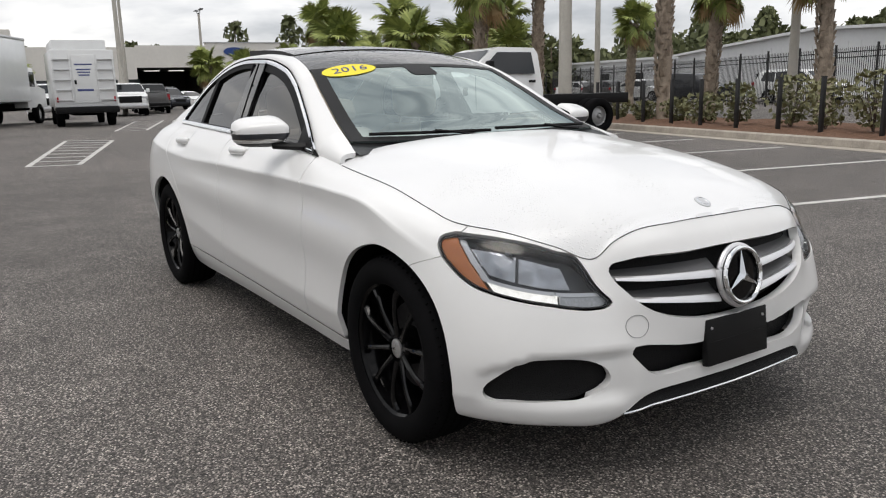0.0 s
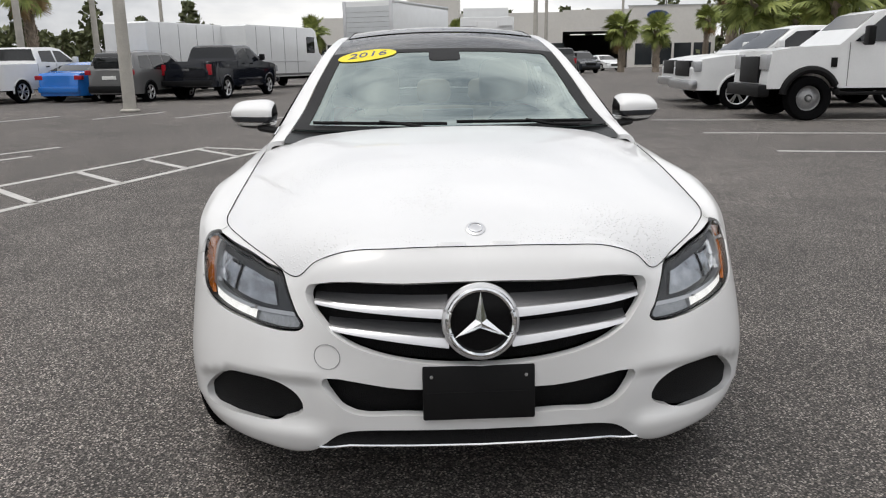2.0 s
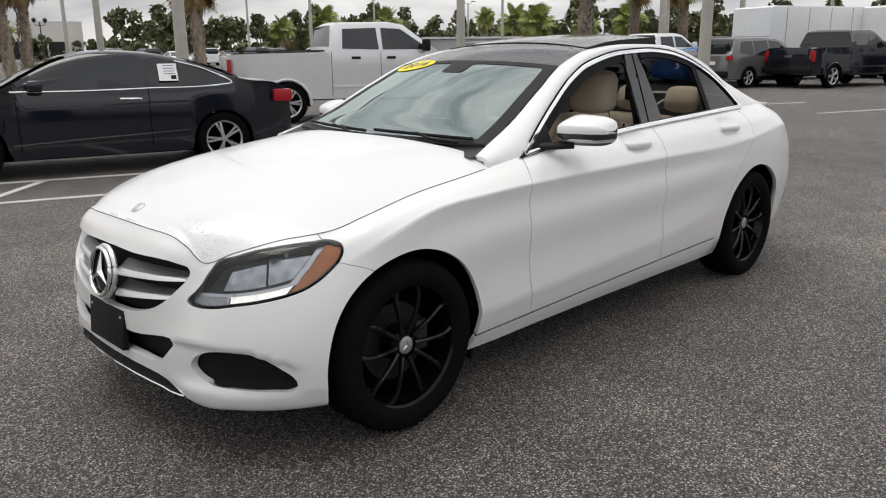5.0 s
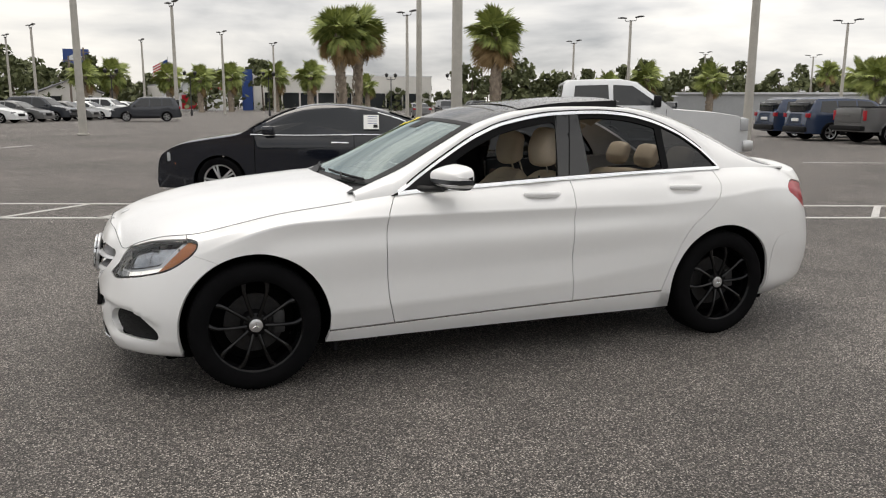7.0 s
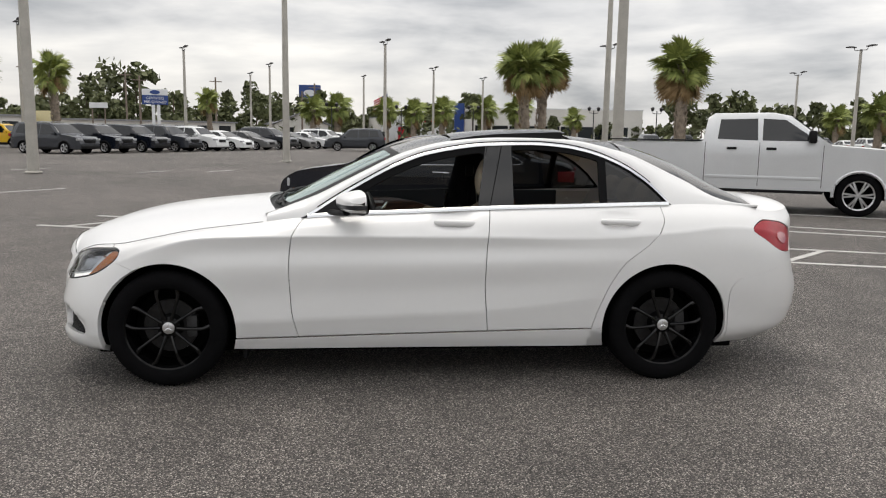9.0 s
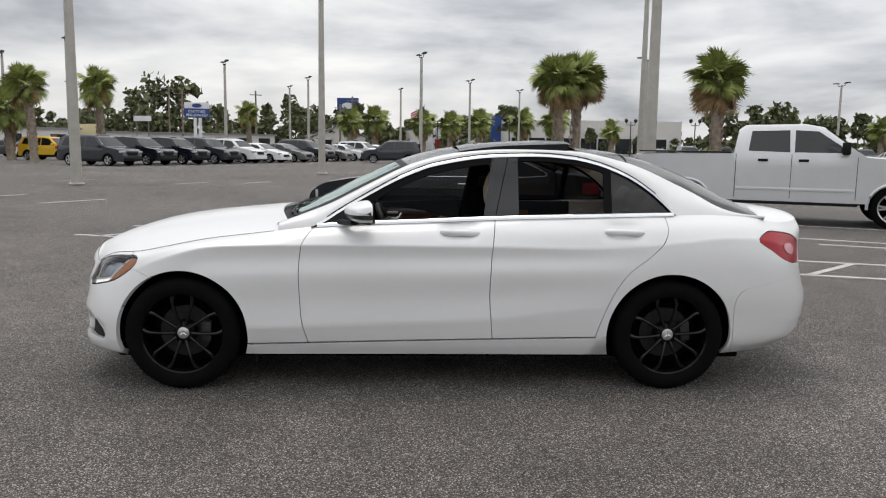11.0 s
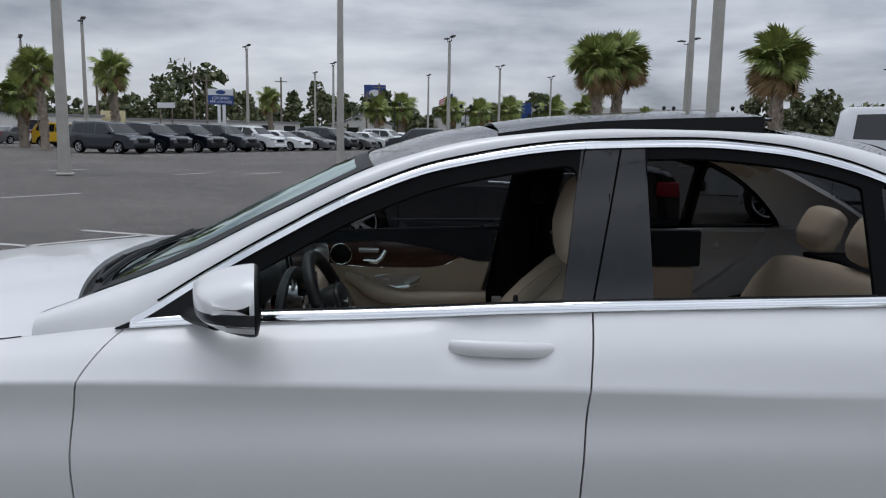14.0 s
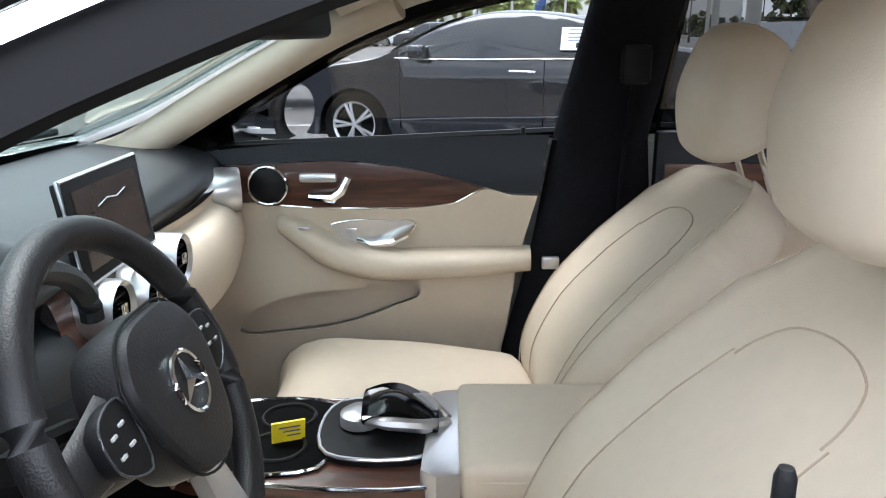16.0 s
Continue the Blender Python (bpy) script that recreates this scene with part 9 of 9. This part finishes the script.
def dealership():
    """Long white showroom with a portal and a dark service bay; the front looks along +x."""
    m, W = frame_of((-96, -13), (-90, 36.5))
    ob = thing("dealership_building", "long white dealership building with dark service bay", "building")
    # fronts on either side of the bay and over it (y runs into the depth behind the front)
    f = Matrix.Scale(-1, 4, (0, 1, 0))
    m = m @ f
    for nm, x0, x1, z0, z1 in (("wall", 0, 13.2, 0, 6.4), ("wall", 19.4, 31.8, 0, 6.6), ("wall", 31.8, 39.6, 4.3, 6.8), ("wall", 39.6, W, 0, 7.1)):
        block(nm, (x0, -.35, z0), (x1, 0, z1), RENDER_WHITE, ob, m)
    block("portal", (13.2, -1.0, 0), (19.4, 2, 8.3), RENDER_WHITE, ob, m, .03, "taller white portal")
    block("roof", (0, -30, 6.0), (W, -.36, 6.3), ROOF_GREY, ob, m)
    block("coping", (39.5, -.45, 7.1), (W + .1, .08, 7.2), WALL_GREY, ob, m)
    block("wall", (0, -30, 0), (.3, -.36, 6.0), RENDER_WHITE, ob, m)
    block("wall", (W - .3, -30, 0), (W, -.36, 6.0), RENDER_WHITE, ob, m)
    block("bay", (31.8, -18, -.01), (39.6, -17.7, 4.3), DARK_BAY, ob, m, label="dark open service bay")
    block("bay_wall", (31.5, -18, 0), (31.8, -.36, 4.6), DARK_BAY, ob, m)
    block("bay_wall", (39.6, -18, 0), (39.9, -.36, 4.6), DARK_BAY, ob, m)
    block("bay_ceiling", (31.5, -18, 4.3), (39.9, -.36, 4.5), DARK_BAY, ob, m)
    for x in (33.5, 36.5):
        block("strip_lamp", (x, -10, 4.15), (x + 1.9, -9.8, 4.25), LAMP_GLOW, ob, m)
    for x in np.arange(1, 12.5, 1.9):
        w = block("window", (x, -.02, .3), (x + 1.75, .03, 3.2), WINDOW_DARK, ob, m)
    for x in np.arange(20.2, 30, 2.4):
        block("window", (x, -.02, .2), (x + 2.2, .03, 3.0), WINDOW_DARK, ob, m)
    for x in np.arange(40.5, W - 2, 2.3):
        block("window", (x, -.02, .3), (x + 2.0, .03, 2.8), WINDOW_DARK, ob, m)
    oval("badge", 16.3, 6.9, 1.25, .5, 2.02, 2.12, SIGN_BLUE, ob, m)
    oval("badge", 43.0, 6.1, 1.25, .5, .02, .12, SIGN_BLUE, ob, m)
    block("antenna", (12.0, -8, 6.3), (12.06, -7.94, 11.5), WALL_GREY, ob, m)


def red_letter_building():
    m, W = frame_of((-17, -140), (-50, -137))
    f = Matrix.Scale(-1, 4, (0, 1, 0))
    m = m @ f
    ob = thing("showroom_building", "pale grey showroom with a blue end slab", "building")
    block("wall", (0, -.4, 0), (W, 0, 6.3), RENDER_WHITE, ob, m)
    block("coping", (-.1, -.5, 6.3), (W + .1, .06, 6.5), SIGN_WHITE, ob, m)
    block("roof", (0, -25, 5.8), (W, -.42, 6.0), ROOF_GREY, ob, m)
    for x in (0, W - .3):
        block("wall", (x, -25, 0), (x + .3, -.42, 5.8), RENDER_WHITE, ob, m)
    block("end_slab", (-1.9, -2, 0), (-.1, .5, 7.2), SIGN_BLUE, ob, m, label="blue end slab")
    for x in np.arange(2, W - 3, 3.2):
        block("window", (x, -.05, .4), (x + 2.9, .04, 3.2), WINDOW_DARK, ob, m)
    wing = thing("showroom_building", "white showroom wing with red bars over its door", "building")
    m2, W2 = frame_of((-1.5, -136), (-13.5, -139))
    m2 = m2 @ f
    block("wall", (0, -.4, 0), (W2, 0, 4.6), SIGN_WHITE, wing, m2)
    block("roof", (0, -15, 4.2), (W2, -.42, 4.4), ROOF_GREY, wing, m2)
    for x in (0, W2 - .3):
        block("wall", (x, -15, 0), (x + .3, -.42, 4.2), RENDER_WHITE, wing, m2)
    for k in range(6):
        block("letter_bar", (5.2 + k * .95, .02, 3.5), (5.9 + k * .95, .10, 4.2), SIGN_RED, wing, m2)


def signs():
    ob = thing("pylon_sign", "white pylon sign with round badge and red panel", "sign")
    m = at(-5.6, -134.7, 8)
    block("slab", (-1.6, -.3, 0), (1.6, .3, 3.4), SIGN_WHITE, ob, m, .04)
    bm = prism_bm([(1.6 * math.cos(a), 3.4 + 1.6 * math.sin(a)) for a in np.linspace(0, math.pi, 24)], -.3, .3, "Y")
    bmesh.ops.transform(bm, matrix=m, verts=bm.verts)
    part("arched_top", bm, SIGN_WHITE, ob, smooth=False)
    block("panel", (-1.2, .31, .3), (1.2, .36, 2.6), SIGN_RED, ob, m, label="red panel")
    bm = tube_bm([(1.1 * math.cos(a), .34, 3.7 + 1.1 * math.sin(a)) for a in np.linspace(0, 2 * math.pi, 28, endpoint=False)], .13, 6, True)
    bmesh.ops.transform(bm, matrix=m, verts=bm.verts)
    part("ring_badge", bm, WALL_GREY, ob)
    ob = thing("pylon_sign", "tall pale pylon sign with blue top panel", "sign")
    m = at(11.8, -144.4, -6)
    block("slab", (-1.9, -.4, 0), (1.9, .4, 6.6), SIGN_WHITE, ob, m, .05)
    block("panel", (-2.0, -.45, 6.6), (2.0, .45, 10.2), SIGN_BLUE, ob, m, .05, "blue top panel")
    oval("badge", 0, 8.7, 1.1, .6, .46, .50, SIGN_WHITE, ob, m)
    block("letter_bar", (-1.2, .46, 7.3), (1.2, .50, 7.7), SIGN_WHITE, ob, m)
    ob = thing("pylon_sign", "blue used-car sign with white top strip on two posts", "sign")
    m, W = frame_of((30.1, -100.7), (27.0, -101.5))
    m = m @ Matrix.Scale(-1, 4, (0, 1, 0))
    for x in (W * .42, W * .62):
        block("post", (x - .2, -.2, 0), (x + .2, .2, 4.7), SIGN_WHITE, ob, m)
    block("panel", (0, -.25, 4.7), (W, .25, 5.9), SIGN_BLUE, ob, m, .03, "blue panel")
    block("top_strip", (0, -.25, 5.91), (W, .25, 6.7), SIGN_WHITE, ob, m, .03)
    oval("badge", W / 2, 6.3, .62, .26, .26, .30, SIGN_BLUE, ob, m)
    for i, txt in enumerate(("CERTIFIED", "PRE-OWNED")):
        cu = bpy.data.curves.new("lettering", "FONT")
        cu.body, cu.size, cu.align_x, cu.extrude = txt, .48, "CENTER", .01
        tmp = new("lettering", cu)
        bpy.context.view_layer.update()
        me = bpy.data.meshes.new_from_object(tmp.evaluated_get(bpy.context.evaluated_depsgraph_get()))
        bpy.data.objects.remove(tmp)
        me.materials.append(SIGN_WHITE)
        t = new("lettering", me)
        t.parent = ob
        d = Vector((3.1, .8)).normalized()
        t.matrix_basis = Matrix.Translation((28.55 - d.y * .27, -101.1 + d.x * .27, 5.38 - .5 * i)) @ Matrix.Rotation(math.atan2(d.y, d.x) + math.pi, 4, "Z") @ Matrix.Rotation(radians(90), 4, "X")
    for x, y, w, h, z, mat in ((41.5, -98, 4.2, 2.2, 1.4, SIGN_CREAM), (36.4, -103, 3.0, .7, 4.2, SIGN_WHITE)):
        ob = thing("billboard", "plain pale billboard on two posts", "billboard")
        m = at(x, y, 155)
        block("board", (-w / 2, -.08, z), (w / 2, .08, z + h), mat, ob, m, .02)
        for s in (-.35, .35):
            block("post", (s * w - .06, -.06, 0), (s * w + .06, .06, z), WOODEN, ob, m)
    ob = thing("flagpole", "flagpole with a red and white striped flag", "flag")
    m = at(-2.4, -128, 10)
    part("pole", lathe_bm([(.001, 8.4), (.05, 8.4), (.08, -.02), (.001, -.02)], 8, "Z"), SIGN_WHITE, ob).matrix_basis = m
    wave = lambda z0, z1, x0, x1: [[(x, .18 * math.sin(x * 2.2), z - .55 * x) for z in (z0, z1)] for x in np.linspace(x0, x1, 9)]
    for k in range(9):
        x0 = 1.0 if k > 4 else .06
        grid_part("stripe", wave(6.3 + .2 * k, 6.5 + .2 * k, x0, 2.3), SIGN_RED if k % 2 == 0 else SIGN_WHITE, ob, thick=.01).matrix_basis = m
    grid_part("canton", wave(7.3, 8.1, .06, 1.0), SIGN_BLUE, ob, thick=.01).matrix_basis = m


def low_building(label, a, b, depth, h, mat, gable=0.0, windows=0, ribs=False, name="warehouse"):
    m, W = frame_of(a, b)
    ob = thing(name, label, "building")
    for nm, lo, hi in (("wall", (0, 0, 0), (W, .3, h)), ("wall", (0, depth - .3, 0), (W, depth, h)), ("wall", (0, .3, 0), (.3, depth - .3, h)), ("wall", (W - .3, .3, 0), (W, depth - .3, h))):
        block(nm, lo, hi, mat, ob, m)
    if gable:
        bm = prism_bm([(-.4, h), (W / 2, h + gable), (W + .4, h), (W + .4, h + .18), (W / 2, h + gable + .18), (-.4, h + .18)], -.4, depth + .4, "Y")
        bmesh.ops.transform(bm, matrix=m, verts=bm.verts)
        part("roof", bm, ROOF_GREY if gable > 1.2 else METAL_WALL, ob, smooth=False)
        bm = prism_bm([(0, h), (W, h), (W / 2, h + gable)], 0, .3, "Y")
        bmesh.ops.transform(bm, matrix=m, verts=bm.verts)
        part("gable", bm, mat, ob, smooth=False)
    else:
        block("roof", (-.3, -.3, h), (W + .3, depth + .3, h + .22), ROOF_GREY if name == "house" else METAL_WALL, ob, m)
    if ribs:
        for x in np.arange(.4, W, 1.2):
            block("rib", (x, -.03, .02), (x + .06, -.001, h - .02), mat, ob, m)
    for k in range(windows):
        x = (k + .5) * W / windows
        block("window", (x - .9, -.04, .9), (x + .9, -.002, 2.2), WINDOW_DARK, ob, m)
    return ob


def buildings():
    dealership()
    red_letter_building()
    signs()
    low_building("long white metal warehouse with a shallow gable", (-46, 56.5), (-9, 40.5), 22, 3.5, METAL_WALL, .9, 0, True)
    low_building("low white metal warehouse", (-79, 64), (-49, 57), 18, 3.4, METAL_WALL, 0, 5, True)
    low_building("low pale shed with dark windows", (-106, -85), (-84, -106), 12, 2.6, WALL_GREY, 0, 6)
    low_building("low grey building behind the car park", (-84, -60), (-62, -78), 10, 2.6, WALL_GREY, 0, 6)
    low_building("small pale house with grey roof", (16, -124), (7.5, -126.5), 8, 2.6, RENDER_WHITE, 1.9, 2, name="house")
    low_building("long low white building with an awning", (44, -104), (21, -117), 10, 2.6, RENDER_WHITE, 0, 8, name="house")
    low_building("low pale building behind palms", (66, -78), (42, -96), 10, 2.8, RENDER_WHITE, 0, 6, name="house")


# ---- woods ----
def woods():
    """Mixed pines and oaks round the lots: trunks, and crowns made of many leaf clumps."""
    g = np.random.default_rng(21)
    leaves, trunks = [], bmesh.new()
    sizes = []

    def tree(x, y, h, pine):
        n = 240 if pine else 480
        if pine:
            lay = g.uniform(.5, 1.0, n)
            r = h * .17 * (1.25 - lay) * 1.5 * np.sqrt(g.uniform(0, 1, n)) + .2
        else:
            blobs = 9
            which = g.integers(0, blobs, n)
            bx, by, bz = g.normal(0, .17 * h, blobs), g.normal(0, .17 * h, blobs), g.uniform(.28, .86, blobs)
            bz -= .35 * np.hypot(bx, by) / h
            br = g.uniform(.09, .18, blobs) * h
            d3 = g.normal(size=(n, 3))
            d3 /= np.linalg.norm(d3, axis=1, keepdims=True)
            rad = br[which] * g.uniform(.3, 1.05, n)
            low = g.uniform(size=n) < .18
            cx = np.where(low, g.normal(0, .3 * h, n), bx[which] + d3[:, 0] * rad)
            cy = np.where(low, g.normal(0, .3 * h, n), by[which] + d3[:, 1] * rad)
            cz = np.where(low, g.uniform(.02, .35, n) * h, bz[which] * h + d3[:, 2] * rad * .8)
            leaves.append(np.stack([x + cx, y + cy, np.maximum(cz, .1)], 1))
            sizes.append(np.full(n, .62) * (h / 9) ** .5)
            tube_bm([(x, y, -.05), (x + g.uniform(-.2, .2), y, h * .4), (x + g.uniform(-.3, .3), y, h * .7)], [.02 * h, .014 * h, .006 * h], 5, bm=trunks)
            return
        a = g.uniform(0, 6.283, n)
        lump = 1 + .3 * np.sin(a * 3 + x) + .2 * np.sin(lay * 17 + y)
        leaves.append(np.stack([x + r * lump * np.cos(a), y + r * lump * np.sin(a), lay * h], 1))
        sizes.append(np.full(n, .55 if pine else .78) * (h / 9) ** .5)
        tube_bm([(x, y, -.05), (x + g.uniform(-.2, .2), y, h * .5), (x + g.uniform(-.3, .3), y, h * .93)], [.02 * h, .014 * h, .004 * h], 5, bm=trunks)

    for k in range(640):
        az = 2 * math.pi * (k + g.uniform(0, 1)) / 640
        deg = math.degrees(az) % 360
        d = g.uniform(128, 172)
        h = g.uniform(5.5, 9.5)
        if 170 < deg < 232:
            h *= 1.05
        if 100 < deg < 170:
            d, h = g.uniform(88, 115), g.uniform(6, 9.5)
        if 246 < deg < 262:
            h, d = h * .55, d + 12
        if deg < 60:
            h = g.uniform(5, 8)
        x, y = d * math.cos(az), d * math.sin(az)
        if -112 < x < -84 and -16 < y < 40:
            x -= 45
        tree(x, y, h, g.uniform() < .35)
    for x, y, h, p in ((49.6, -157.5, 18, False), (53, -160, 15, False), (46, -154, 13, True), (24, -152, 11, True), (20, -158, 10.5, False), (-120, -66, 10, True), (-112, -80, 9.5, True),
                       (-126, -50, 11, True), (-119, -58, 9.5, True), (-130, -36, 11, True), (-118, -92, 9, True), (-132, 44, 13, True), (-127, 52, 14, True), (-134, 60, 12, False),
                       (-56, -131, 10, False), (-62, -127, 11, False), (-30, 82, 12, False), (-22, 84, 13, False), (-38, 80, 10, False), (-14, 80, 11, False)):
        tree(x, y, h, p)
    C, S = np.vstack(leaves), np.concatenate(sizes)
    V, F = leaf_quads(C, 1.0, 1.0, g)
    V = (V.reshape(-1, 4, 3) - C[:, None]) * (S * g.uniform(.55, 1.2, len(S)))[:, None, None] + C[:, None]
    ob = thing("woods", "dark green mixed woods of oaks and pines", "woods", kind="stuff")
    poly_part("foliage", V.reshape(-1, 3), F, FOLIAGE, ob)
    part("trunk", trunks, BARK, ob)


markings()
poles()
palms()
bed()
fence()
buildings()
woods()
